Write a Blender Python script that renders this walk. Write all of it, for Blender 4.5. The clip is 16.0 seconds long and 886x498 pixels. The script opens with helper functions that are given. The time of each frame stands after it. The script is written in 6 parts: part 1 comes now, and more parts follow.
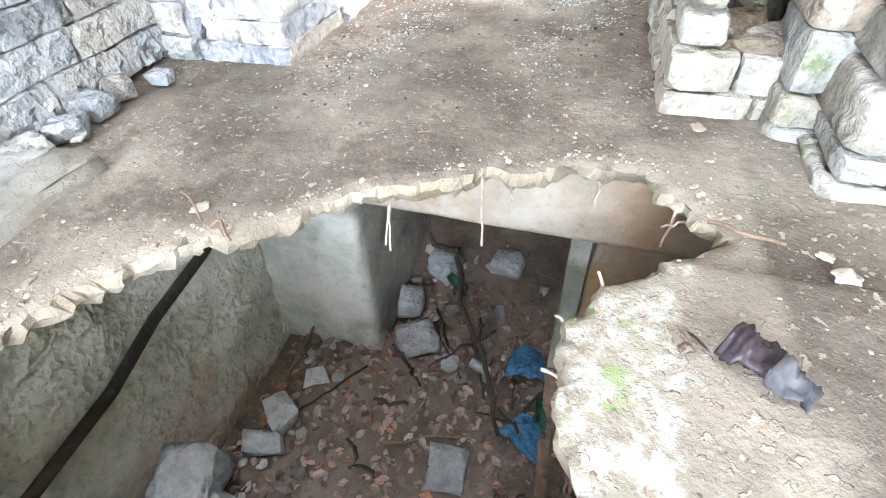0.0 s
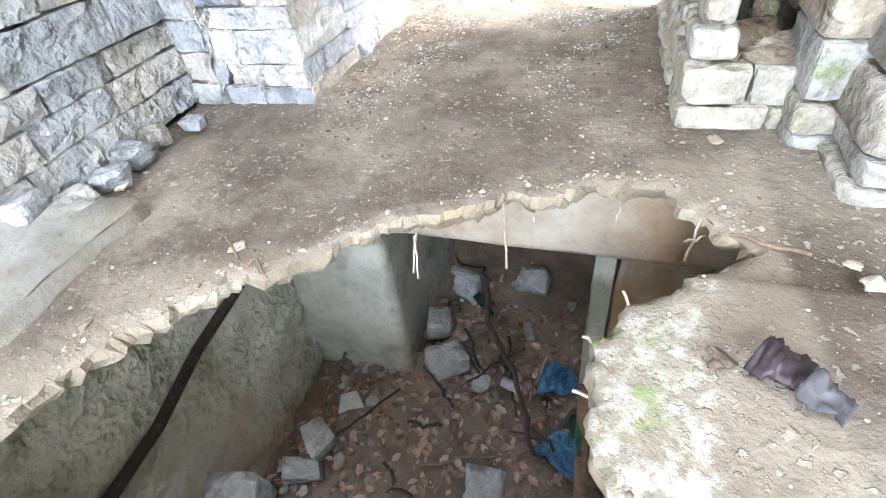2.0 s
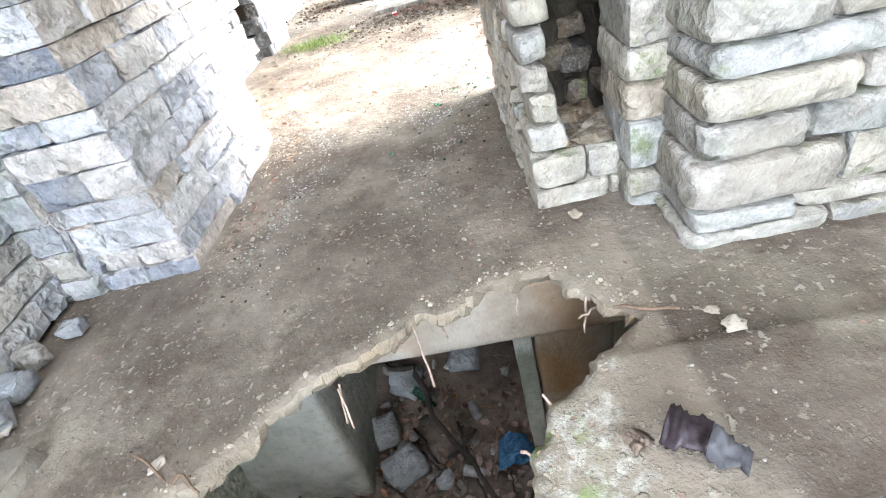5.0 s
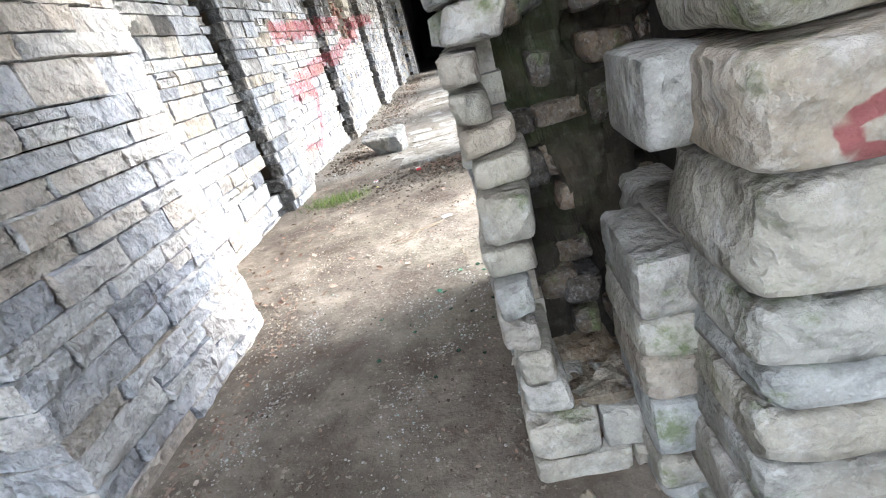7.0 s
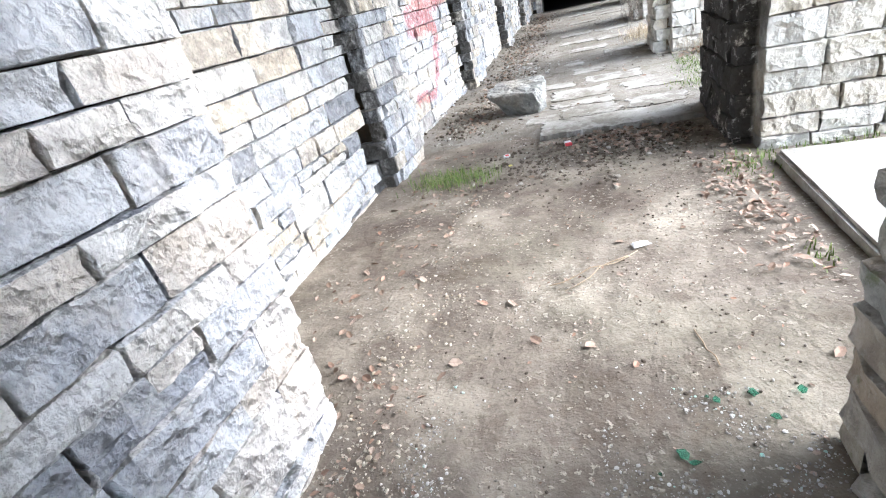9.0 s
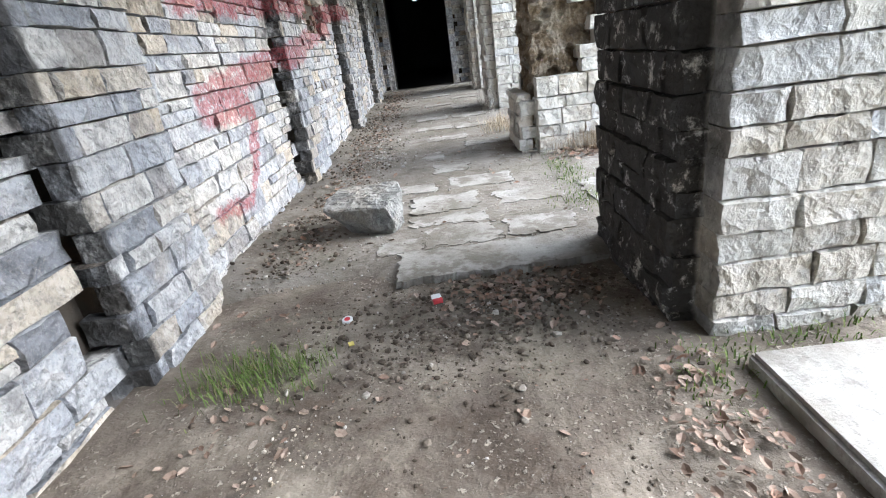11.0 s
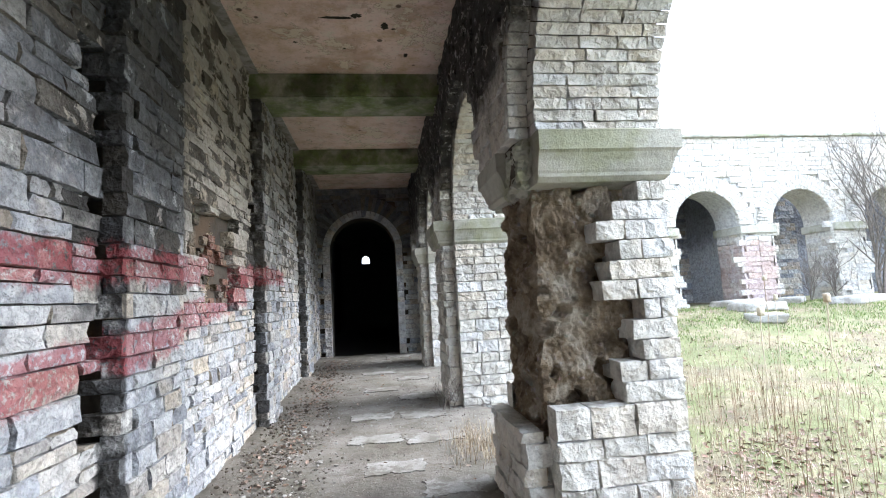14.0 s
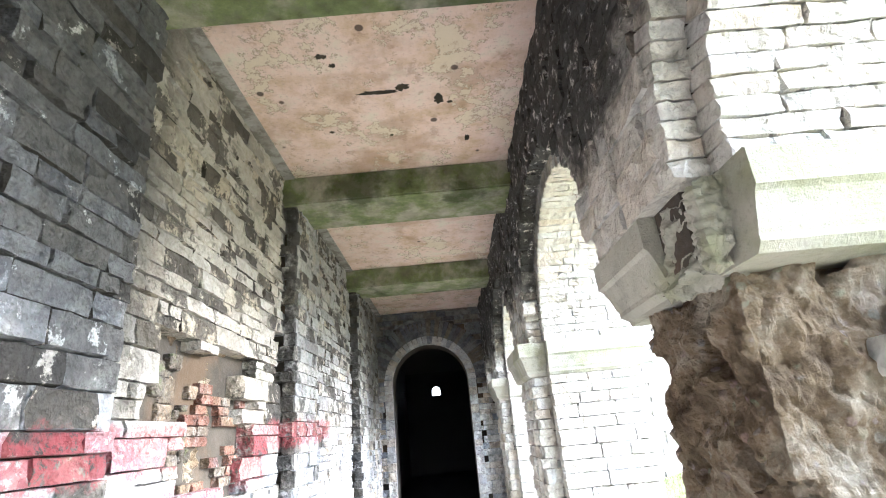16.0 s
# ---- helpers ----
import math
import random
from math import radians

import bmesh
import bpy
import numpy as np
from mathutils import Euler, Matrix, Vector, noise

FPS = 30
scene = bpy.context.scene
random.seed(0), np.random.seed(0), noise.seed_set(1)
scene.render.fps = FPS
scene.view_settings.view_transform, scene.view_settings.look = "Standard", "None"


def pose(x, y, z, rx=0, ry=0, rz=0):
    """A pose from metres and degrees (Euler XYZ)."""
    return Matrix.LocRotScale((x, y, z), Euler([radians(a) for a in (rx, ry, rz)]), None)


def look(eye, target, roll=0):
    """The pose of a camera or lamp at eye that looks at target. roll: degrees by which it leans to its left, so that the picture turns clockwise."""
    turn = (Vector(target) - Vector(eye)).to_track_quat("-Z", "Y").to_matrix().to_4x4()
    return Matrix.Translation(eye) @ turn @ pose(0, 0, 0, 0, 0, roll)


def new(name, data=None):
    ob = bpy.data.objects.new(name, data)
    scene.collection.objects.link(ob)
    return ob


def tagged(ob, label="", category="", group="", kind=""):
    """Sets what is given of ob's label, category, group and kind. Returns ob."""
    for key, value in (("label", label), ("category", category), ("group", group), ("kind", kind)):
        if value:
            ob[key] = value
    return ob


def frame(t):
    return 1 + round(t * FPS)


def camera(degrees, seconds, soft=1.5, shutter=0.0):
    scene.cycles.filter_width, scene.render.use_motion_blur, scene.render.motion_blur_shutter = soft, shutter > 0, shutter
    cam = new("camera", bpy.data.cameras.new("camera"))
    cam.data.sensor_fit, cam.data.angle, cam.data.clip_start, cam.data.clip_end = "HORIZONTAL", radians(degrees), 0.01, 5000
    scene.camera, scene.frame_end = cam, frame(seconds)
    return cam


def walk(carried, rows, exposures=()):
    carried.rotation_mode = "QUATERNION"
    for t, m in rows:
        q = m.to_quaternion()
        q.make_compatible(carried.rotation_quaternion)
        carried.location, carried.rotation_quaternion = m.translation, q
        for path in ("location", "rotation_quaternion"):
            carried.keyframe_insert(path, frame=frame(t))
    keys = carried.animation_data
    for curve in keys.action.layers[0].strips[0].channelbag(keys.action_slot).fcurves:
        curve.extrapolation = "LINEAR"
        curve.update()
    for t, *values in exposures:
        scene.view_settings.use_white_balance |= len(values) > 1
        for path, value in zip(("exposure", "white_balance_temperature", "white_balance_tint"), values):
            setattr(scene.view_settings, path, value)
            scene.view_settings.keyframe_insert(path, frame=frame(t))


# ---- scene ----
cam = camera(83.8, 16.0, soft=1.1)
PATH = [
    (0, (0.157, -0.048, 0.953), (-0.286, 1.335, -0.422), -2.2),
    (0.5, (0.14, -0.071, 0.96), (-0.318, 1.263, -0.457), -2.6),
    (1, (0.142, -0.071, 0.965), (-0.355, 1.249, -0.453), -4.0),
    (1.5, (0.143, -0.066, 0.987), (-0.381, 1.291, -0.386), -5.8),
    (2, (0.158, -0.062, 1.011), (-0.387, 1.338, -0.31), -7.6),
    (2.5, (0.155, -0.072, 1.027), (-0.37, 1.338, -0.291), -9.4),
    (3, (0.16, -0.054, 1.058), (-0.283, 1.386, -0.258), -9.9),
    (3.2, (0.162, -0.051, 1.059), (-0.255, 1.406, -0.247), -9.9),
    (5.3, (0.253, 0.103, 1.296), (0.073, 1.745, 0.169), -15.9),
    (5.5, (0.318, 0.166, 1.326), (0.117, 1.849, 0.264), -16.8),
    (6, (0.471, 0.301, 1.376), (0.25, 2.048, 0.427), -17.4),
    (6.5, (0.546, 0.404, 1.396), (0.342, 2.202, 0.542), -16.6),
    (7, (0.519, 0.673, 1.41), (0.239, 2.493, 0.63), -15.8),
    (7.5, (0.5, 0.923, 1.42), (-0.079, 2.681, 0.665), -16.6),
    (8, (0.376, 1.307, 1.431), (-0.517, 2.921, 0.658), -16.7),
    (8.5, (0.199, 1.614, 1.395), (-0.719, 3.198, 0.591), -16.3),
    (9, (-0.142, 2.207, 1.341), (-0.774, 3.887, 0.458), -13.9),
    (9.2, (-0.191, 2.385, 1.362), (-0.696, 4.1, 0.465), -14.0),
    (11.3, (-0.224, 4.179, 1.411), (-0.255, 6.067, 0.751), -7.0),
    (11.5, (-0.214, 4.362, 1.448), (-0.243, 6.279, 0.879), -5.6),
    (12, (-0.231, 4.842, 1.497), (-0.23, 6.812, 1.15), -4.0),
    (12.5, (-0.258, 5.303, 1.608), (-0.188, 7.296, 1.457), -3.4),
    (13, (-0.22, 5.738, 1.65), (-0.078, 7.733, 1.659), -2.7),
    (13.5, (-0.209, 6.078, 1.707), (0.006, 8.061, 1.85), -2.6),
    (14, (-0.302, 6.463, 1.719), (-0.034, 8.436, 1.912), -3.2),
    (14.5, (-0.297, 6.899, 1.701), (-0.075, 8.873, 1.934), -3.4),
    (15, (-0.236, 7.39, 1.851), (-0.102, 9.353, 2.206), -4.0),
    (15.5, (-0.238, 7.812, 1.94), (-0.148, 9.742, 2.455), -4.9),
    (16, (-0.237, 8.219, 2.019), (-0.211, 10.095, 2.712), -5.4),
]
EXPOSURES = [(t, stops, kelvin, 10) for t, stops, kelvin in
             ((0.0, 5.08, 6150), (0.5, 5.55, 6100), (1.0, 5.65, 6100), (1.5, 5.6, 6100), (2.0, 4.9, 6200), (2.5, 4.82, 6200), (3.2, 4.98, 6250), (5.5, 4.05, 6150), (6.0, 3.58, 6150), (6.5, 3.62, 6100), (7.0, 3.6, 5950), (7.5, 3.45, 5800), (8.0, 3.27, 5720), (8.5, 3.44, 5720), (9.0, 3.25, 5750), (11.5, 2.7, 5800), (12.5, 2.76, 5800), (13.5, 2.78, 5700), (14.0, 2.72, 5700), (14.5, 2.36, 5700), (15.0, 2.97, 5720), (16.0, 4.56, 5650))]
walk(cam, [(t, look(eye, target, roll)) for t, eye, target, roll in PATH], EXPOSURES)

# ---- daylight ----
world = bpy.data.worlds.new("overcast_sky")
scene.world = world
world.use_nodes = True
wn = world.node_tree.nodes
sky = wn.new("ShaderNodeTexSky")
sky.sky_type = "NISHITA"
sky.sun_disc = False
sky.sun_elevation, sky.sun_rotation = radians(29), radians(85)
sky.dust_density, sky.ozone_density = 6.0, 0.6
soften = wn.new("ShaderNodeMixRGB")
soften.inputs[0].default_value = 0.75
soften.inputs[2].default_value = (8.9, 9.5, 10.4, 1)
world.node_tree.links.new(sky.outputs[0], soften.inputs[1])
world.node_tree.links.new(soften.outputs[0], wn["Background"].inputs[0])
wn["Background"].inputs[1].default_value = 0.1

sun = new("sun", bpy.data.lights.new("sun", "SUN"))
sun.data.energy, sun.data.angle, sun.data.color = 1.2, radians(50), (1.0, 0.98, 0.95)
sun.matrix_world = look((0, 0, 0), (-1.0, -0.08, -0.6))


# ---- materials ----
def nodes_of(name, rough=0.85):
    m = bpy.data.materials.new(name)
    m.use_nodes = True
    nt = m.node_tree
    b = nt.nodes["Principled BSDF"]
    b.inputs["Roughness"].default_value = rough
    b.inputs["Specular IOR Level"].default_value = 0.25
    return m, nt, b


class Net:
    """Small writer for node trees: every method returns an output socket."""

    def __init__(self, nt):
        self.nt = nt
        self.pos = self.add("ShaderNodeNewGeometry").outputs["Position"]

    def add(self, kind, **values):
        n = self.nt.nodes.new(kind)
        for k, v in values.items():
            n.inputs[k].default_value = v
        return n

    def link(self, a, b):
        self.nt.links.new(a, b)

    def put(self, value, socket):
        if isinstance(value, (int, float, tuple)):
            socket.default_value = value
        else:
            self.link(value, socket)

    def noise(self, scale, detail=4.0, rough=0.6, vector=None, offset=None):
        n = self.add("ShaderNodeTexNoise", Scale=scale, Detail=detail, Roughness=rough)
        v = vector or self.pos
        if offset:
            a = self.add("ShaderNodeVectorMath")
            self.link(v, a.inputs[0])
            a.inputs[1].default_value = offset
            v = a.outputs[0]
        self.link(v, n.inputs["Vector"])
        return n.outputs["Fac"]

    def voronoi(self, scale, feature="F1", out="Distance", vector=None):
        n = self.nt.nodes.new("ShaderNodeTexVoronoi")
        n.feature = feature
        n.inputs["Scale"].default_value = scale
        self.link(vector or self.pos, n.inputs["Vector"])
        return n.outputs[out]

    def warp(self, scale, amount):
        """The position, pushed about by a coloured noise."""
        t = self.add("ShaderNodeTexNoise", Scale=scale, Detail=4.0, Roughness=0.6)
        self.link(self.pos, t.inputs["Vector"])
        v = self.nt.nodes.new("ShaderNodeVectorMath")
        v.operation = "MULTIPLY_ADD"
        self.link(t.outputs["Color"], v.inputs[0])
        v.inputs[1].default_value = (amount, amount, amount)
        self.link(self.pos, v.inputs[2])
        return v.outputs[0]

    def math(self, op, a, b=0.0, c=0.0, clamp=False):
        n = self.nt.nodes.new("ShaderNodeMath")
        n.operation, n.use_clamp = op, clamp
        for i, v in enumerate((a, b, c)):
            self.put(v, n.inputs[i])
        return n.outputs[0]

    def step(self, value, low, high):
        n = self.nt.nodes.new("ShaderNodeMapRange")
        n.interpolation_type = "SMOOTHSTEP"
        self.put(value, n.inputs["Value"])
        for k, v in (("From Min", low), ("From Max", high)):
            self.put(v, n.inputs[k])
        return n.outputs["Result"]

    def ramp(self, value, stops):
        n = self.nt.nodes.new("ShaderNodeValToRGB")
        e = n.color_ramp.elements
        while len(e) < len(stops):
            e.new(0.5)
        for el, (p, c) in zip(e, stops):
            el.position, el.color = p, (*c, 1)
        self.link(value, n.inputs[0])
        return n.outputs["Color"]

    def mix(self, fac, a, b, blend="MIX"):
        n = self.nt.nodes.new("ShaderNodeMixRGB")
        n.blend_type = blend
        for v, sock in ((fac, n.inputs[0]), (a, n.inputs[1]), (b, n.inputs[2])):
            self.put((*v, 1) if isinstance(v, tuple) and len(v) == 3 else v, sock)
        return n.outputs[0]

    def axes(self):
        n = self.nt.nodes.new("ShaderNodeSeparateXYZ")
        self.link(self.pos, n.inputs[0])
        return n.outputs

    def each(self):
        """A number of its own for every piece, loose or joined."""
        a = self.nt.nodes.new("ShaderNodeObjectInfo").outputs["Random"]
        b = self.add("ShaderNodeNewGeometry").outputs["Random Per Island"]
        return self.math("FRACT", self.math("ADD", a, b))

    def bump(self, height, strength, distance, bsdf, normal=None):
        n = self.add("ShaderNodeBump", Strength=strength, Distance=distance)
        self.link(height, n.inputs["Height"])
        if normal:
            self.link(normal, n.inputs["Normal"])
        if bsdf:
            self.link(n.outputs[0], bsdf.inputs["Normal"])
        return n.outputs[0]


def stone_material(name, stops, soot=None, paint=None, wash=None, moss=0.0, relief=1.0, pale=0.25, grime=1.0):
    """Rock-faced sandstone: a tone for each stone, stains, grain, and where given paint and soot, partly painted shade,
    with shapes of their own.
    """
    m, nt, b = nodes_of(name, 0.9)
    n = Net(nt)
    r = n.each()
    col = n.ramp(r, stops)
    big = n.noise(2.3, 5)
    mid = n.noise(11, 6, 0.68)
    fine = n.noise(70, 5, 0.7)
    col = n.mix(n.math("MULTIPLY", n.step(mid, 0.42, 0.66), 0.3 + 0.3 * min(1.0, grime)), col, (0.34, 0.34, 0.36), "MULTIPLY")
    col = n.mix(n.math("MULTIPLY", n.step(n.noise(4.2, 7, 0.72, offset=(8, 4, 6)), 0.48, 0.7), 0.5 * grime), col, (0.13, 0.13, 0.135))
    col = n.mix(n.math("MULTIPLY", n.step(n.noise(7, 6, 0.7, offset=(3, 9, 1)), 0.5, 0.66), pale * 1.25), col, (0.66, 0.65, 0.62))
    col = n.mix(n.math("MULTIPLY", n.step(big, 0.52, 0.7), 0.35), col, (0.4, 0.34, 0.26))
    col = n.mix(n.math("MULTIPLY", n.step(fine, 0.5, 0.75), 0.35), col, (0.55, 0.54, 0.5))
    col = n.mix(n.math("MULTIPLY", n.step(n.noise(42, 4, 0.7, offset=(9, 9, 2)), 0.55, 0.66), 0.5 * min(1.0, grime)), col, (0.15, 0.145, 0.14))
    if moss:
        col = n.mix(n.math("MULTIPLY", n.step(n.noise(5, 6, 0.7, offset=(7, 2, 5)), 0.55, 0.68), moss), col, (0.13, 0.17, 0.06))
    if wash:
        col = n.mix(wash(n), col, (0.44, 0.38, 0.28))
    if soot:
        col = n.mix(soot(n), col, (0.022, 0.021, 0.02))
    if paint:
        col = n.mix(paint(n), col, (0.27, 0.05, 0.06))
    n.link(col, b.inputs["Base Color"])
    bent = n.warp(5.0, 0.16)
    chips = n.math("ADD", n.voronoi(7, vector=bent), n.math("MULTIPLY", n.voronoi(21, vector=bent), 0.3))
    h = n.math("ADD", n.math("MULTIPLY", n.noise(13, 6, 0.6, offset=(5, 5, 5)), 0.75), n.math("ADD", n.math("MULTIPLY", chips, 1.0), n.math("MULTIPLY", fine, 0.1)))
    n.bump(h, 1.0, 0.065 * relief, b)
    return m


def earth_material(name, stops, grit=1.0, lime=False, green=0.0):
    m, nt, b = nodes_of(name, 0.92)
    n = Net(nt)
    col = n.ramp(n.noise(1.6, 7, 0.65), stops)
    col = n.mix(n.math("MULTIPLY", n.step(n.noise(9, 6, 0.7), 0.5, 0.72), 0.5), col, (0.13, 0.1, 0.075))
    col = n.mix(n.math("MULTIPLY", n.step(n.noise(0.9, 4, 0.6, offset=(4, 4, 4)), 0.52, 0.66), 0.22), col, (0.15, 0.145, 0.1))
    col = n.mix(n.math("MULTIPLY", n.step(n.noise(120, 2, 0.5, offset=(1, 2, 3)), 0.62, 0.7), 0.14 * grit), col, (0.5, 0.48, 0.44))
    col = n.mix(n.math("MULTIPLY", n.step(n.noise(60, 4, 0.7), 0.55, 0.75), 0.16), col, (0.4, 0.37, 0.32))
    col = n.mix(n.math("MULTIPLY", n.step(n.noise(4.5, 7, 0.75, offset=(2, 5, 9)), 0.5, 0.62), 0.5), col, (0.085, 0.065, 0.048))
    chip = n.math("MULTIPLY", n.step(n.noise(36, 3, 0.55, offset=(5, 1, 4)), 0.58, 0.64), n.step(n.noise(2.7, 6, 0.7, offset=(6, 6, 1)), 0.44, 0.58))
    col = n.mix(n.math("MULTIPLY", chip, 0.55 * grit), col, (0.46, 0.42, 0.35))
    if lime:
        x, y, z = n.axes()
        wob = n.math("MULTIPLY", n.math("SUBTRACT", n.noise(4.5, 7, 0.7), 0.5), 0.5)
        right = n.math("MULTIPLY", n.step(n.math("ADD", n.math("SUBTRACT", 0.52, x), wob), 0.0, 0.1), n.math("MULTIPLY", n.step(x, 0.1, 0.16), n.step(n.math("SUBTRACT", 1.04, y), 0.0, 0.05)))
        rim = n.math("MULTIPLY", n.step(n.math("ADD", n.math("SUBTRACT", n.math("ADD", y, n.math("MULTIPLY", x, -0.55)), 1.28), n.math("MULTIPLY", wob, 0.5)), 0.16, 0.0), n.step(n.math("SUBTRACT", 1.75, y), 0.0, 0.1))
        rim = n.math("MULTIPLY", rim, n.math("MULTIPLY", n.step(x, -1.35, -1.2), n.step(n.math("SUBTRACT", 0.72, x), 0.0, 0.05)))
        pale = n.mix(n.step(n.noise(13, 6, 0.7), 0.45, 0.62), (0.27, 0.24, 0.19), (0.5, 0.48, 0.43))
        pale = n.mix(n.math("MULTIPLY", n.step(n.noise(6, 5, 0.7, offset=(9, 3, 3)), 0.5, 0.6), n.step(n.math("SUBTRACT", 0.4, x), 0.0, 0.12)), pale, (0.22, 0.3, 0.12))
        col = n.mix(n.math("MULTIPLY", rim, 0.4), col, (0.38, 0.33, 0.26))
        col = n.mix(right, col, pale)
    n.link(col, b.inputs["Base Color"])
    if green:
        col = n.mix(n.math("MULTIPLY", n.step(n.noise(0.7, 6, 0.7, offset=(5, 8, 0)), 0.42, 0.56), green), col, (0.13, 0.17, 0.055))
        n.link(col, b.inputs["Base Color"])
    h = n.math("ADD", n.math("ADD", n.math("MULTIPLY", n.noise(22, 7, 0.62), 0.6), n.noise(6, 5, 0.65)), n.math("ADD", n.math("MULTIPLY", n.noise(110, 3, 0.7), 0.1), n.math("MULTIPLY", chip, 0.3)))
    n.bump(h, 0.85, 0.026, b)
    return m


def concrete_material(name, stops, stain=(0.2, 0.12, 0.06), stain_amount=0.3, relief=0.6, streak=0.0, silt=0.0, picked=0.0, rust=None):
    m, nt, b = nodes_of(name, 0.88)
    n = Net(nt)
    col = n.ramp(n.noise(2.4, 7, 0.66), stops)
    col = n.mix(n.math("MULTIPLY", n.step(n.noise(1.3, 5, 0.6, offset=(2, 7, 3)), 0.5, 0.64), stain_amount), col, stain)
    col = n.mix(n.math("MULTIPLY", n.step(n.noise(24, 5, 0.7), 0.52, 0.72), 0.35), col, (0.12, 0.115, 0.1))
    n.link(col, b.inputs["Base Color"])
    if streak:
        # peeled flakes with hard rims, small knocked-out holes
        flake = n.noise(1.9, 8, 0.74, offset=(5, 9, 2))
        col = n.mix(n.math("MULTIPLY", n.step(flake, 0.555, 0.562), 0.8), col, (0.62, 0.55, 0.42))
        col = n.mix(n.math("MULTIPLY", n.step(n.math("ABSOLUTE", n.math("SUBTRACT", flake, 0.565)), 0.008, 0.002), 0.8), col, (0.1, 0.06, 0.04))
        col = n.mix(n.math("MULTIPLY", n.step(n.voronoi(2.2), 0.09, 0.06), 0.9), col, (0.07, 0.05, 0.04))
        col = n.mix(n.math("MULTIPLY", n.step(n.noise(5, 7, 0.75, offset=(1, 3, 3)), 0.56, 0.63), 0.4), col, (0.26, 0.16, 0.1))
    n.link(col, b.inputs["Base Color"])
    if rust:
        x = n.math("ADD", n.axes()[0], n.math("MULTIPLY", n.math("SUBTRACT", n.noise(7, 5, 0.6), 0.5), 0.3))
        run = n.math("MULTIPLY", n.step(x, rust[0], rust[0] + 0.2), n.step(x, rust[1] + 0.2, rust[1]))
        col = n.mix(n.math("MULTIPLY", run, n.math("ADD", 0.15, n.math("MULTIPLY", n.noise(5, 6, 0.7), 0.75))), col, (0.2, 0.1, 0.03))
        n.link(col, b.inputs["Base Color"])
    if silt:
        col = n.mix(n.math("MULTIPLY", n.step(n.noise(4.5, 8, 0.72, offset=(3, 3, 7)), 0.47, 0.58), silt), col, (0.15, 0.135, 0.112))
        n.link(col, b.inputs["Base Color"])
    h = n.math("ADD", n.noise(9, 8, 0.68), n.math("MULTIPLY", n.noise(60, 4, 0.7), 0.3))
    if picked:
        marks = n.math("MULTIPLY", n.voronoi(16, vector=n.warp(3.0, 0.3)), n.step(n.noise(3, 4, 0.6, offset=(2, 2, 2)), 0.42, 0.6))
        h = n.math("ADD", h, n.math("MULTIPLY", marks, picked))
    n.bump(h, relief, 0.025, b)
    return m


def plain_material(name, color, rough=0.7, metal=0.0, spread=0.25, scale=30.0, relief=0.3, distance=0.004):
    m, nt, b = nodes_of(name, rough)
    n = Net(nt)
    dark = tuple(c * (1 - spread) for c in color)
    light = tuple(min(1, c * (1 + spread)) for c in color)
    col = n.ramp(n.noise(scale, 5, 0.65), [(0.3, dark), (0.7, light)])
    n.link(col, b.inputs["Base Color"])
    b.inputs["Metallic"].default_value = metal
    n.bump(n.noise(scale * 3, 4, 0.6), relief, distance, b)
    return m


def leaf_material(name, stops, rough=0.75):
    m, nt, b = nodes_of(name, rough)
    n = Net(nt)
    col = n.ramp(n.each(), stops)
    col = n.mix(n.math("MULTIPLY", n.step(n.noise(80, 4), 0.5, 0.7), 0.4), col, (0.08, 0.05, 0.03))
    n.link(col, b.inputs["Base Color"])
    return m


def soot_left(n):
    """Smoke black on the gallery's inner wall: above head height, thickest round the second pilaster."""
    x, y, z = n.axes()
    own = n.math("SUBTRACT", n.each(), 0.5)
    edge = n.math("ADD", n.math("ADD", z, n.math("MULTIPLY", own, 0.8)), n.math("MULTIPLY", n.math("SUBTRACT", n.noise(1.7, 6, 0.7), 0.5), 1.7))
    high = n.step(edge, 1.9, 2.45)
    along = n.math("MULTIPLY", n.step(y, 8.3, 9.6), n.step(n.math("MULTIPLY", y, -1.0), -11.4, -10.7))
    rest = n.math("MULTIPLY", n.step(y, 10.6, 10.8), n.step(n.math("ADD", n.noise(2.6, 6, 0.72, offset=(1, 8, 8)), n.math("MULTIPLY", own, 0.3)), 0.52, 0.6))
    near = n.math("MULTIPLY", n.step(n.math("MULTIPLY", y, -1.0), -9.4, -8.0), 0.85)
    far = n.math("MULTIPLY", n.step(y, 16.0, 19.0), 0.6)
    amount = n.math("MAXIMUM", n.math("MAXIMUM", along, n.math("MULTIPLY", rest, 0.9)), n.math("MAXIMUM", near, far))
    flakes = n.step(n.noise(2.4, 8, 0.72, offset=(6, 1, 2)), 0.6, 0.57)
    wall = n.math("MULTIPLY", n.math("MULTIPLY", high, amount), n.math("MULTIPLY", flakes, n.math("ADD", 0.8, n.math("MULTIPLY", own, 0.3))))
    # blackened near returns of the pilasters
    dark_returns = 0.0
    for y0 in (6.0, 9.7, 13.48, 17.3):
        dark_returns = n.math("MAXIMUM", dark_returns, n.step(n.math("ABSOLUTE", n.math("SUBTRACT", y, y0)), 0.06, 0.025))
    dark_returns = n.math("MULTIPLY", dark_returns, n.math("MULTIPLY", n.step(n.noise(4, 6, 0.7, offset=(1, 1, 4)), 0.3, 0.5), 0.85))
    return n.math("MAXIMUM", wall, dark_returns)


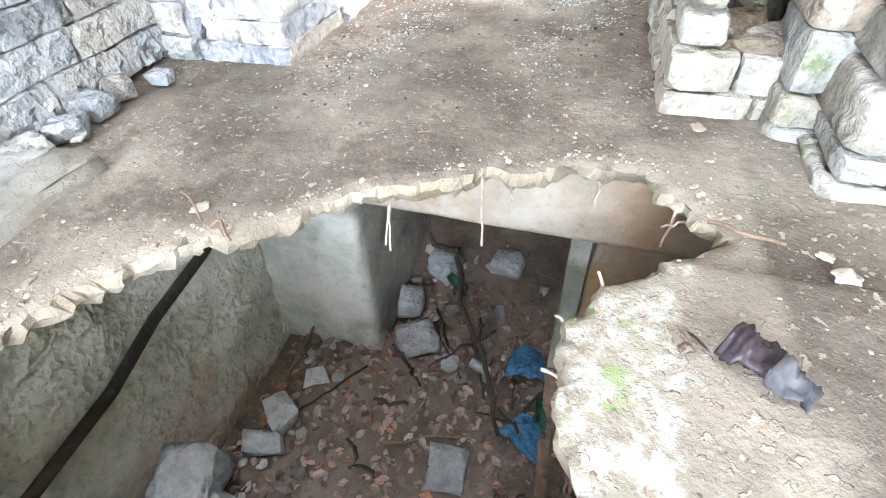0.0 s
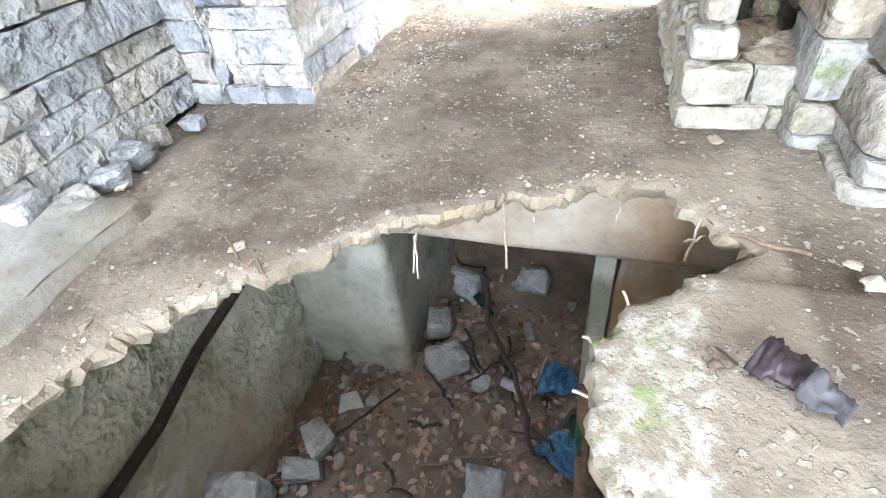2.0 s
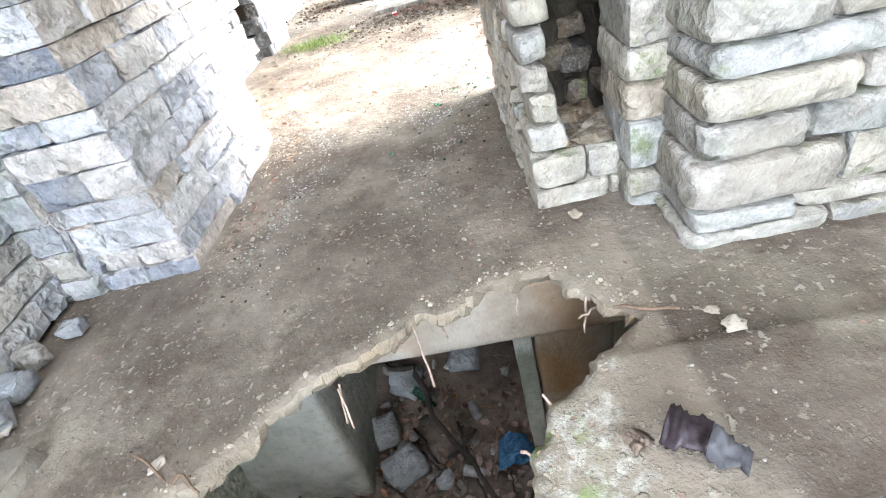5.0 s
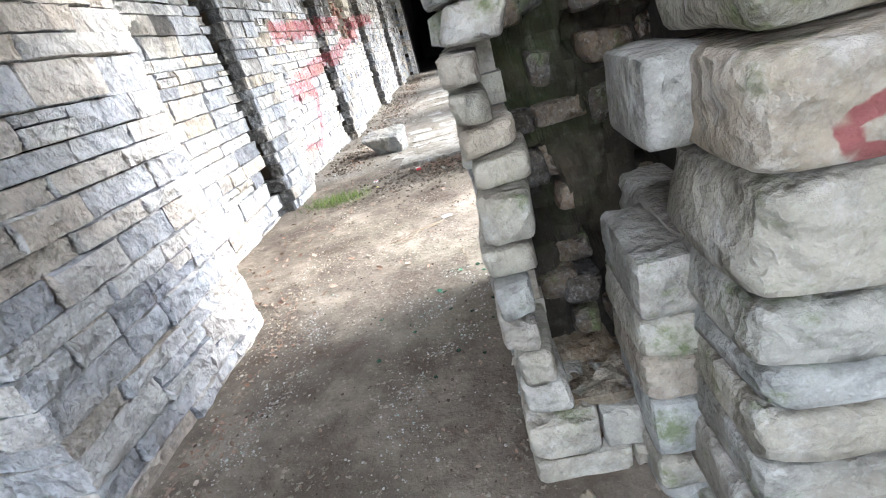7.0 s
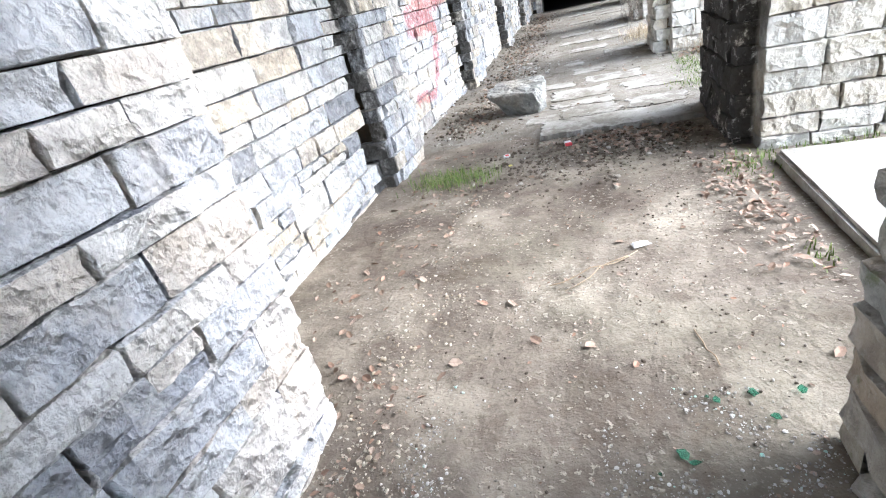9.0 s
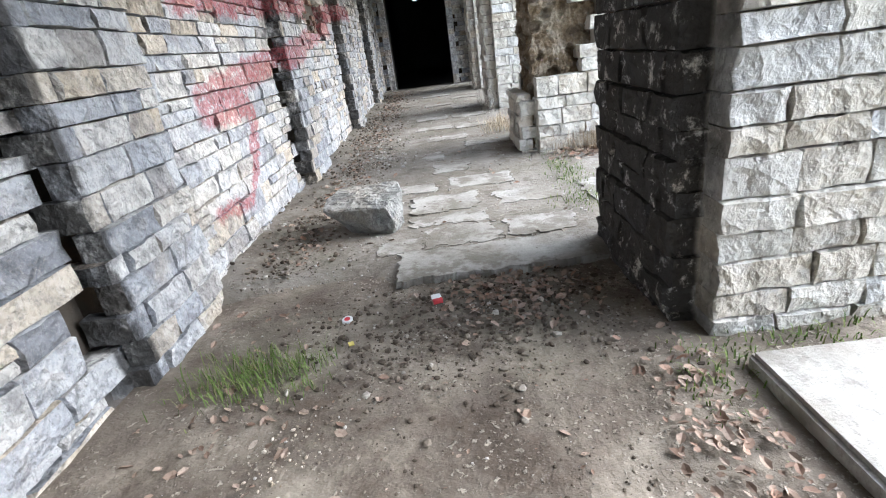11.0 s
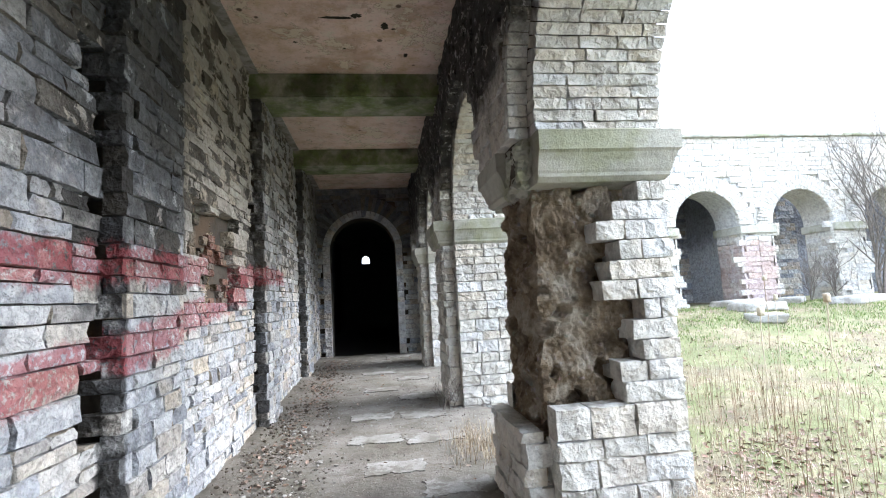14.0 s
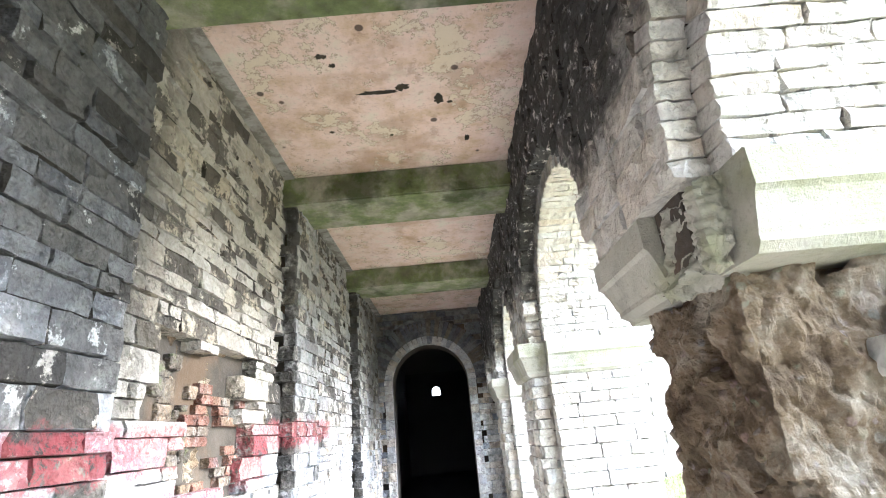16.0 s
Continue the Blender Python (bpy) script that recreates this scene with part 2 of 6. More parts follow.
def wash_left(n):
    """Cream limewash left on the wall of the second bay, and in patches beyond."""
    x, y, z = n.axes()
    edge = n.math("ADD", z, n.math("MULTIPLY", n.math("SUBTRACT", n.noise(1.3, 6, 0.7, offset=(4, 0, 4)), 0.5), 2.2))
    along = n.math("MULTIPLY", n.step(y, 10.5, 10.9), n.math("SUBTRACT", 1.0, n.math("MULTIPLY", n.step(y, 13.2, 13.6), 0.6)))
    return n.math("MULTIPLY", n.math("MULTIPLY", n.step(edge, 1.7, 2.3), along), 0.5)


def paint_left(n):
    """Old red paint: an upper band, a lower sloping band, and a hooked stroke below it."""
    x, y, z = n.axes()
    ragged = n.math("MULTIPLY", n.math("SUBTRACT", n.noise(6, 6, 0.7), 0.5), 0.28)

    def band(zc, half, y0, y1):
        d = n.math("ADD", n.math("ABSOLUTE", n.math("SUBTRACT", z, zc)), ragged)
        inside = n.step(n.math("MULTIPLY", d, -1.0), -half - 0.03, -half + 0.03)
        ends = n.math("MULTIPLY", n.step(n.math("ADD", y, ragged), y0, y0 + 0.1), n.step(n.math("MULTIPLY", n.math("ADD", y, ragged), -1.0), -y1 - 0.1, -y1))
        return n.math("MULTIPLY", inside, ends)

    upper = band(n.math("ADD", 2.0, n.math("MULTIPLY", n.math("SUBTRACT", y, 9.0), 0.03)), 0.12, 7.55, 15.6)
    lower = band(n.math("ADD", 1.3, n.math("MULTIPLY", n.math("SUBTRACT", y, 8.2), 0.125)), 0.13, 7.55, 13.0)
    blob = band(1.2, 0.17, 7.6, 8.5)
    # the hook falls from the lower band and swings back towards its foot
    yc = n.math("SUBTRACT", 8.57, n.math("MULTIPLY", n.math("POWER", n.math("ABSOLUTE", n.math("SUBTRACT", z, 1.02)), 2.0), 1.35))
    d = n.math("ADD", n.math("ABSOLUTE", n.math("SUBTRACT", y, yc)), ragged)
    hook = n.math("MULTIPLY", n.step(n.math("MULTIPLY", d, -1.0), -0.13, -0.07), n.math("MULTIPLY", n.step(z, 0.3, 0.36), n.step(n.math("MULTIPLY", z, -1.0), -1.3, -1.2)))
    tip = band(n.math("ADD", 0.38, n.math("MULTIPLY", n.math("SUBTRACT", 8.05, y), 0.1)), 0.06, 7.35, 8.05)
    worn = n.step(n.noise(26, 5, 0.7, offset=(2, 2, 9)), 0.62, 0.5)
    total = n.math("MAXIMUM", n.math("MAXIMUM", upper, lower), n.math("MAXIMUM", blob, n.math("MAXIMUM", hook, tip)))
    return n.math("MULTIPLY", n.math("MULTIPLY", total, worn), 0.68)


def paint_pier(n):
    """A red scrawl on the large corner stone of the door pier: a loop and two crossing strokes."""
    x, y, z = n.axes()
    wob = n.math("MULTIPLY", n.math("SUBTRACT", n.noise(14, 3), 0.5), 0.05)

    def stroke(x0, z0, x1, z1, half):
        dx, dz = x1 - x0, z1 - z0
        ln = math.hypot(dx, dz)
        px, pz = n.math("SUBTRACT", x, x0), n.math("SUBTRACT", z, z0)
        t = n.math("ADD", n.math("MULTIPLY", px, dx / ln), n.math("MULTIPLY", pz, dz / ln))
        d = n.math("ABSOLUTE", n.math("ADD", n.math("SUBTRACT", n.math("MULTIPLY", px, -dz / ln), n.math("MULTIPLY", pz, -dx / ln)), wob))
        on = n.math("MULTIPLY", n.step(t, -0.01, 0.01), n.step(n.math("MULTIPLY", t, -1.0), -ln - 0.01, -ln + 0.01))
        return n.math("MULTIPLY", on, n.step(n.math("MULTIPLY", d, -1.0), -half - 0.006, -half))

    total = stroke(1.0, 1.16, 1.22, 1.24, 0.014)
    for s in ((1.0, 1.16, 1.01, 1.11, 0.012), (1.01, 1.11, 1.07, 1.1, 0.013), (1.06, 1.1, 1.17, 1.26, 0.014), (1.1, 1.24, 1.16, 1.13, 0.013), (1.14, 1.25, 1.24, 1.2, 0.012)):
        total = n.math("MAXIMUM", total, stroke(*s))
    front = n.step(n.math("MULTIPLY", y, -1.0), -1.5, -1.48)
    return n.math("MULTIPLY", n.math("MULTIPLY", total, front), 0.8)


def soot_shade_arcade(n):
    """Smoke black under the vault on the gallery side of the arcade; on the first free pier soot and painted shade."""
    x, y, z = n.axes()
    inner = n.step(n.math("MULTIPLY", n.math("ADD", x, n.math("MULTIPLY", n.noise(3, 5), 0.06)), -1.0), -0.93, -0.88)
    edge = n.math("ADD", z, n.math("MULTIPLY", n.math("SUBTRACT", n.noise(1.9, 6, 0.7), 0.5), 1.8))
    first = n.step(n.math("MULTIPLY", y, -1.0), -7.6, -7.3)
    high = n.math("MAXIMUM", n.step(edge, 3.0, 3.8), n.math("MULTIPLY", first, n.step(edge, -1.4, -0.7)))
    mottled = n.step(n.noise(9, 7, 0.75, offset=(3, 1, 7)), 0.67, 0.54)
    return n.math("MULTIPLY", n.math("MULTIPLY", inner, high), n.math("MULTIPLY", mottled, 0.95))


def paint_far(n):
    """A faded pink patch on one pier across the court."""
    x, y, z = n.axes()
    wob = n.math("MULTIPLY", n.math("SUBTRACT", n.noise(2.5, 5), 0.5), 0.9)
    u = n.math("MULTIPLY", n.step(n.math("ADD", x, wob), 11.4, 11.7), n.step(n.math("MULTIPLY", n.math("ADD", x, wob), -1.0), -12.9, -12.7))
    return n.math("MULTIPLY", n.math("MULTIPLY", u, n.step(n.math("MULTIPLY", n.math("ADD", z, wob), -1.0), -3.1, -2.8)), 0.3)


def soot_end(n):
    x, y, z = n.axes()
    edge = n.math("ADD", z, n.math("MULTIPLY", n.math("SUBTRACT", n.noise(1.5, 6, 0.7), 0.5), 1.6))
    return n.math("MULTIPLY", n.step(edge, 2.6, 3.6), 0.62)


GREY = [(0.0, (0.17, 0.18, 0.21)), (0.14, (0.33, 0.36, 0.42)), (0.35, (0.5, 0.52, 0.54)), (0.62, (0.59, 0.58, 0.55)), (0.82, (0.56, 0.46, 0.34)), (1.0, (0.27, 0.27, 0.28))]
PALE = [(0.0, (0.55, 0.53, 0.47)), (0.3, (0.62, 0.59, 0.52)), (0.55, (0.6, 0.6, 0.58)), (0.8, (0.6, 0.54, 0.44)), (1.0, (0.5, 0.48, 0.43))]
CREAM = [(0.0, (0.36, 0.335, 0.28)), (0.3, (0.44, 0.41, 0.34)), (0.5, (0.39, 0.4, 0.385)), (0.8, (0.43, 0.365, 0.285)), (1.0, (0.29, 0.295, 0.28))]
JAMB = [(0.0, (0.42, 0.44, 0.48)), (0.25, (0.64, 0.645, 0.65)), (0.5, (0.6, 0.53, 0.45)), (0.68, (0.68, 0.67, 0.65)), (0.88, (0.58, 0.59, 0.61)), (1.0, (0.2, 0.22, 0.27))]
GALLERY = [(0.0, (0.2, 0.21, 0.23)), (0.14, (0.35, 0.37, 0.4)), (0.45, (0.46, 0.47, 0.475)), (0.68, (0.5, 0.49, 0.46)), (0.84, (0.48, 0.42, 0.33)), (1.0, (0.29, 0.29, 0.295))]
ROOM = [(0.0, (0.2, 0.22, 0.24)), (0.25, (0.36, 0.38, 0.4)), (0.6, (0.46, 0.47, 0.46)), (0.85, (0.42, 0.4, 0.35)), (1.0, (0.26, 0.28, 0.3))]
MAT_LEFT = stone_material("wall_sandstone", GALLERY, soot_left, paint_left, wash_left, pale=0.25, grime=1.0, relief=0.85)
MAT_JAMB = stone_material("jamb_sandstone", JAMB, pale=0.3, grime=0.55, relief=1.25)
MAT_ROOM = stone_material("room_sandstone", ROOM, moss=0.3, pale=0.3, grime=0.6)
MAT_DOORPIER = stone_material("weathered_sandstone", CREAM, None, paint_pier, None, moss=0.75, pale=0.3, grime=0.4, relief=0.62)
MAT_ARCADE = stone_material("arcade_sandstone", PALE, soot_shade_arcade, pale=0.4, grime=0.15, relief=0.7)
MAT_END = stone_material("end_sandstone", GREY, soot_end)
MAT_FAR = stone_material("court_sandstone", PALE, None, paint_far, relief=0.6, grime=0.6)
# mossy brown lowered towards black: the door-pier cavity's shade is in these colours
MAT_CAVITY = concrete_material("dark_mossy_recess", [(0.3, (0.014, 0.012, 0.009)), (0.5, (0.035, 0.029, 0.02)), (0.7, (0.085, 0.066, 0.044))], (0.035, 0.05, 0.015), 0.6, 1.0)
MAT_CAVESTONE = stone_material("dark_core_stone", [(0.0, (0.06, 0.05, 0.038)), (0.6, (0.12, 0.095, 0.07)), (0.85, (0.24, 0.17, 0.11)), (1.0, (0.04, 0.037, 0.028))], moss=0.6, pale=0.06)
MAT_PALEMORTAR = concrete_material("grey_mortar", [(0.3, (0.13, 0.12, 0.1)), (0.7, (0.24, 0.225, 0.19))])
MAT_MORTAR = concrete_material("dark_mortar", [(0.3, (0.035, 0.03, 0.025)), (0.7, (0.085, 0.073, 0.058))])


def rubble_material():
    """Brown mortar full of small broken stones."""
    m, nt, b = nodes_of("rubble_core", 0.95)
    n = Net(nt)
    v = nt.nodes.new("ShaderNodeTexVoronoi")
    v.inputs["Scale"].default_value = 17
    n.link(n.pos, v.inputs["Vector"])
    col = n.ramp(n.noise(3.1, 7, 0.7), [(0.3, (0.065, 0.045, 0.03)), (0.48, (0.24, 0.18, 0.115)), (0.64, (0.48, 0.42, 0.33))])
    pick = n.step(n.noise(6, 4, 0.6, offset=(3, 3, 8)), 0.5, 0.6)
    stones = n.mix(0.5, v.outputs["Color"], (0.4, 0.36, 0.3))
    col = n.mix(n.math("MULTIPLY", n.math("MULTIPLY", n.step(v.outputs["Distance"], 0.45, 0.3), pick), 0.55), col, n.mix(0.75, stones, (0.34, 0.3, 0.25)))
    col = n.mix(n.math("MULTIPLY", n.step(n.noise(2.2, 5, 0.65, offset=(4, 1, 1)), 0.52, 0.64), 0.6), col, (0.06, 0.045, 0.035))
    n.link(col, b.inputs["Base Color"])
    h = n.math("SUBTRACT", n.math("ADD", n.noise(14, 8, 0.72), n.math("MULTIPLY", n.noise(60, 5, 0.7), 0.4)), n.math("MULTIPLY", v.outputs["Distance"], 0.8))
    n.bump(h, 1.0, 0.05, b)
    return m


MAT_RUBBLE = rubble_material()
MAT_EARTH = earth_material("trodden_earth", [(0.32, (0.075, 0.058, 0.045)), (0.5, (0.168, 0.142, 0.115)), (0.66, (0.3, 0.266, 0.215))], lime=True)
MAT_FLOOR = earth_material("silted_floor", [(0.3, (0.12, 0.108, 0.09)), (0.5, (0.19, 0.175, 0.15)), (0.7, (0.27, 0.255, 0.23))], grit=0.6)
MAT_SLAB = concrete_material("worn_slab", [(0.3, (0.3, 0.29, 0.26)), (0.5, (0.42, 0.41, 0.38)), (0.7, (0.5, 0.49, 0.46))], (0.2, 0.17, 0.13), 0.5, 0.6, silt=0.45)
MAT_PAVE = concrete_material("silted_paving", [(0.3, (0.2, 0.19, 0.165)), (0.5, (0.31, 0.3, 0.275)), (0.7, (0.4, 0.39, 0.365))], (0.16, 0.14, 0.11), 0.5, 0.6, silt=0.8)
MAT_LIP = concrete_material("broken_slab_edge", [(0.3, (0.17, 0.14, 0.1)), (0.5, (0.31, 0.265, 0.2)), (0.7, (0.47, 0.43, 0.35))], (0.3, 0.22, 0.12), 0.4, 1.0)
MAT_LEDGE = concrete_material("ledge_concrete", [(0.3, (0.2, 0.19, 0.16)), (0.5, (0.34, 0.33, 0.3)), (0.7, (0.46, 0.45, 0.42))], (0.24, 0.19, 0.12), 0.4, 1.0)
MAT_PIT = concrete_material("pit_concrete", [(0.3, (0.28, 0.28, 0.22)), (0.5, (0.46, 0.46, 0.4)), (0.7, (0.58, 0.58, 0.53))], (0.13, 0.135, 0.09), 0.65, 1.0)
# stained concrete, base tones raised to make up for low light in the pit
MAT_PITWALL = concrete_material("lightened_pit_wall", [(0.3, (0.3, 0.32, 0.22)), (0.5, (0.54, 0.54, 0.46)), (0.7, (0.68, 0.67, 0.62))], (0.46, 0.27, 0.2), 0.5, 1.0, picked=1.3)
MAT_BEAM_PIT = concrete_material("rusty_concrete", [(0.3, (0.24, 0.2, 0.15)), (0.5, (0.36, 0.31, 0.25)), (0.7, (0.46, 0.42, 0.36))], (0.26, 0.12, 0.02), 0.6, 0.6, rust=(0.26, 0.5))
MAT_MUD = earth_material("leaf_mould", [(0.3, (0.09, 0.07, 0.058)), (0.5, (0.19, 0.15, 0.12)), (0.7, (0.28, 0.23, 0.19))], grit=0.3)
MAT_PLASTER = concrete_material("ceiling_plaster", [(0.3, (0.46, 0.34, 0.21)), (0.42, (0.6, 0.45, 0.35)), (0.53, (0.68, 0.53, 0.47)), (0.66, (0.64, 0.58, 0.48))], (0.3, 0.19, 0.1), 0.5, 0.7, 1.0)
MAT_BEAM = concrete_material("mossy_beam", [(0.3, (0.07, 0.085, 0.04)), (0.46, (0.16, 0.19, 0.08)), (0.58, (0.3, 0.3, 0.22)), (0.7, (0.36, 0.34, 0.28))], (0.035, 0.05, 0.012), 0.85, 0.7, silt=0.35)
MAT_GRASS_GROUND = earth_material("court_ground", [(0.3, (0.13, 0.11, 0.07)), (0.5, (0.21, 0.18, 0.11)), (0.7, (0.32, 0.27, 0.19))], grit=0.2, green=0.5)
MAT_CAP = concrete_material("impost_stone", [(0.3, (0.24, 0.24, 0.2)), (0.5, (0.4, 0.39, 0.33)), (0.7, (0.46, 0.44, 0.37))], (0.2, 0.22, 0.09), 0.5, 0.8)
MAT_BRICK = stone_material("red_brick", [(0.0, (0.13, 0.055, 0.04)), (0.5, (0.2, 0.085, 0.055)), (0.8, (0.2, 0.15, 0.1)), (1.0, (0.05, 0.04, 0.035))], pale=0.12)
# near-black base colour gives the passage its lack of light
MAT_DARK = plain_material("passage_darkness", (0.06, 0.06, 0.06), 0.95)


# ---- mesh helpers ----
def mesh_from(name, verts, faces, material, smooth=False):
    me = bpy.data.meshes.new(name)
    me.from_pydata([tuple(map(float, v)) for v in verts], [], [tuple(map(int, f)) for f in faces])
    if material:
        me.materials.append(material)
    if smooth:
        me.polygons.foreach_set("use_smooth", [True] * len(me.polygons))
    me.update()
    return me


def from_bm(name, bm, material, smooth=False):
    me = bpy.data.meshes.new(name)
    bmesh.ops.recalc_face_normals(bm, faces=bm.faces)
    bm.to_mesh(me)
    bm.free()
    if material:
        me.materials.append(material)
    if smooth:
        me.polygons.foreach_set("use_smooth", [True] * len(me.polygons))
    return me


def part(name, data, parent, label=""):
    ob = new(name, data)
    ob.parent = parent
    if label:
        tagged(ob, label)
    return ob


def box_bm(bm, x0, x1, y0, y1, z0, z1, bevel=0.0):
    vs = bmesh.ops.create_cube(bm, size=1.0)["verts"]
    bmesh.ops.scale(bm, vec=(x1 - x0, y1 - y0, z1 - z0), verts=vs)
    bmesh.ops.translate(bm, vec=((x0 + x1) / 2, (y0 + y1) / 2, (z0 + z1) / 2), verts=vs)
    if bevel:
        es = list({e for v in vs for e in v.link_edges})
        bmesh.ops.bevel(bm, geom=es, offset=bevel, segments=2, affect="EDGES")
    return bm


def box_mesh(name, dims, material, bevel=0.0):
    return from_bm(name, box_bm(bmesh.new(), *dims, bevel), material)


def setting(name, data, label, category):
    return tagged(new(name, data), label, category, kind="structure")


def fbm(x, y, z=0.0, scale=1.0):
    return noise.fractal(Vector((x * scale, y * scale, z * scale)), 1.0, 2.0, 5)


# unit stones: x along the wall, y from the face (0) into the wall (1), z up
def unit_stone(seed, rough=1.0, eu=0.01, ev=0.03, rim_y=0.05):
    rng = random.Random(seed)
    us = [0, eu, 0.25, 0.5, 0.75, 1 - eu, 1]
    vs = [0, ev, 0.5, 1 - ev, 1]
    verts, faces = [], []

    def jit(a):
        return rng.uniform(-a, a)

    tilt, lean = jit(0.06), jit(0.06)
    for j, v in enumerate(vs):
        for i, u in enumerate(us):
            rim = i in (0, 6) or j in (0, 4)
            y = rim_y if rim else 0.0 - 0.03 - rng.random() * 0.2 * rough + tilt * (u - 0.5) + lean * (v - 0.5)
            verts.append((u + (jit(0.01) if rim else jit(0.02)) * (0 < i < 6), y, v + (jit(0.02) if rim else jit(0.03))))
    nu, nv = len(us), len(vs)
    for j in range(nv - 1):
        for i in range(nu - 1):
            a = j * nu + i
            faces.append((a, a + 1, a + nu + 1, a + nu))
    ring = [i for i in range(nu)] + [j * nu + nu - 1 for j in range(1, nv)] + [(nv - 1) * nu + i for i in range(nu - 2, -1, -1)] + [j * nu for j in range(nv - 2, 0, -1)]
    start = len(verts)
    for r in ring:
        x, y, z = verts[r]
        verts.append((x, 1.0, z))
    k = len(ring)
    for i in range(k):
        faces.append((ring[i], start + i, start + (i + 1) % k, ring[(i + 1) % k]))
    return np.array(verts), faces


CRISP = [unit_stone(s) for s in range(14)]
ROUND = [unit_stone(s + 50, 0.7, 0.014, 0.13, 0.13) for s in range(14)]


def unit_meshes(material, units):
    out = []
    for v, f in units:
        me = mesh_from("stone", v, f, material, True)
        me.set_sharp_from_angle(angle=radians(32))
        out.append(me)
    return out


def unit_block(seed, power=10, wild=1.0):
    """A free block, rounded on every edge, with a hacked face."""
    rng = random.Random(seed)
    n, index, verts, faces = 6, {}, [], []
    off = rng.uniform(0, 50)
    push = [rng.uniform(-0.05, 0.05) * wild for i in range(6)]

    def vert(p):
        if p not in index:
            q = [2 * c / n - 1 for c in p]
            q = [math.copysign(1 - (1 - abs(c)) ** 1.6, c) for c in q]
            s = (sum(abs(c) ** power for c in q)) ** (1 / power)
            q = [c / s for c in q]
            k = 0.055 * noise.noise(Vector(q) * 1.6 + Vector((off, 0, 0))) + 0.05 * noise.noise(Vector(q) * 3.3 + Vector((0, off, 0)))
            q = [c * (1 + k) for c in q]
            x, y, z = [(c + 1) / 2 for c in q]
            x, z = x + push[0] * (z - 0.5) + push[1] * (y - 0.5) * 0.5, z + push[2] * (x - 0.5)
            index[p] = len(verts)
            verts.append((x, y + push[3] * (x - 0.5), z))
        return index[p]

    for axis in range(3):
        for side in (0, n):
            for i in range(n):
                for j in range(n):
                    quad = []
                    for a, c in ((i, j), (i + 1, j), (i + 1, j + 1), (i, j + 1)):
                        p = [a, c]
                        p.insert(axis, side)
                        quad.append(vert(tuple(p)))
                    faces.append(tuple(quad if (side == n) == (axis != 1) else quad[::-1]))
    return np.array(verts), faces


BLOCKS = [unit_block(s) for s in range(12)]
RAGGED = [unit_block(s + 70, 7, 4.0) for s in range(12)]
SQUARED = [unit_block(s + 30, 34, 0.6) for s in range(12)]


def block(mas, x0, x1, y0, y1, z0, z1):
    m = Matrix.Diagonal((x1 - x0, y1 - y0, z1 - z0, 1))
    m.translation = (x0, y0, z0)
    mas.lay(m)


class Masonry:
    """Collects stones for one piece of the setting: the near ones as parts, the rest joined in one part."""

    def __init__(self, owner, material, piece="stone", near=lambda p: False, limit=300, units=CRISP):
        self.owner, self.material, self.piece, self.near, self.limit = owner, material, piece, near, limit
        self.units = units
        self.meshes, self.loose, self.v, self.f, self.count = unit_meshes(material, units), 0, [], [], 0

    def lay(self, m, seed=None):
        rng = random.Random(seed if seed is not None else round(m.translation.x * 1371 + m.translation.y * 733 + m.translation.z * 2911))
        k = rng.randrange(len(self.units))
        if self.loose < self.limit and self.near(m.translation):
            ob = new(self.piece, self.meshes[k])
            ob.parent = self.owner
            ob.matrix_basis = m
            self.loose += 1
            return
        v, f = self.units[k]
        a = np.array(m)
        self.v.append(v @ a[:3, :3].T + a[:3, 3])
        self.f += [tuple(i + self.count for i in q) for q in f]
        self.count += len(v)

    def face(self, origin, n, rects, depth=0.12, flip=0.0):
        """Stones on an upright plane through origin that looks along n; rects are (u, z, width, height)."""
        inward = -Vector(n)
        u = inward.cross(Vector((0, 0, 1)))
        for a, z, w, h in rects:
            g = 0.0048
            p = Vector(origin) + u * (a + g) + Vector((0, 0, z + g * 0.6))
            rng = random.Random(round(a * 977 + z * 3571))
            p += Vector(n) * rng.uniform(-0.012, 0.012)
            m = Matrix((u * (w - 2 * g), inward * depth, Vector((0, 0, h - 1.2 * g)))).transposed().to_4x4()
            m.translation = p
            self.lay(m)

    def done(self):
        if self.v:
            me = mesh_from("stonework", np.concatenate(self.v), self.f, self.material, True)
            me.set_sharp_from_angle(angle=radians(50))
            tagged(part("stonework", me, self.owner), kind="stuff")


def courses(z0, z1, low, high, seed):
    rng = random.Random(seed)
    out, z = [], z0
    while z < z1 - 0.03:
        h = min(rng.uniform(low, high), z1 - z)
        if z1 - z - h < low * 0.5:
            h = z1 - z
        out.append((z, h))
        z += h
    return out


def coursed(u0, u1, rows, low, high, seed, keep=None, tall=0.0):
    """Stones in courses between u0 and u1, with broken joints; now and then one stone stands for two thin ones."""
    rng = random.Random(seed)
    out = []
    for z, h in rows:
        u = u0 - rng.uniform(0, low * 0.3) * 0
        while u < u1 - 0.02:
            w = rng.uniform(low, high) * (0.8 + h * 2.0)
            if u1 - u - w < low * 0.6:
                w = u1 - u
            if rng.random() < tall and h > 0.12:
                cut = h * rng.uniform(0.38, 0.62)
                half = w * rng.uniform(0.4, 0.6)
                todo = [(u, z, w, cut), (u, z + cut, half, h - cut), (u + half, z + cut, w - half, h - cut)]
            else:
                todo = [(u, z, w, h)]
            out += [r for r in todo if keep is None or keep(*r)]
            u += w
    return out


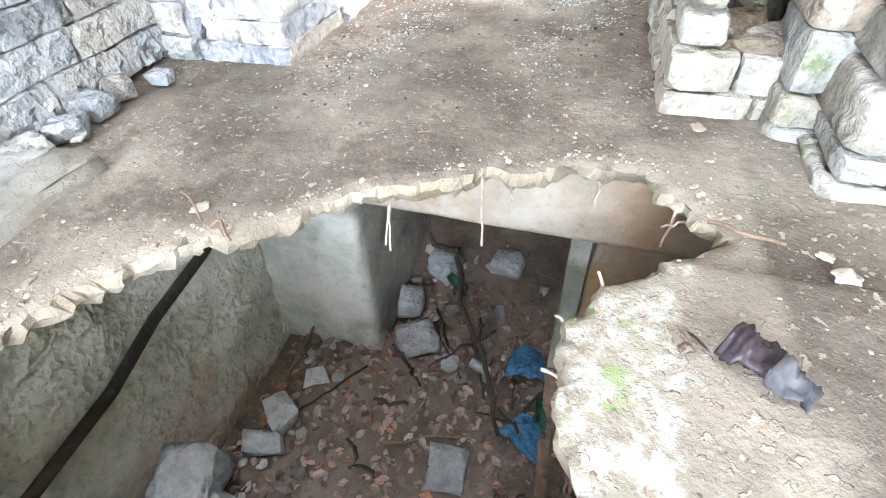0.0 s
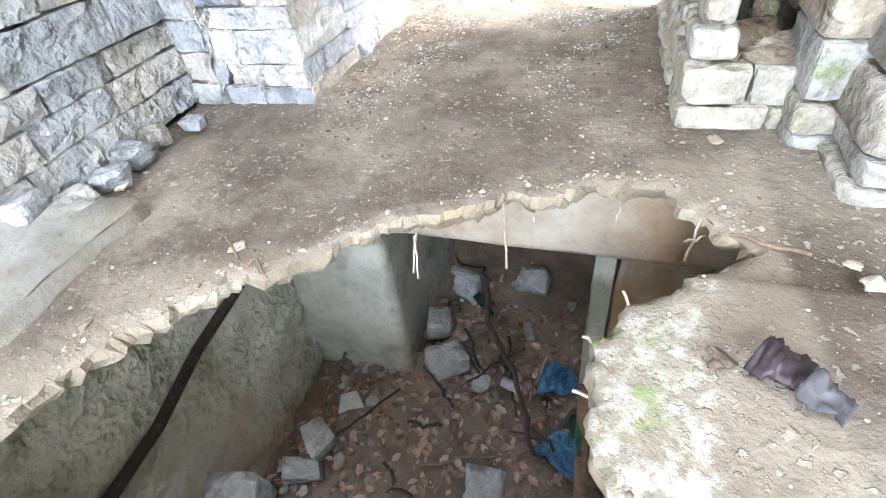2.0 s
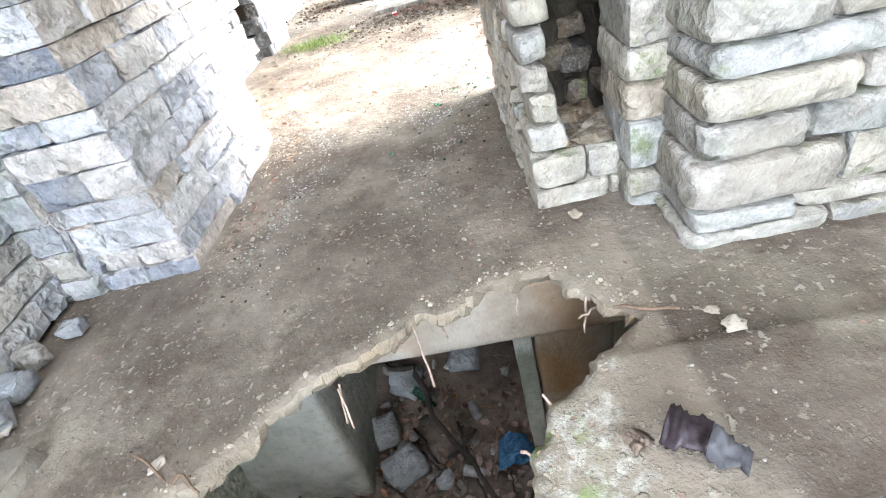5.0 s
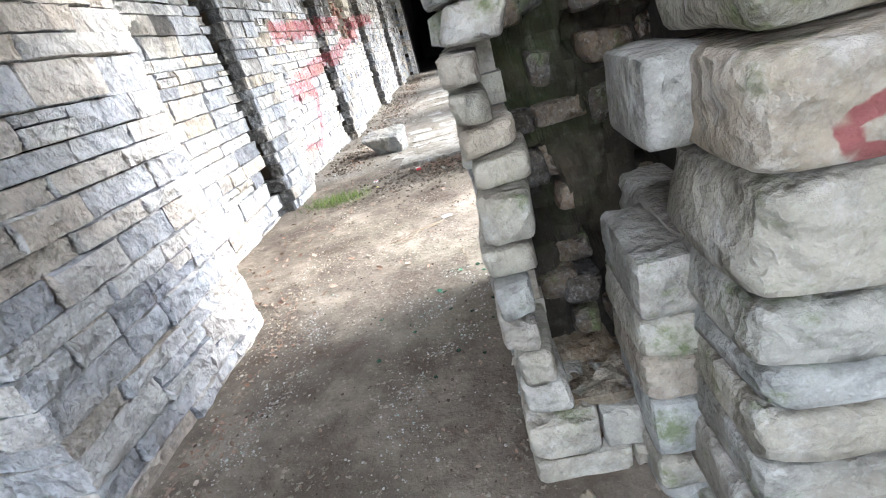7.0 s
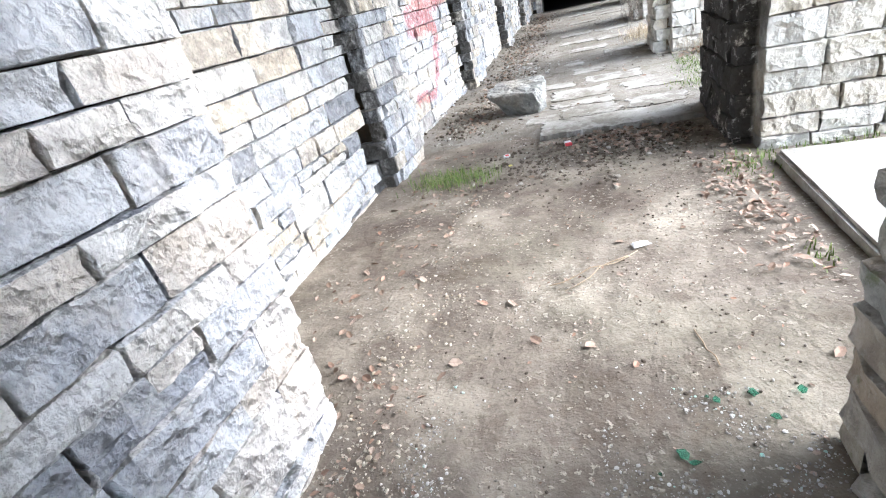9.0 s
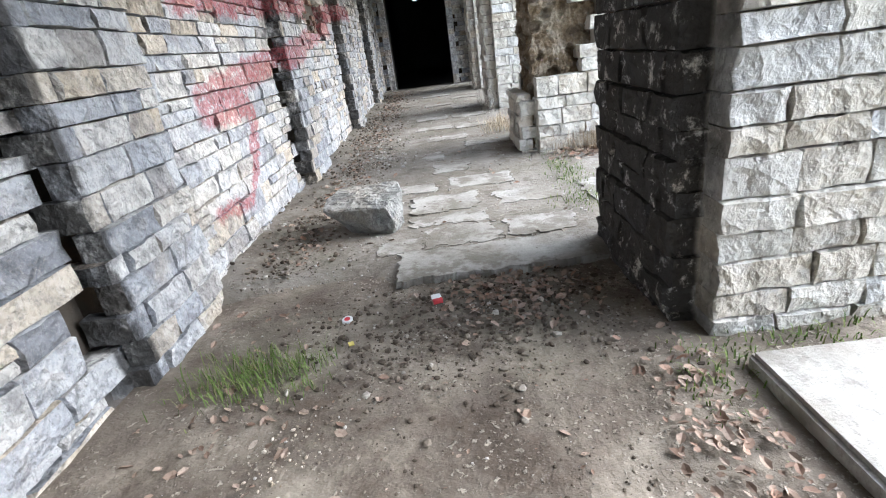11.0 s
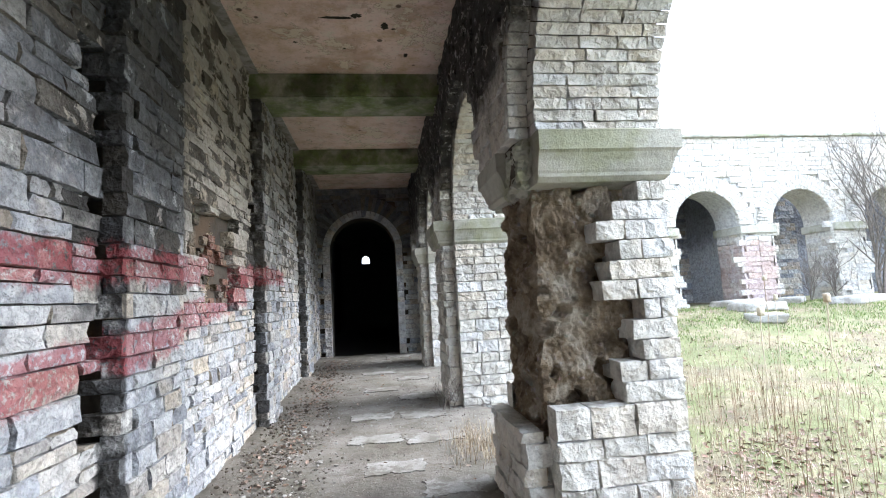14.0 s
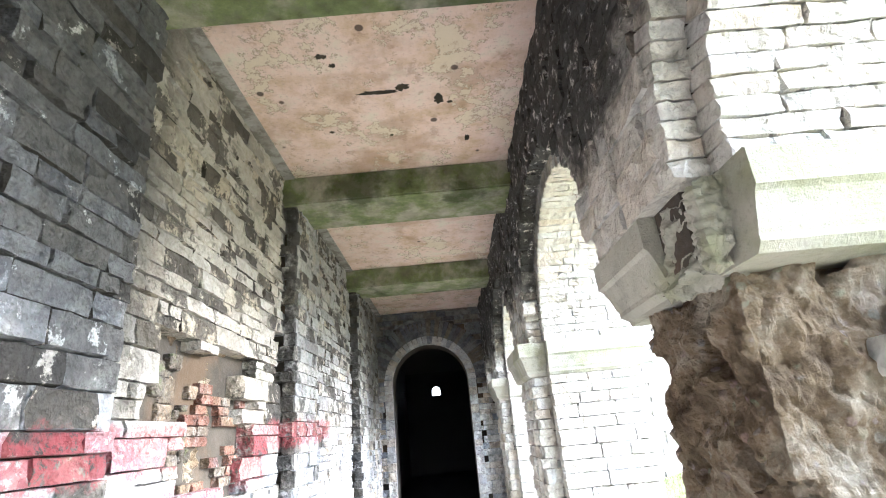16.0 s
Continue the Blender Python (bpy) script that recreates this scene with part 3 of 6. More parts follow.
def stack(mas, x0, x1, y0, y1, rows, low, high, seed, sides="fl", skip=None, depth=0.16):
    """A built pier: stones round an upright block, bonded at its corners. f faces -y, b +y, l -x, r +x."""
    rng = random.Random(seed)
    for i, (z, h) in enumerate(rows):
        lap = depth if i % 2 else 0.0
        for s in sides:
            if s in "fb":
                a, b = x0 + lap, x1 - lap
            else:
                a, b = y0 + depth - lap, y1 - depth + lap
            cuts, u = [], a
            while u < b - 0.02:
                w = min(rng.uniform(low, high), b - u)
                if b - u - w < low * 0.6:
                    w = b - u
                cuts.append((u, w))
                u += w
            for u, w in cuts:
                if skip and skip(s, u, w, z, h):
                    continue
                if s == "f":
                    mas.face((u, y0, 0), (0, -1, 0), [(0, z, w, h)], depth)
                elif s == "b":
                    mas.face((u + w, y1, 0), (0, 1, 0), [(0, z, w, h)], depth)
                elif s == "l":
                    mas.face((x0, u + w, 0), (-1, 0, 0), [(0, z, w, h)], depth)
                else:
                    mas.face((x1, u, 0), (1, 0, 0), [(0, z, w, h)], depth)


# ---- the setting ----
X_IN, X_CORE, X_OUT = 0.71, 0.87, 1.86      # arcade: gallery side, core, court side
PIERS = [5.87, 9.85, 13.8, 17.75]
PIER_LEN = 1.28
END_Y = 20.8
CEIL = 5.0
SPRING = 2.87


def smooth(t):
    t = max(0.0, min(1.0, t))
    return t * t * (3 - 2 * t)


def floor_z(y):
    return 0.0 if y < 6.8 else 0.02 + 0.15 * smooth((y - 9) / 11)


def court_z(x, y):
    rise = 0.95 * smooth((y - 9.5) / 10.5) * smooth((x - 1.5) / 5.5)
    return rise + 0.05 * fbm(x, y, 0, 0.6) - 0.02


# ground outside: one sheet with the building's footprint left open
def lines(*spans):
    out = []
    for a, b, n in spans:
        out += [a + (b - a) * i / n for i in range(n)]
    return out + [spans[-1][1]]


xs = lines((-800, -60, 3), (-60, -2.6, 6), (-2.6, 1.75, 1), (1.75, 14, 50), (14, 30, 16), (30, 800, 5))
ys = lines((-800, -40, 3), (-40, -5, 8), (-5, 3, 16), (3, 21, 72), (21, 34.5, 8), (34.5, 60, 4), (60, 800, 4))
gv = [(x, y, court_z(x, y)) for y in ys for x in xs]
gf = []
for j in range(len(ys) - 1):
    for i in range(len(xs) - 1):
        cx, cy = (xs[i] + xs[i + 1]) / 2, (ys[j] + ys[j + 1]) / 2
        if -2.6 < cx < 1.75 and -5 < cy < 34.5:
            continue
        a = j * len(xs) + i
        gf.append((a, a + 1, a + len(xs) + 1, a + len(xs)))
ground = setting("ground", mesh_from("ground", gv, gf, MAT_GRASS_GROUND, True), "rough court ground with thin grass and dead straw", "ground")

# earth floor of the first room and the doorway, with the caved-in hole
# the unseen near edge is pushed back to let more light into the pit
HOLE = [(-1.22, 0.1), (-1.15, 0.33), (-1.06, 0.56), (-0.86, 0.78), (-0.64, 0.94), (-0.61, 1.04), (-0.47, 1.15), (-0.3, 1.23),
        (-0.16, 1.3), (-0.11, 1.42), (-0.02, 1.36), (0.16, 1.45), (0.4, 1.46), (0.48, 1.34), (0.63, 1.15), (0.38, 0.95),
        (0.28, 0.88), (0.26, 0.78), (0.2, 0.75), (0.22, 0.58), (0.22, 0.46), (0.27, 0.34), (0.2, 0.16), (0.03, -0.1), (-0.22, -0.36), (-0.6, -0.5), (-1.0, -0.48), (-1.22, -0.25)]


def ragged(poly, step, amount, seed):
    rng = random.Random(seed)
    out = []
    for (ax, ay), (bx, by) in zip(poly, poly[1:] + poly[:1]):
        n = max(1, int(math.hypot(bx - ax, by - ay) / step))
        for i in range(n):
            t = i / n
            px, py = ax + (bx - ax) * t, ay + (by - ay) * t
            out.append((px + amount * fbm(px, py, seed, 9) + rng.uniform(-amount, amount) * 0.35, py + amount * fbm(px, py, seed + 3.3, 9) + rng.uniform(-amount, amount) * 0.35))
    return out


HOLE_EDGE = ragged(HOLE, 0.018, 0.026, 5)


def inside(px, py, poly):
    hit = False
    for (ax, ay), (bx, by) in zip(poly, poly[1:] + poly[:1]):
        if (ay > py) != (by > py) and px < (bx - ax) * (py - ay) / (by - ay) + ax:
            hit = not hit
    return hit


def nearest(px, py, poly):
    best = min(((qx - px) ** 2 + (qy - py) ** 2, qx, qy) for qx, qy in poly)
    return best[1], best[2], math.sqrt(best[0])


def earth_height(x, y):
    z = 0.012 * fbm(x, y, 2, 2.2) + 0.006 * fbm(x, y, 5, 9)
    if x > 0.15 and y < 1.0:
        z += 0.04 * smooth((x - 0.3) / 0.6)
    return z + 0.03 * smooth((-1.2 - x) / 0.5) * smooth((1.2 - y) / 0.6)


def earth_floor():
    gx = lines((-1.95, -1.3, 13), (-1.3, 0.8, 84), (0.8, 2.6, 30))
    gy = lines((-4.2, -0.65, 34), (-0.65, 1.6, 90), (1.6, 6.95, 88))
    keep, index, verts, faces = {}, {}, [], []
    for j in range(len(gy) - 1):
        for i in range(len(gx) - 1):
            cx, cy = (gx[i] + gx[i + 1]) / 2, (gy[j] + gy[j + 1]) / 2
            keep[i, j] = not (-1.35 < cx < 0.7 and -0.65 < cy < 1.55 and inside(cx, cy, HOLE_EDGE))

    def vert(i, j):
        if (i, j) not in index:
            index[i, j] = len(verts)
            verts.append([gx[i], gy[j], earth_height(gx[i], gy[j])])
        return index[i, j]

    rim = []
    for (i, j), k in keep.items():
        if not k:
            continue
        faces.append((vert(i, j), vert(i + 1, j), vert(i + 1, j + 1), vert(i, j + 1)))
        for (di, dj), (p, q) in (((-1, 0), ((0, 1), (0, 0))), ((1, 0), ((1, 0), (1, 1))), ((0, -1), ((0, 0), (1, 0))), ((0, 1), ((1, 1), (0, 1)))):
            if keep.get((i + di, j + dj), True) is False:
                rim.append((vert(i + p[0], j + p[1]), vert(i + q[0], j + q[1])))
    for v in {a for e in rim for a in e}:
        x, y, d = nearest(verts[v][0], verts[v][1], HOLE_EDGE)
        verts[v][0], verts[v][1] = x, y
        verts[v][2] -= 0.012 + 0.01 * random.random()
    top = len(faces)
    # broken edge of the slab: two rings down, the lower one eaten back
    low = {}
    for v in sorted({a for e in rim for a in e}):
        x, y, z = verts[v]
        cx, cy = -0.3, 0.7
        s = 1 + 0.05 * fbm(x, y, 1, 6) + 0.03 * fbm(x, y, 1, 17) + random.uniform(-0.012, 0.012)
        verts.append([cx + (x - cx) * (s - 0.01), cy + (y - cy) * (s - 0.01), z - 0.025 - 0.02 * random.random()])
        verts.append([cx + (x - cx) * (s + 0.04), cy + (y - cy) * (s + 0.04), z - 0.055 - 0.03 * random.random()])
        verts.append([cx + (x - cx) * (s + 0.45), cy + (y - cy) * (s + 0.45), -0.1])
        low[v] = len(verts) - 3
    for a, b in rim:
        for k in (0, 1, 2):
            p = (a, b) if k == 0 else (low[a] + k - 1, low[b] + k - 1)
            q = (low[a] + k, low[b] + k)
            faces.append((p[1], p[0], q[0], q[1]))
    me = mesh_from("floor", verts, faces, MAT_EARTH, True)
    me.materials.append(MAT_LIP)
    for p in me.polygons:
        if p.index >= top:
            p.material_index = 1
            p.use_smooth = False
    return me


setting("floor_1", earth_floor(), "trodden earth floor over a broken concrete slab with a caved-in hole", "floor")


def gallery_floor():
    gx, gy = lines((-2.3, 2.05, 44)), lines((6.78, END_Y + 0.4, 120))
    vv = [(x, y, floor_z(y) - 0.06 * smooth((-0.66 - x) / 0.12) * smooth((7.25 - y) / 0.45) + 0.012 * fbm(x, y, 1, 1.8) + 0.05 * smooth((-1.35 - x) / 0.5) * (0.6 + fbm(x, y, 6, 3)) + 0.015 + (court_z(x, y) - floor_z(y)) * smooth((x - 1.0) / 0.8)) for y in gy for x in gx]
    n = len(gx)
    ff = [(j * n + i, j * n + i + 1, (j + 1) * n + i + 1, (j + 1) * n + i) for j in range(len(gy) - 1) for i in range(n - 1)]
    return mesh_from("floor", vv, ff, MAT_FLOOR, True)


setting("floor_step", box_mesh("floor_step", (-0.66, X_IN, 6.79, 7.0, -0.1, 0.03), MAT_PAVE), "low broken stone step before the gallery", "step")
setting("floor_2", gallery_floor(), "silted gallery floor with dirt banked along the wall", "floor")

# inner wall of the gallery
WALL_X, PIL_X = -1.98, -1.83
PILASTERS = [(6.0, 6.85), (9.7, 10.65), (13.48, 14.4), (17.3, 18.2)]
NICHE = (11.2, 12.75, 1.75, 2.75)
wall_left = setting("wall_left", box_mesh("wall_left", (-2.6, WALL_X - 0.13, 3.3, END_Y + 0.3, -0.2, CEIL + 0.3), MAT_MORTAR), "coursed grey sandstone wall with pilasters, soot and red paint", "wall")
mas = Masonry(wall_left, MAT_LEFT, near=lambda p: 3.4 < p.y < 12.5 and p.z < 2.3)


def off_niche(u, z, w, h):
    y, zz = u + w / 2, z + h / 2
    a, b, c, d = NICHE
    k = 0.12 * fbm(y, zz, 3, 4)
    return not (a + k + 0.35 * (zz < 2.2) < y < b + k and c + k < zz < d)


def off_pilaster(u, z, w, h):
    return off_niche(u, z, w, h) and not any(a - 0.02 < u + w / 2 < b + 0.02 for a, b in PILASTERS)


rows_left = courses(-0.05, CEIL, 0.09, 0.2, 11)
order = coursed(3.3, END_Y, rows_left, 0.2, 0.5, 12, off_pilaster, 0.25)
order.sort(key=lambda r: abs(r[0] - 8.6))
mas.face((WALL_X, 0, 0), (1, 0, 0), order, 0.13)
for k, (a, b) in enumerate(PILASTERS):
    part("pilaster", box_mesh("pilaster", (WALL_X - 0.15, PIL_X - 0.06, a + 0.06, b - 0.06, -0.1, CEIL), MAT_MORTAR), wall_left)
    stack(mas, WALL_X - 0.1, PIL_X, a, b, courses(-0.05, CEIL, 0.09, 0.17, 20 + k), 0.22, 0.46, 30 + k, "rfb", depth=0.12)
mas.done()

# broken-out niche with brick behind
mb = Masonry(wall_left, MAT_BRICK, "brick", near=lambda p: True)
mb.face((-2.07, 0, 0), (1, 0, 0), coursed(NICHE[0] + 0.55, NICHE[1] + 0.1, courses(NICHE[2] - 0.05, NICHE[3], 0.07, 0.08, 3), 0.17, 0.22, 4, lambda u, z, w, h: fbm(u, z, 2, 4) > 0.04 and z < 2.45), 0.1)
mb.done()
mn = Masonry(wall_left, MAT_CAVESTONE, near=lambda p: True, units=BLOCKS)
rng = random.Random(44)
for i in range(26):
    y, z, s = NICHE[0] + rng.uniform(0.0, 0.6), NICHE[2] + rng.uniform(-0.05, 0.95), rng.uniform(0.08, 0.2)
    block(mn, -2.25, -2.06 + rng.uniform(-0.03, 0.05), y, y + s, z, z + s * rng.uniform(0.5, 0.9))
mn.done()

# end wall with the arched doorway
DOOR = (-1.62, 0.25)
DOOR_C, DOOR_R = (DOOR[0] + DOOR[1]) / 2, (DOOR[1] - DOOR[0]) / 2
DOOR_SPRING = 3.2


def arched_wall(name, along, c0, c1, lo, hi, a, b, spring, z0, z1, material, steps=24):
    """A wall of thickness c0..c1 with one round-arched opening a..b; along is 'x' or 'y'."""
    r, m = (b - a) / 2, (a + b) / 2
    inner = [(a, z0), (a, spring)] + [(m - r * math.cos(math.pi * i / steps), spring + r * math.sin(math.pi * i / steps)) for i in range(1, steps)] + [(b, spring), (b, z0)]
    outer = [(lo, z0), (lo, spring)] + [(lo + (hi - lo) * i / steps, z1) for i in range(1, steps)] + [(hi, spring), (hi, z0)]
    verts, faces, n = [], [], len(inner)
    for c in (c0, c1):
        for u, z in inner + outer:
            verts.append((u, c, z) if along == "x" else (c, u, z))
    for i in range(n - 1):
        faces += [(i, i + 1, n + i + 1, n + i), (2 * n + i, 3 * n + i, 3 * n + i + 1, 2 * n + i + 1), (i, 2 * n + i, 2 * n + i + 1, i + 1), (n + i, n + i + 1, 3 * n + i + 1, 3 * n + i)]
    bm = bmesh.new()
    vs = [bm.verts.new(v) for v in verts]
    for f in faces:
        bm.faces.new([vs[i] for i in f])
    return from_bm(name, bm, material)


def arch_keep(a, b, spring, grow=0.0):
    m, r = (a + b) / 2, (b - a) / 2 + grow

    def keep(u, z):
        return not (abs(u - m) < r and (z < spring or math.hypot(u - m, z - spring) < r))
    return keep


wall_end = setting("wall_end", arched_wall("wall_end", "x", END_Y + 0.1, END_Y + 0.7, -2.6, 2.0, *DOOR, DOOR_SPRING, -0.1, CEIL + 0.3, MAT_MORTAR), "sooty sandstone end wall with an arched doorway", "wall")
mas = Masonry(wall_end, MAT_END)
k_end = arch_keep(*DOOR, DOOR_SPRING, 0.02)
k_ring = arch_keep(*DOOR, DOOR_SPRING, 0.62)
mas.face((0, END_Y, 0), (0, -1, 0), coursed(-2.2, 1.0, courses(0.1, CEIL, 0.1, 0.16, 41), 0.2, 0.4, 42, lambda u, z, w, h: k_end(u + w / 2, z + h / 2) and (z < DOOR_SPRING - 0.1 or k_ring(u + w / 2, z + h / 2)) and k_end(u + 0.03, z) and k_end(u + w - 0.03, z)), 0.12)


def voussoirs(mas, centre, axis_u, n, r0, r1, count, depth, a0=0.0, a1=math.pi):
    """Wedge stones round an arch on an upright face that looks along n."""
    inward = -Vector(n)
    for i in range(count):
        t0, t1 = a0 + (a1 - a0) * i / count, a0 + (a1 - a0) * (i + 1) / count
        t = (t0 + t1) / 2
        e = Vector(axis_u) * math.cos(t) + Vector((0, 0, math.sin(t)))
        tan = inward.cross(e)
        w = (r0 + r1) / 2 * (t1 - t0) * 0.94
        p = Vector(centre) + e * r0 - tan * (w / 2)
        m = Matrix((tan * w, inward * depth, e * (r1 - r0))).transposed().to_4x4()
        if m.to_3x3().determinant() < 0:
            m = Matrix((-tan * w, inward * depth, e * (r1 - r0))).transposed().to_4x4()
            p += tan * w
        m.translation = p
        mas.lay(m, i)


ring = Masonry(wall_end, MAT_JAMB)
voussoirs(ring, (DOOR_C, END_Y - 0.03, DOOR_SPRING), (1, 0, 0), (0, -1, 0), DOOR_R, DOOR_R + 0.2, 26, 0.12)
for z, h in courses(0.1, DOOR_SPRING, 0.15, 0.24, 43):
    ring.face((DOOR[0] - 0.2, END_Y - 0.03, 0), (0, -1, 0), [(0, z, 0.2, h)], 0.14)
    ring.face((DOOR[1], END_Y - 0.03, 0), (0, -1, 0), [(0, z, 0.2, h)], 0.14)
ring.done()
voussoirs(mas, (DOOR_C, END_Y - 0.01, DOOR_SPRING), (1, 0, 0), (0, -1, 0), DOOR_R + 0.2, DOOR_R + 0.62, 40, 0.1)
mas.done()

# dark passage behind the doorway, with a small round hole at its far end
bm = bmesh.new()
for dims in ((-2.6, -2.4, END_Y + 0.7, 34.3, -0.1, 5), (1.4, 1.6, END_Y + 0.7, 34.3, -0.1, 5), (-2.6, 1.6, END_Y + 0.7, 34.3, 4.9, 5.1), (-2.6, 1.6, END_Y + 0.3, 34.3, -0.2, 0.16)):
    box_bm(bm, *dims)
passage = setting("passage", from_bm("passage", bm, MAT_DARK), "passage beyond the arched doorway, its darkness put into the colour", "passage")
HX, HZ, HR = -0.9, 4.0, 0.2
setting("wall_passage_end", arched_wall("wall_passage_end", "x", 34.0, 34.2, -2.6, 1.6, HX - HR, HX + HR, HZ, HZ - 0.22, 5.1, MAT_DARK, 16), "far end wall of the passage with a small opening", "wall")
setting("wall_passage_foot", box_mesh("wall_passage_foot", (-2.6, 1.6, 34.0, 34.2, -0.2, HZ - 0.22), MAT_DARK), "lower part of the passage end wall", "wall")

# arcade towards the court
arcade = setting("wall_arcade", box_mesh("wall_arcade", (X_CORE + 0.06, X_OUT - 0.06, END_Y - 0.4, END_Y + 0.3, -0.1, CEIL + 0.9), MAT_MORTAR), "pale sandstone arcade with round arches towards the court", "arcade")
ends = [3.35] + [p + PIER_LEN for p in PIERS]
starts = PIERS + [END_Y - 0.35]
TEETH = [1.4, 1.38, 1.56, 1.5, 1.6, 1.29, 1.36, 1.45, 1.28, 1.42, 1.63]
PIER_OBS = []
PIER_WORDS = ("sandstone arcade pier, gallery side black with soot and painted shade", "half-ruined sandstone pier with its rubble core laid open", "pale coursed sandstone pier with a dry creeper", "pale coursed sandstone pier at the gallery end")
for k, p in enumerate(PIERS):
    broken = k == 1
    pier = tagged(new("pier_%d" % (k + 1)), PIER_WORDS[k], "pier", "arcade piers", "structure")
    PIER_OBS.append(pier)
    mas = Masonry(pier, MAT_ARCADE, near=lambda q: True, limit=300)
    teeth = Masonry(pier, MAT_ARCADE, near=lambda q: True, units=SQUARED)
    rows = courses(-0.08, 2.5, 0.11, 0.19, 50 + k)
    core_x = X_CORE + 0.07
    if broken:
        rows = courses(-0.08, 0.9, 0.12, 0.2, 51) + [(0.9 + i * 0.1455, 0.1455) for i in range(11)]
        part("pier_core", box_mesh("pier_core", (1.2, X_OUT - 0.07, p + 0.3, p + PIER_LEN - 0.1, -0.1, 2.5), MAT_RUBBLE), pier)
        part("pier_foot", box_mesh("pier_foot", (X_CORE + 0.05, X_OUT - 0.07, p + 0.07, p + PIER_LEN - 0.1, -0.1, 0.86), MAT_RUBBLE), pier)
    else:
        part("pier_core", box_mesh("pier_core", (core_x, X_OUT - 0.07, p + 0.07, p + PIER_LEN - 0.07, -0.1, 2.5), MAT_PALEMORTAR), pier)

    def gap(s, u, w, z, h):
        return broken and s == "l" and z > 0.6

    for i, (z, h) in enumerate(rows):
        if broken and z > 0.89:
            a = TEETH[round((z - 0.9) / 0.1455)]
            rng = random.Random(i)
            cut = a + (X_OUT - a) * rng.uniform(0.35, 0.65)
            for u, w in ((a, cut - a), (cut, X_OUT - cut)) if i % 3 else ((a, X_OUT - a),):
                block(teeth, u + 0.003, u + w - 0.003, p - rng.uniform(0.0, 0.02), p + (0.3 if i % 2 else 0.22), z + 0.002, z + h - 0.004)
        else:
            stack(mas, X_CORE, X_OUT, p, p + PIER_LEN, [(z, h)], 0.22, 0.45, 60 + 17 * k + i, "flb", gap)
    # strip on the gallery side
    top = 0.72 if broken else 2.5
    part("respond_core", box_mesh("respond_core", (X_IN + 0.06, X_CORE + 0.1, p + 0.2, p + PIER_LEN - 0.2, -0.1, top - 0.03), MAT_RUBBLE if broken else MAT_MORTAR), pier)
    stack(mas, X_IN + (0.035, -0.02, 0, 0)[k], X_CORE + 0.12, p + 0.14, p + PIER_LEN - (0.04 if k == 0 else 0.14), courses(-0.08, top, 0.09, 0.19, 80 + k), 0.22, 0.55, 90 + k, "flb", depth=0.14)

    teeth.done()
    mas.done()

mas = Masonry(arcade, MAT_ARCADE, near=lambda p: 8.5 < p.y < 14.5 and p.z < 4.2, limit=300)
# spandrels and soffits
for k, (a, b) in enumerate(zip(ends, starts)):
    lo = a - (PIER_LEN / 2 if k else 0.6)
    hi = b + (PIER_LEN / 2 if k < 4 else 0.7)
    part("spandrel", arched_wall("spandrel", "y", X_CORE + 0.1, X_OUT - 0.02, lo, hi, a - 0.1, b + 0.1, SPRING, SPRING - 0.3, CEIL + 0.9, MAT_PALEMORTAR), arcade)
    part("spandrel", arched_wall("spandrel", "y", X_IN + 0.08, X_CORE + 0.1, lo, hi, a - 0.24, b + 0.24, SPRING, SPRING - 0.3, CEIL + 0.3, MAT_MORTAR), arcade)
    m, r = (a + b) / 2, (b - a) / 2
    for (x0, x1, rad) in ((X_CORE, X_OUT, r), (X_IN, X_CORE, r + 0.13)):
        n = int(math.pi * rad / 0.085)
        rng = random.Random(100 + k)
        for i in range(n):
            t0, t1 = math.pi * i / n, math.pi * (i + 1) / n
            e = Vector((0, math.cos(t0), math.sin(t0)))
            tan = Vector((0, -math.sin(t0), math.cos(t0)))
            x = x0
            while x < x1 - 0.02:
                w = min(rng.uniform(0.2, 0.5), x1 - x)
                if x1 - x - w < 0.12:
                    w = x1 - x
                mt = Matrix((Vector((w - 0.006, 0, 0)), e * 0.14, tan * (rad * (t1 - t0) - 0.004))).transposed().to_4x4()
                mt.translation = Vector((x + 0.005, m, SPRING)) + e * rad
                mas.lay(mt)
                x += w
    kk = arch_keep(a - 0.13, b + 0.13, SPRING, 0.02)
    mas.face((X_IN, hi, 0), (-1, 0, 0), [r_ for r_ in coursed(0, hi - lo, courses(SPRING, CEIL, 0.11, 0.2, 120 + k), 0.2, 0.45, 130 + k) if kk(hi - r_[0] - r_[2] / 2, r_[1] + r_[3] / 2)], 0.12)
mas.done()


def loft(name, rings, material):
    verts, faces = [], []
    for x0, x1, y0, y1, z in rings:
        verts += [(x0, y0, z), (x1, y0, z), (x1, y1, z), (x0, y1, z)]
    for i in range(len(rings) - 1):
        for j in range(4):
            a, b = i * 4 + j, i * 4 + (j + 1) % 4
            faces.append((a, b, b + 4, a + 4))
    n = len(verts)
    faces += [(3, 2, 1, 0), (n - 4, n - 3, n - 2, n - 1)]
    return mesh_from(name, verts, faces, material)


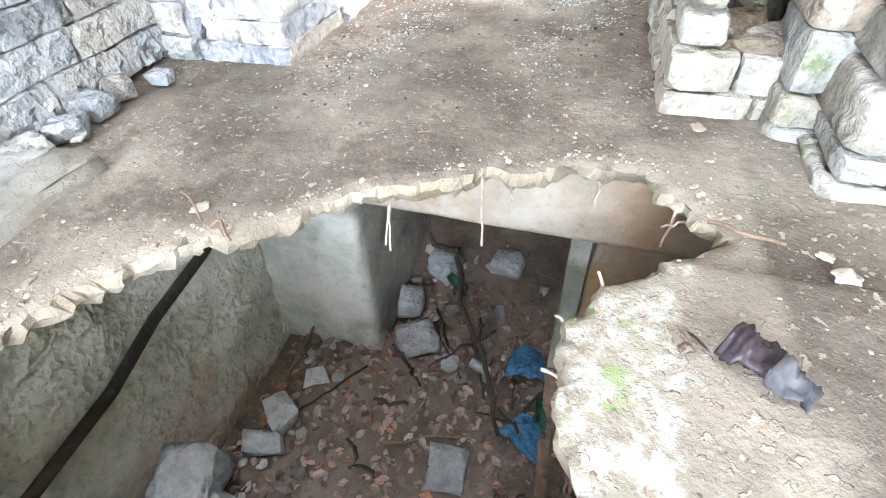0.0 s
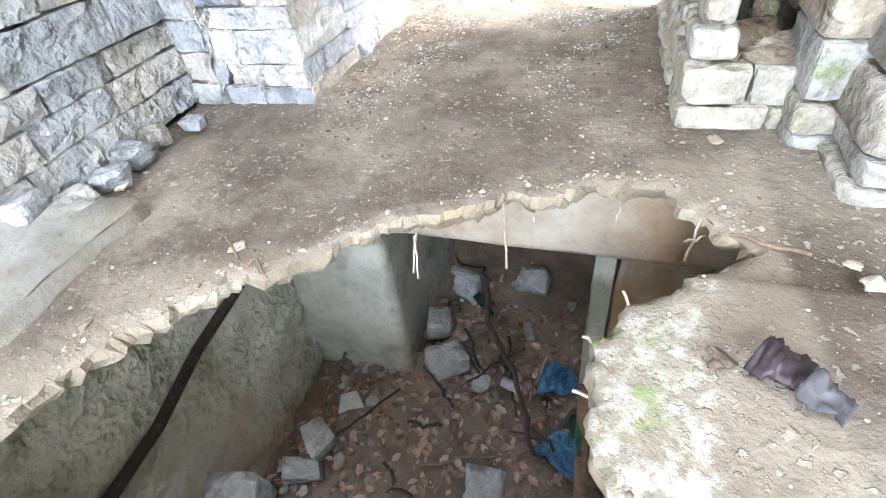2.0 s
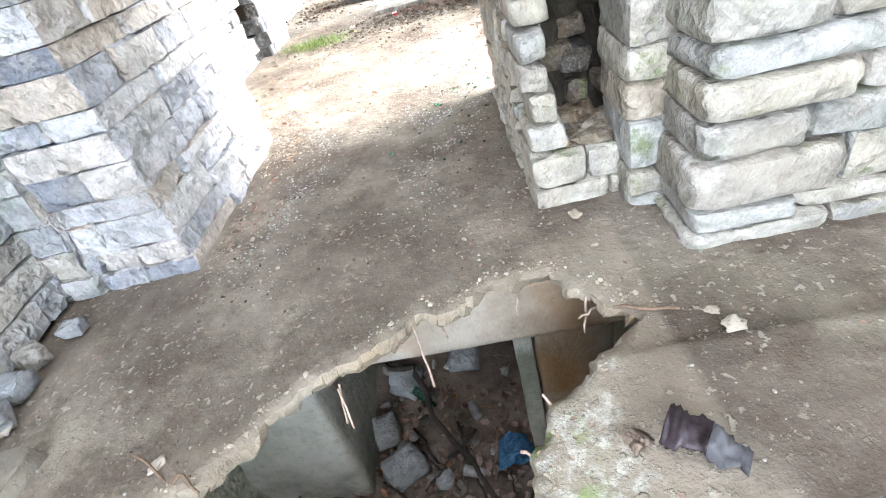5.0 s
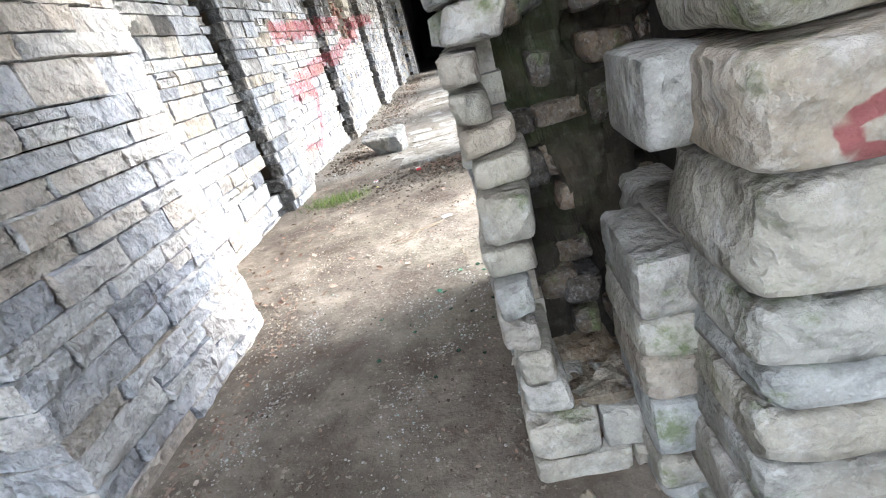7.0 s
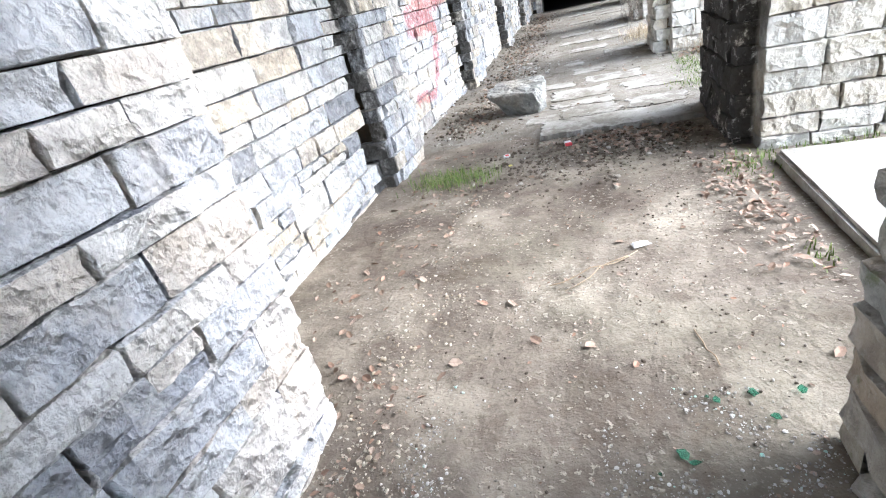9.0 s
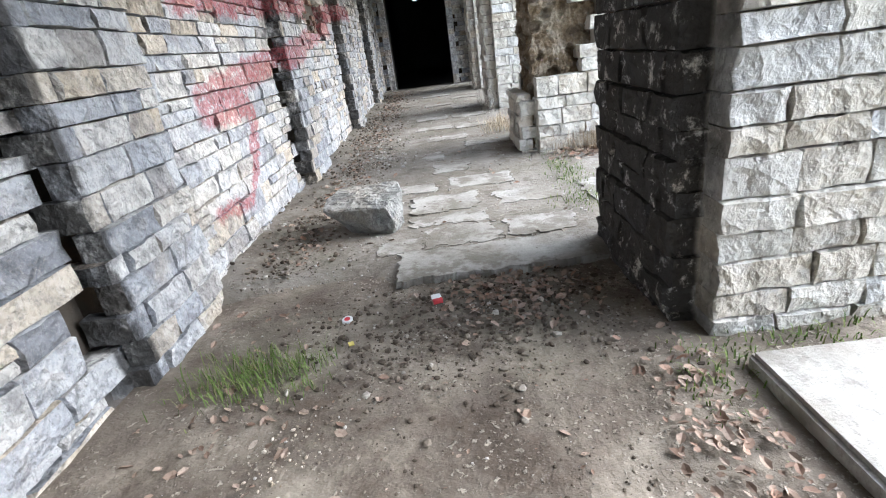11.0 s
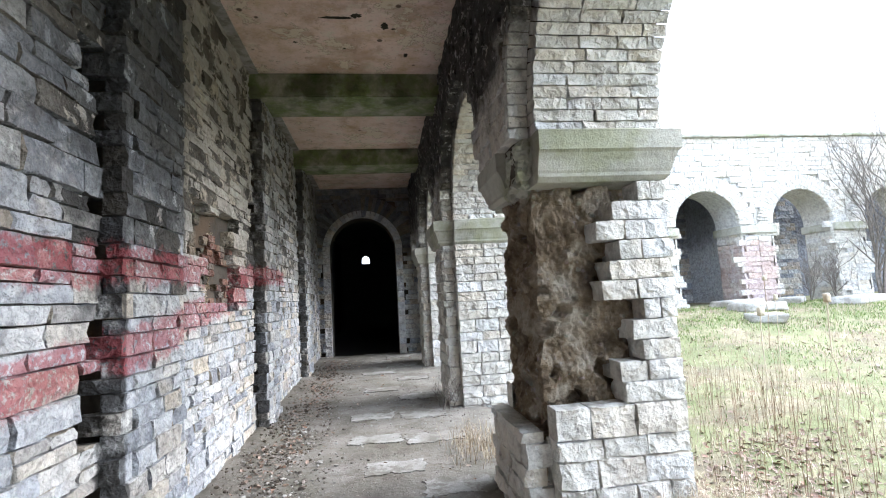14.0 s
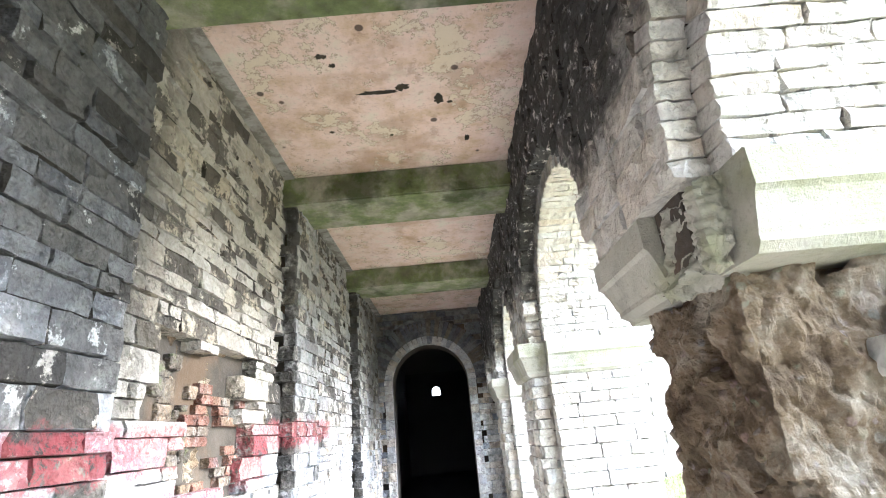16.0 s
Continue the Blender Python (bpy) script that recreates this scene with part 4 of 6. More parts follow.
PROFILE = [(2.5, 0.0), (2.535, 0.035), (2.56, 0.035), (2.58, 0.045), (2.65, 0.066), (2.7, 0.086), (2.72, 0.105), (2.745, 0.105), (2.86, 0.108), (2.87, 0.095)]
for k, p in enumerate(PIERS):
    e = p + PIER_LEN
    part("impost", loft("impost", [(X_CORE + 0.002, X_OUT + o, p - o, e + o, z) for z, o in PROFILE], MAT_CAP), PIER_OBS[k], "moulded impost block with lichen")
    part("impost", loft("impost", [(X_IN + (0.1 if k == 1 else -0.03) - o, X_CORE + 0.05, p + (0.5 if k == 1 else 0.14 - o), e - 0.14 + o, z + 0.003) for z, o in PROFILE], MAT_CAP), PIER_OBS[k], "moulded impost block with lichen")


def rubble(name, x0, x1, y0, y1, z0, z1, seed, amount=0.07, material=MAT_RUBBLE):
    """A lumpy broken mass filling a box."""
    bm = bmesh.new()
    box_bm(bm, x0, x1, y0, y1, z0, z1)
    bmesh.ops.subdivide_edges(bm, edges=bm.edges[:], cuts=66, use_grid_fill=True)
    bm.normal_update()
    for v in bm.verts:
        c = v.co
        q = Vector((c.x, c.y, c.z + seed))
        d = amount * 0.8 * fbm(c.x, c.y, c.z + seed, 4.0) + amount * 0.5 * noise.voronoi(q * 9)[0][0] - amount * 0.3 * noise.voronoi(q * 22)[0][0]
        d += amount * 0.22 * noise.noise(q * 34)
        d -= amount * 1.7 * smooth((noise.noise(q * 4.5) - 0.2) / 0.15)
        v.co = c + v.normal * d
    return from_bm(name, bm, material, False)


p = PIERS[1]
part("rubble_core", rubble("rubble_core", X_IN + 0.18, 1.6, p + 0.2, p + PIER_LEN - 0.2, 0.55, 2.49, 3, 0.09), PIER_OBS[1], "exposed rubble and mortar core of the broken pier")

part("niche_back", rubble("niche_back", -2.5, -2.17, NICHE[0] - 0.2, NICHE[1] + 0.2, NICHE[2] - 0.2, NICHE[3] + 0.2, 12, 0.11, MAT_RUBBLE), wall_left, "broken rubble behind the niche")
part("broken_impost", rubble("broken_impost", 0.78, 0.95, p + 0.1, p + 0.62, 2.5, 2.84, 14, 0.075, MAT_CAP), PIER_OBS[1], "broken end of the impost")

# roof
ceiling_bm = bmesh.new()
box_bm(ceiling_bm, -2.6, 0.9, 3.4, END_Y + 0.3, CEIL, CEIL + 0.25)
setting("ceiling", from_bm("ceiling", ceiling_bm, MAT_PLASTER), "stained pinkish plaster ceiling", "ceiling")
for a, b in ((6.1, 6.9), (9.95, 10.75), (13.4, 14.2), (17.0, 17.8)):
    setting("ceiling_beam", box_mesh("ceiling_beam", (WALL_X - 0.1, X_IN + 0.1, a, b, CEIL - 0.35, CEIL + 0.01), MAT_BEAM, 0.02), "mossy concrete ceiling beam", "beam")

setting("trim", box_mesh("trim", (WALL_X - 0.05, WALL_X + 0.14, 3.4, END_Y, CEIL - 0.02, CEIL + 0.02), MAT_PAVE), "grey mortar strip between wall and ceiling", "trim")

# doorway between the first room and the gallery
jamb_left = setting("jamb_left", box_mesh("jamb_left", (-2.6, -1.24, 2.01, 3.36, -0.1, CEIL + 0.3), MAT_MORTAR), "coursed sandstone door jamb, pale with blue-grey stones", "door jamb")
mas = Masonry(jamb_left, MAT_JAMB, near=lambda p: p.z < 2.3)
quoin = Masonry(jamb_left, MAT_JAMB, near=lambda p: p.z < 2.3, units=SQUARED)
rng = random.Random(8)
for i, (z, h) in enumerate(courses(-0.04, 3.0, 0.09, 0.2, 7)):
    # corner stones at the near and far edge, faces between them
    w, d, e = (0.5, 0.26, 0.4) if i % 2 else (0.3, 0.48, 0.22)
    w, d, e = w + rng.uniform(-0.08, 0.08), d + rng.uniform(-0.06, 0.1), e + rng.uniform(-0.05, 0.05)
    out = rng.uniform(-0.012, 0.01)
    block(quoin, -1.19 - w, -1.19 + out, 1.93 - out, 1.93 + d, z, z + h - 0.004)
    block(quoin, -1.5, -1.19 + out, 3.42 - e, 3.42, z, z + h - 0.004)
    mas.face((-2.0, 1.94, 0), (0, -1, 0), coursed(0, 0.805 - w, [(z, h)], 0.2, 0.4, 300 + i), 0.13)
    mas.face((-1.195, 1.935 + d, 0), (1, 0, 0), coursed(0, 1.48 - d - e, [(z, h)], 0.22, 0.5, 340 + i, None, 0.3), 0.13)
quoin.done()
mas.done()
wall_room = setting("wall_room", box_mesh("wall_room", (-2.6, -1.95, -4.2, 2.0, -0.1, CEIL), MAT_MORTAR), "grey sandstone side wall of the first room", "wall")
mas = Masonry(wall_room, MAT_ROOM, near=lambda p: p.z < 1.6 and p.y > -0.5)
mas.face((-1.84, 0, 0), (1, 0, 0), coursed(-4.2, 1.9, courses(0.02, 3.0, 0.1, 0.2, 9), 0.2, 0.45, 10), 0.14)
mas.face((-1.93, 1.9, 0), (0, -1, 0), coursed(0, 0.27, courses(0.0, 3.0, 0.1, 0.17, 13), 0.25, 0.3, 14), 0.12)
mas.done()

jamb_right = setting("jamb_right", box_mesh("jamb_right", (0.6, 2.6, 2.5, 3.36, -0.1, CEIL + 0.3), MAT_MORTAR), "weathered sandstone door pier with stepped corners and a broken cavity", "door pier")
part("pier_block", box_mesh("pier_block", (1.05, 2.6, 1.52, 2.55, -0.1, CEIL), MAT_MORTAR), jamb_right)
mas = Masonry(jamb_right, MAT_DOORPIER, near=lambda p: p.z < 2.0, units=BLOCKS)
mas_side = Masonry(jamb_right, MAT_DOORPIER, near=lambda p: p.z < 2.0, units=ROUND)
big_rows = [(-0.04, 0.1), (0.06, 0.09), (0.15, 0.19), (0.34, 0.13), (0.47, 0.13), (0.6, 0.1), (0.7, 0.15), (0.85, 0.24), (1.09, 0.2)] + courses(1.29, 3.0, 0.12, 0.2, 15)
rng = random.Random(16)
QUOINS = [0.5, 0.36, 0.5, 0.34, 0.46, 0.62, 0.34, 0.66, 0.6]
for i, (z, h) in enumerate(big_rows):
    x = 0.9 + rng.uniform(-0.02, 0.012)
    w = QUOINS[i] if i < len(QUOINS) else rng.uniform(0.35, 0.65)
    front = 1.41 + rng.uniform(-0.012, 0.012) - (0.025 if i == 8 else 0)
    while x < 2.55:
        block(mas, x, x + w - 0.009, front, front + 0.42, z, z + h - 0.009)
        x += w
        w = rng.uniform(0.3, 0.62)
        front = 1.43 + rng.uniform(-0.01, 0.015)
    block(mas, (0.91 if z < 0.8 else 1.08) + rng.uniform(-0.015, 0.015), 1.35, 1.8 + rng.uniform(-0.03, 0.03), 2.35, z, z + h - 0.004)
for z, h in [(-0.04, 0.1), (0.06, 0.11), (0.17, 0.2), (0.37, 0.15), (0.52, 0.13), (0.65, 0.17)]:
    block(mas, 0.78 + rng.uniform(-0.012, 0.012), 1.0, 1.73 + rng.uniform(-0.015, 0.01), 2.1, z, z + h - 0.004)
block(mas, 0.808, 0.94, 1.63, 1.93, 1.095, 1.28)
# foot courses of the thin outer skin towards the doorway
for z, h, cut in ((-0.04, 0.13, 0.76), (0.09, 0.14, 0.67)):
    block(mas, 0.43, cut - 0.004, 1.86, 2.2, z, z + h - 0.004)
    block(mas, cut, 0.8, 1.87, 2.15, z, z + h - 0.006)
stack(mas_side, 0.44, 0.8, 2.06, 3.4, [(-0.04, 0.13), (0.09, 0.14)], 0.2, 0.34, 18, "l", depth=0.16)
rng = random.Random(19)
skin = Masonry(jamb_right, MAT_DOORPIER, near=lambda p: p.z < 2.0, units=RAGGED)
for z, h in courses(0.23, 3.0, 0.07, 0.16, 19):
    a = 0.435 + rng.uniform(-0.03, 0.025)
    block(skin, a, a + rng.uniform(0.09, 0.17), 1.9 + rng.uniform(-0.025, 0.04), 2.2, z + rng.uniform(0, 0.008), z + h - rng.uniform(0.004, 0.022))
    mas_side.face((0.44, 3.4, 0), (-1, 0, 0), coursed(0, 1.22, [(z, h)], 0.12, 0.38, round(z * 100), None, 0.35), 0.14)
mas_side.face((0.98, 3.4, 0), (0, 1, 0), coursed(0, 0.54, courses(0, 3.0, 0.1, 0.2, 21), 0.2, 0.4, 22), 0.12)
skin.done()
mas.done()
mas_side.done()
# cavity stones and back carry the recess's shade in their dark colour
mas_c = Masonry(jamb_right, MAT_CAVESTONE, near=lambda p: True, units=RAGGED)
part("cavity_back", rubble("cavity_back", 0.5, 1.15, 2.3, 2.7, -0.1, 3.0, 8, 0.08, MAT_CAVITY), jamb_right, "mossy rubble inside the broken cavity, coloured dark as in shade")
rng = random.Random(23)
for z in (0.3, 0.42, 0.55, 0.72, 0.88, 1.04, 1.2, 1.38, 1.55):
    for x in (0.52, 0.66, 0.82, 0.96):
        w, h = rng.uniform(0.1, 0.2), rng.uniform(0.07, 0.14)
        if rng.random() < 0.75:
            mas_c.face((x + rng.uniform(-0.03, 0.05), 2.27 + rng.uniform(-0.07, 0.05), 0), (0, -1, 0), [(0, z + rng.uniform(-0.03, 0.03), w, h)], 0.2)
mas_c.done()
part("cavity_earth", rubble("cavity_earth", 0.5, 1.08, 1.92, 2.5, -0.05, 0.27, 9, 0.03), jamb_right, "crumbled earth and mortar in the cavity foot")

setting("wall_over_door", box_mesh("wall_over_door", (-2.6, 2.6, 1.95, 3.36, 3.0, CEIL + 0.3), MAT_MORTAR), "plain masonry over the doorway", "wall")
# unseen roof, added to dim the room; its gap lets light down to the pit
bm = bmesh.new()
for dims in ((-2.6, 2.9, -4.4, -1.0, 4.2, 4.45), (-2.6, 2.9, 0.8, 1.95, 4.2, 4.45), (-2.6, -0.65, -1.0, 0.8, 4.2, 4.45), (0.9, 2.9, -1.0, 0.8, 4.2, 4.45)):
    box_bm(bm, *dims)
setting("light_gap_roof", from_bm("light_gap_roof", bm, MAT_PLASTER), "unseen roof added over the first room, its gap shaping the light", "ceiling")

# unseen wall, added to stop light entering the room from the court
wall_side = setting("wall_court_side", box_mesh("wall_court_side", (2.6, 2.9, -4.6, 1.5, -0.1, 4.45), MAT_ARCADE), "unseen wall added beside the first room to keep side light out", "wall")

# stone sill along the first arch and step up to the slabs
setting("door_sill", box_mesh("door_sill", (0.9, 1.75, 3.3, 5.62, -0.1, 0.07), MAT_SLAB, 0.02), "worn pale stone sill under the first arch", "sill")

# pit under the floor
PIT_Z = -1.76
bm = bmesh.new()
gx, gy = lines((-1.8, 1.0, 56)), lines((-0.6, 3.2, 76))
pv = [[bm.verts.new((x, y, PIT_Z + 0.05 * fbm(x, y, 7, 2.5) + 0.35 * smooth((-1.0 - x) / 0.5) * smooth((0.9 - y) / 0.7) + 0.25 * smooth((y - 1.7) / 1.0) + 0.02 * fbm(x, y, 1, 12))) for x in gx] for y in gy]
for j in range(len(gy) - 1):
    for i in range(len(gx) - 1):
        bm.faces.new((pv[j][i], pv[j][i + 1], pv[j + 1][i + 1], pv[j + 1][i]))
setting("pit_floor", from_bm("pit_floor", bm, MAT_MUD, True), "pit floor of mud and dead leaves", "floor")


def concrete_box(name, x0, x1, y0, y1, z0, z1, seed, amount, material, lean=0.0, cuts=14):
    bm = bmesh.new()
    box_bm(bm, x0, x1, y0, y1, z0, z1)
    bmesh.ops.subdivide_edges(bm, edges=bm.edges[:], cuts=cuts, use_grid_fill=True)
    bm.normal_update()
    for v in bm.verts:
        c = v.co.copy()
        v.co = c + v.normal * amount * (fbm(c.x, c.y, c.z + seed, 3) + 0.3 * fbm(c.x, c.y, c.z + seed, 11))
        v.co.x += lean * (c.z - z0)
    return from_bm(name, bm, material, True)


setting("pit_wall_left", concrete_box("pit_wall_left", -1.95, -1.45, -0.7, 2.2, -2.0, -0.1, 1, 0.045, MAT_PITWALL, -0.04, 60), "stained rough concrete side wall of the pit", "wall")
setting("pit_buttress", concrete_box("pit_buttress", -1.6, -0.83, 1.62, 2.7, -2.0, -0.1, 2, 0.012, MAT_PIT), "square concrete buttress in the pit", "buttress")
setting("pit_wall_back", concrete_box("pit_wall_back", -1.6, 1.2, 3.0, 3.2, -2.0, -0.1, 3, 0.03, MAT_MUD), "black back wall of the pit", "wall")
setting("pit_wall_right", concrete_box("pit_wall_right", 0.72, 1.1, -0.7, 3.0, -2.0, -0.1, 4, 0.02, MAT_PIT), "concrete right wall of the pit", "wall")
setting("pit_wall_front", concrete_box("pit_wall_front", -1.9, 1.1, -0.75, -0.6, -2.0, -0.1, 5, 0.02, MAT_PIT), "concrete wall of the pit", "wall")
setting("pit_beam", concrete_box("pit_beam", -1.5, 1.0, 1.5, 1.75, -0.4, -0.09, 6, 0.012, MAT_BEAM_PIT), "rust-stained concrete beam under the floor", "beam")
setting("wall_ledge", concrete_box("wall_ledge", -1.9, -1.4, -2.0, 0.98, -0.1, 0.07, 12, 0.05, MAT_LEDGE, 0.0, 30), "rough grey concrete ledge along the wall foot", "ledge")
setting("pit_post", concrete_box("pit_post", 0.22, 0.31, 1.7, 1.85, -2.0, -0.5, 7, 0.01, MAT_PIT), "grey concrete post in the pit", "post")
setting("pit_lining", concrete_box("pit_lining", 0.33, 0.72, 1.72, 2.1, -2.0, -0.5, 8, 0.02, MAT_BEAM_PIT), "rusty brown pit lining", "wall")
# unseen soil sheet added under the floors, so that no light leaks into the pit
setting("soil_light_block", box_mesh("soil_light_block", (-2.6, 2.7, 1.75, 3.4, -0.2, -0.12), MAT_MUD), "unseen soil sheet added under the floor slab to block light", "soil")

# arcade across the court
FAR_Y = 21.2
far_wall = setting("far_arcade", box_mesh("far_arcade", (2.0, 2.4, FAR_Y + 0.1, FAR_Y + 1.2, 0, 6.5), MAT_FAR), "sunlit sandstone arcade across the court", "arcade")
mas = Masonry(far_wall, MAT_FAR)
FAR_OPEN = [(2.34 + 3.5 * i, 4.62 + 3.5 * i) for i in range(7)]
for a, b in FAR_OPEN:
    lo, hi = a - 0.61, b + 0.61
    part("bay", arched_wall("bay", "x", FAR_Y + 0.08, FAR_Y + 1.25, lo, hi, a - 0.06, b + 0.06, 3.55, 0.2, 6.5, MAT_FAR), far_wall)
    kf = arch_keep(a, b, 3.55, 0.02)
    kr = arch_keep(a, b, 3.55, 0.5)
    mas.face((0, FAR_Y, 0), (0, -1, 0), coursed(lo, hi, courses(0.5, 6.5, 0.14, 0.22, round(a * 7)), 0.3, 0.7, round(b * 7), lambda u, z, w, h: kf(u + w / 2, z + h / 2) and (z < 3.5 or kr(u + w / 2, z + h / 2))), 0.1)
    voussoirs(mas, ((a + b) / 2, FAR_Y - 0.01, 3.55), (1, 0, 0), (0, -1, 0), (b - a) / 2, (b - a) / 2 + 0.5, 44, 0.1)
    for n_, x_, u0 in (((1, 0, 0), a, FAR_Y), ((-1, 0, 0), b, FAR_Y + 1.2)):
        mas.face((x_, u0, 0), n_, coursed(0.02, 1.2, courses(0.5, 3.4, 0.14, 0.22, round(a * 3)), 0.3, 0.6, 77), 0.06)
    part("impost", box_mesh("impost", (lo - 0.67, a + 0.06, FAR_Y - 0.1, FAR_Y + 1.28, 3.24, 3.5), MAT_CAP, 0.02), far_wall)
mas.done()
part("coping", box_mesh("coping", (1.9, 27, FAR_Y - 0.12, FAR_Y + 1.35, 6.5, 6.62), MAT_CAP, 0.02), far_wall, "flat grey coping stones")
# unseen cross wall, added to keep light out of the bays left of it
setting("far_gallery_partition", box_mesh("far_gallery_partition", (12.1, 12.4, FAR_Y + 1.26, FAR_Y + 3.59, 0.0, 6.09), MAT_END), "unseen cross wall added in the far gallery to darken its left bays", "wall")
far_inner = setting("far_gallery_wall", box_mesh("far_gallery_wall", (1.9, 27, FAR_Y + 3.6, FAR_Y + 4.0, 0.0, 6.4), MAT_END), "shaded inner wall of the far gallery", "wall")
mas = Masonry(far_inner, MAT_END)
mas.face((0, FAR_Y + 3.55, 0), (0, -1, 0), coursed(4.0, 17.0, courses(0.5, 5.0, 0.14, 0.24, 71), 0.3, 0.7, 72), 0.1)
mas.done()
# added roof, ended early so that the bays beyond get light from above
setting("far_gallery_roof", box_mesh("far_gallery_roof", (1.9, 12.2, FAR_Y + 1.2, FAR_Y + 4.0, 6.1, 6.4), MAT_MORTAR), "unseen far gallery roof, cut short to light the right bays", "roof")


# ---- loose things ----
MAT_BLOCK = stone_material("block_stone", [(0.0, (0.2, 0.205, 0.2)), (1.0, (0.24, 0.245, 0.235))], moss=0.25, pale=0.05, grime=0.8)
MAT_PITSTONE = stone_material("pit_stone", [(0.0, (0.36, 0.38, 0.39)), (1.0, (0.48, 0.49, 0.49))], pale=0.2, grime=0.4, relief=0.6)
MAT_DEADLEAF = leaf_material("dead_leaf", [(0.0, (0.17, 0.11, 0.08)), (0.35, (0.26, 0.19, 0.145)), (0.75, (0.33, 0.265, 0.215)), (0.92, (0.28, 0.16, 0.11)), (1.0, (0.42, 0.37, 0.31))])
MAT_PITLEAF = leaf_material("rotting_leaf", [(0.0, (0.12, 0.085, 0.065)), (0.45, (0.27, 0.19, 0.155)), (0.85, (0.44, 0.35, 0.3)), (1.0, (0.45, 0.2, 0.1))])
MAT_GRASS = leaf_material("grass_blade", [(0.0, (0.07, 0.12, 0.025)), (0.6, (0.15, 0.22, 0.06)), (1.0, (0.24, 0.26, 0.1))])
MAT_STRAW = leaf_material("dry_straw", [(0.0, (0.27, 0.2, 0.13)), (0.6, (0.42, 0.35, 0.25)), (1.0, (0.54, 0.49, 0.38))])
MAT_WEED = leaf_material("dead_weed", [(0.0, (0.16, 0.1, 0.065)), (0.6, (0.27, 0.19, 0.12)), (1.0, (0.38, 0.3, 0.2))])
MAT_GRAVEL = leaf_material("gravel", [(0.0, (0.12, 0.1, 0.085)), (0.5, (0.26, 0.24, 0.21)), (1.0, (0.46, 0.45, 0.42))], 0.85)
MAT_CHIPS = leaf_material("pale_chips", [(0.0, (0.16, 0.145, 0.13)), (0.5, (0.32, 0.305, 0.28)), (0.92, (0.52, 0.51, 0.49)), (1.0, (0.3, 0.45, 0.38))], 0.7)
MAT_CRUMB = leaf_material("mortar_crumb", [(0.0, (0.22, 0.18, 0.13)), (0.5, (0.38, 0.33, 0.26)), (1.0, (0.54, 0.5, 0.43))], 0.9)
MAT_CLOD = leaf_material("soil_clod", [(0.0, (0.05, 0.04, 0.03)), (0.6, (0.11, 0.09, 0.07)), (0.9, (0.2, 0.175, 0.14)), (1.0, (0.4, 0.38, 0.34))], 0.95)
MAT_WOOD = plain_material("weathered_twig", (0.2, 0.14, 0.1), 0.85, 0, 0.4, 25)
MAT_WETWOOD = plain_material("wet_dark_wood", (0.05, 0.04, 0.032), 0.6, 0, 0.4, 20)
MAT_BARK = plain_material("grey_bark", (0.16, 0.14, 0.12), 0.9, 0, 0.4, 12)
MAT_RUST = plain_material("rusty_rod", (0.42, 0.33, 0.27), 0.8, 0.1, 0.4, 40)
MAT_BLUE = plain_material("blue_mesh_plastic", (0.1, 0.27, 0.47), 0.6, 0, 0.3, 60)
MAT_PAPER = plain_material("grey_white_paper", (0.7, 0.72, 0.72), 0.6, 0, 0.1, 20)
MAT_FOIL = plain_material("dark_crumpled_plastic", (0.04, 0.03, 0.036), 0.25, 0, 0.5, 12, 0.5)
MAT_SMOKE = plain_material("smoke_grey_plastic", (0.1, 0.1, 0.11), 0.22, 0, 0.5, 9, 0.5)
MAT_REDPACK = plain_material("red_card", (0.55, 0.06, 0.07), 0.5, 0, 0.1)
MAT_CAN = plain_material("silver_can", (0.55, 0.56, 0.58), 0.35, 0.8, 0.3, 30)
MAT_YELLOW = plain_material("yellow_card", (0.6, 0.52, 0.15), 0.6)
mg, ntg, bg = nodes_of("green_bottle_glass", 0.08)
bg.inputs["Base Color"].default_value = (0.12, 0.36, 0.24, 1)
bg.inputs["Transmission Weight"].default_value = 0.75
MAT_GLASS = mg


def tube(points, radii, material, name="twig", sides=6):
    verts, faces = [], []
    pts = [Vector(p) for p in points]
    for i, p in enumerate(pts):
        d = (pts[min(i + 1, len(pts) - 1)] - pts[max(i - 1, 0)]).normalized()
        a = d.orthogonal().normalized()
        b = d.cross(a)
        r = radii[i] if isinstance(radii, (list, tuple)) else radii
        verts += [p + (a * math.cos(2 * math.pi * k / sides) + b * math.sin(2 * math.pi * k / sides)) * r for k in range(sides)]
    for i in range(len(pts) - 1):
        for k in range(sides):
            a, b = i * sides + k, i * sides + (k + 1) % sides
            faces.append((a, b, b + sides, a + sides))
    n = len(verts)
    faces += [tuple(range(sides - 1, -1, -1)), tuple(range(n - sides, n))]
    return mesh_from(name, verts, faces, material, True)


def wander(start, end, bend, steps, seed):
    rng = random.Random(seed)
    a, b = Vector(start), Vector(end)
    out = []
    for i in range(steps + 1):
        t = i / steps
        w = math.sin(math.pi * t) * bend
        out.append(a.lerp(b, t) + Vector((fbm(t * 3, seed, 1), fbm(t * 3, seed, 5), fbm(t * 3, seed, 9))) * w + Vector((rng.uniform(-1, 1), rng.uniform(-1, 1), rng.uniform(-1, 1))) * bend * 0.06)
    return out


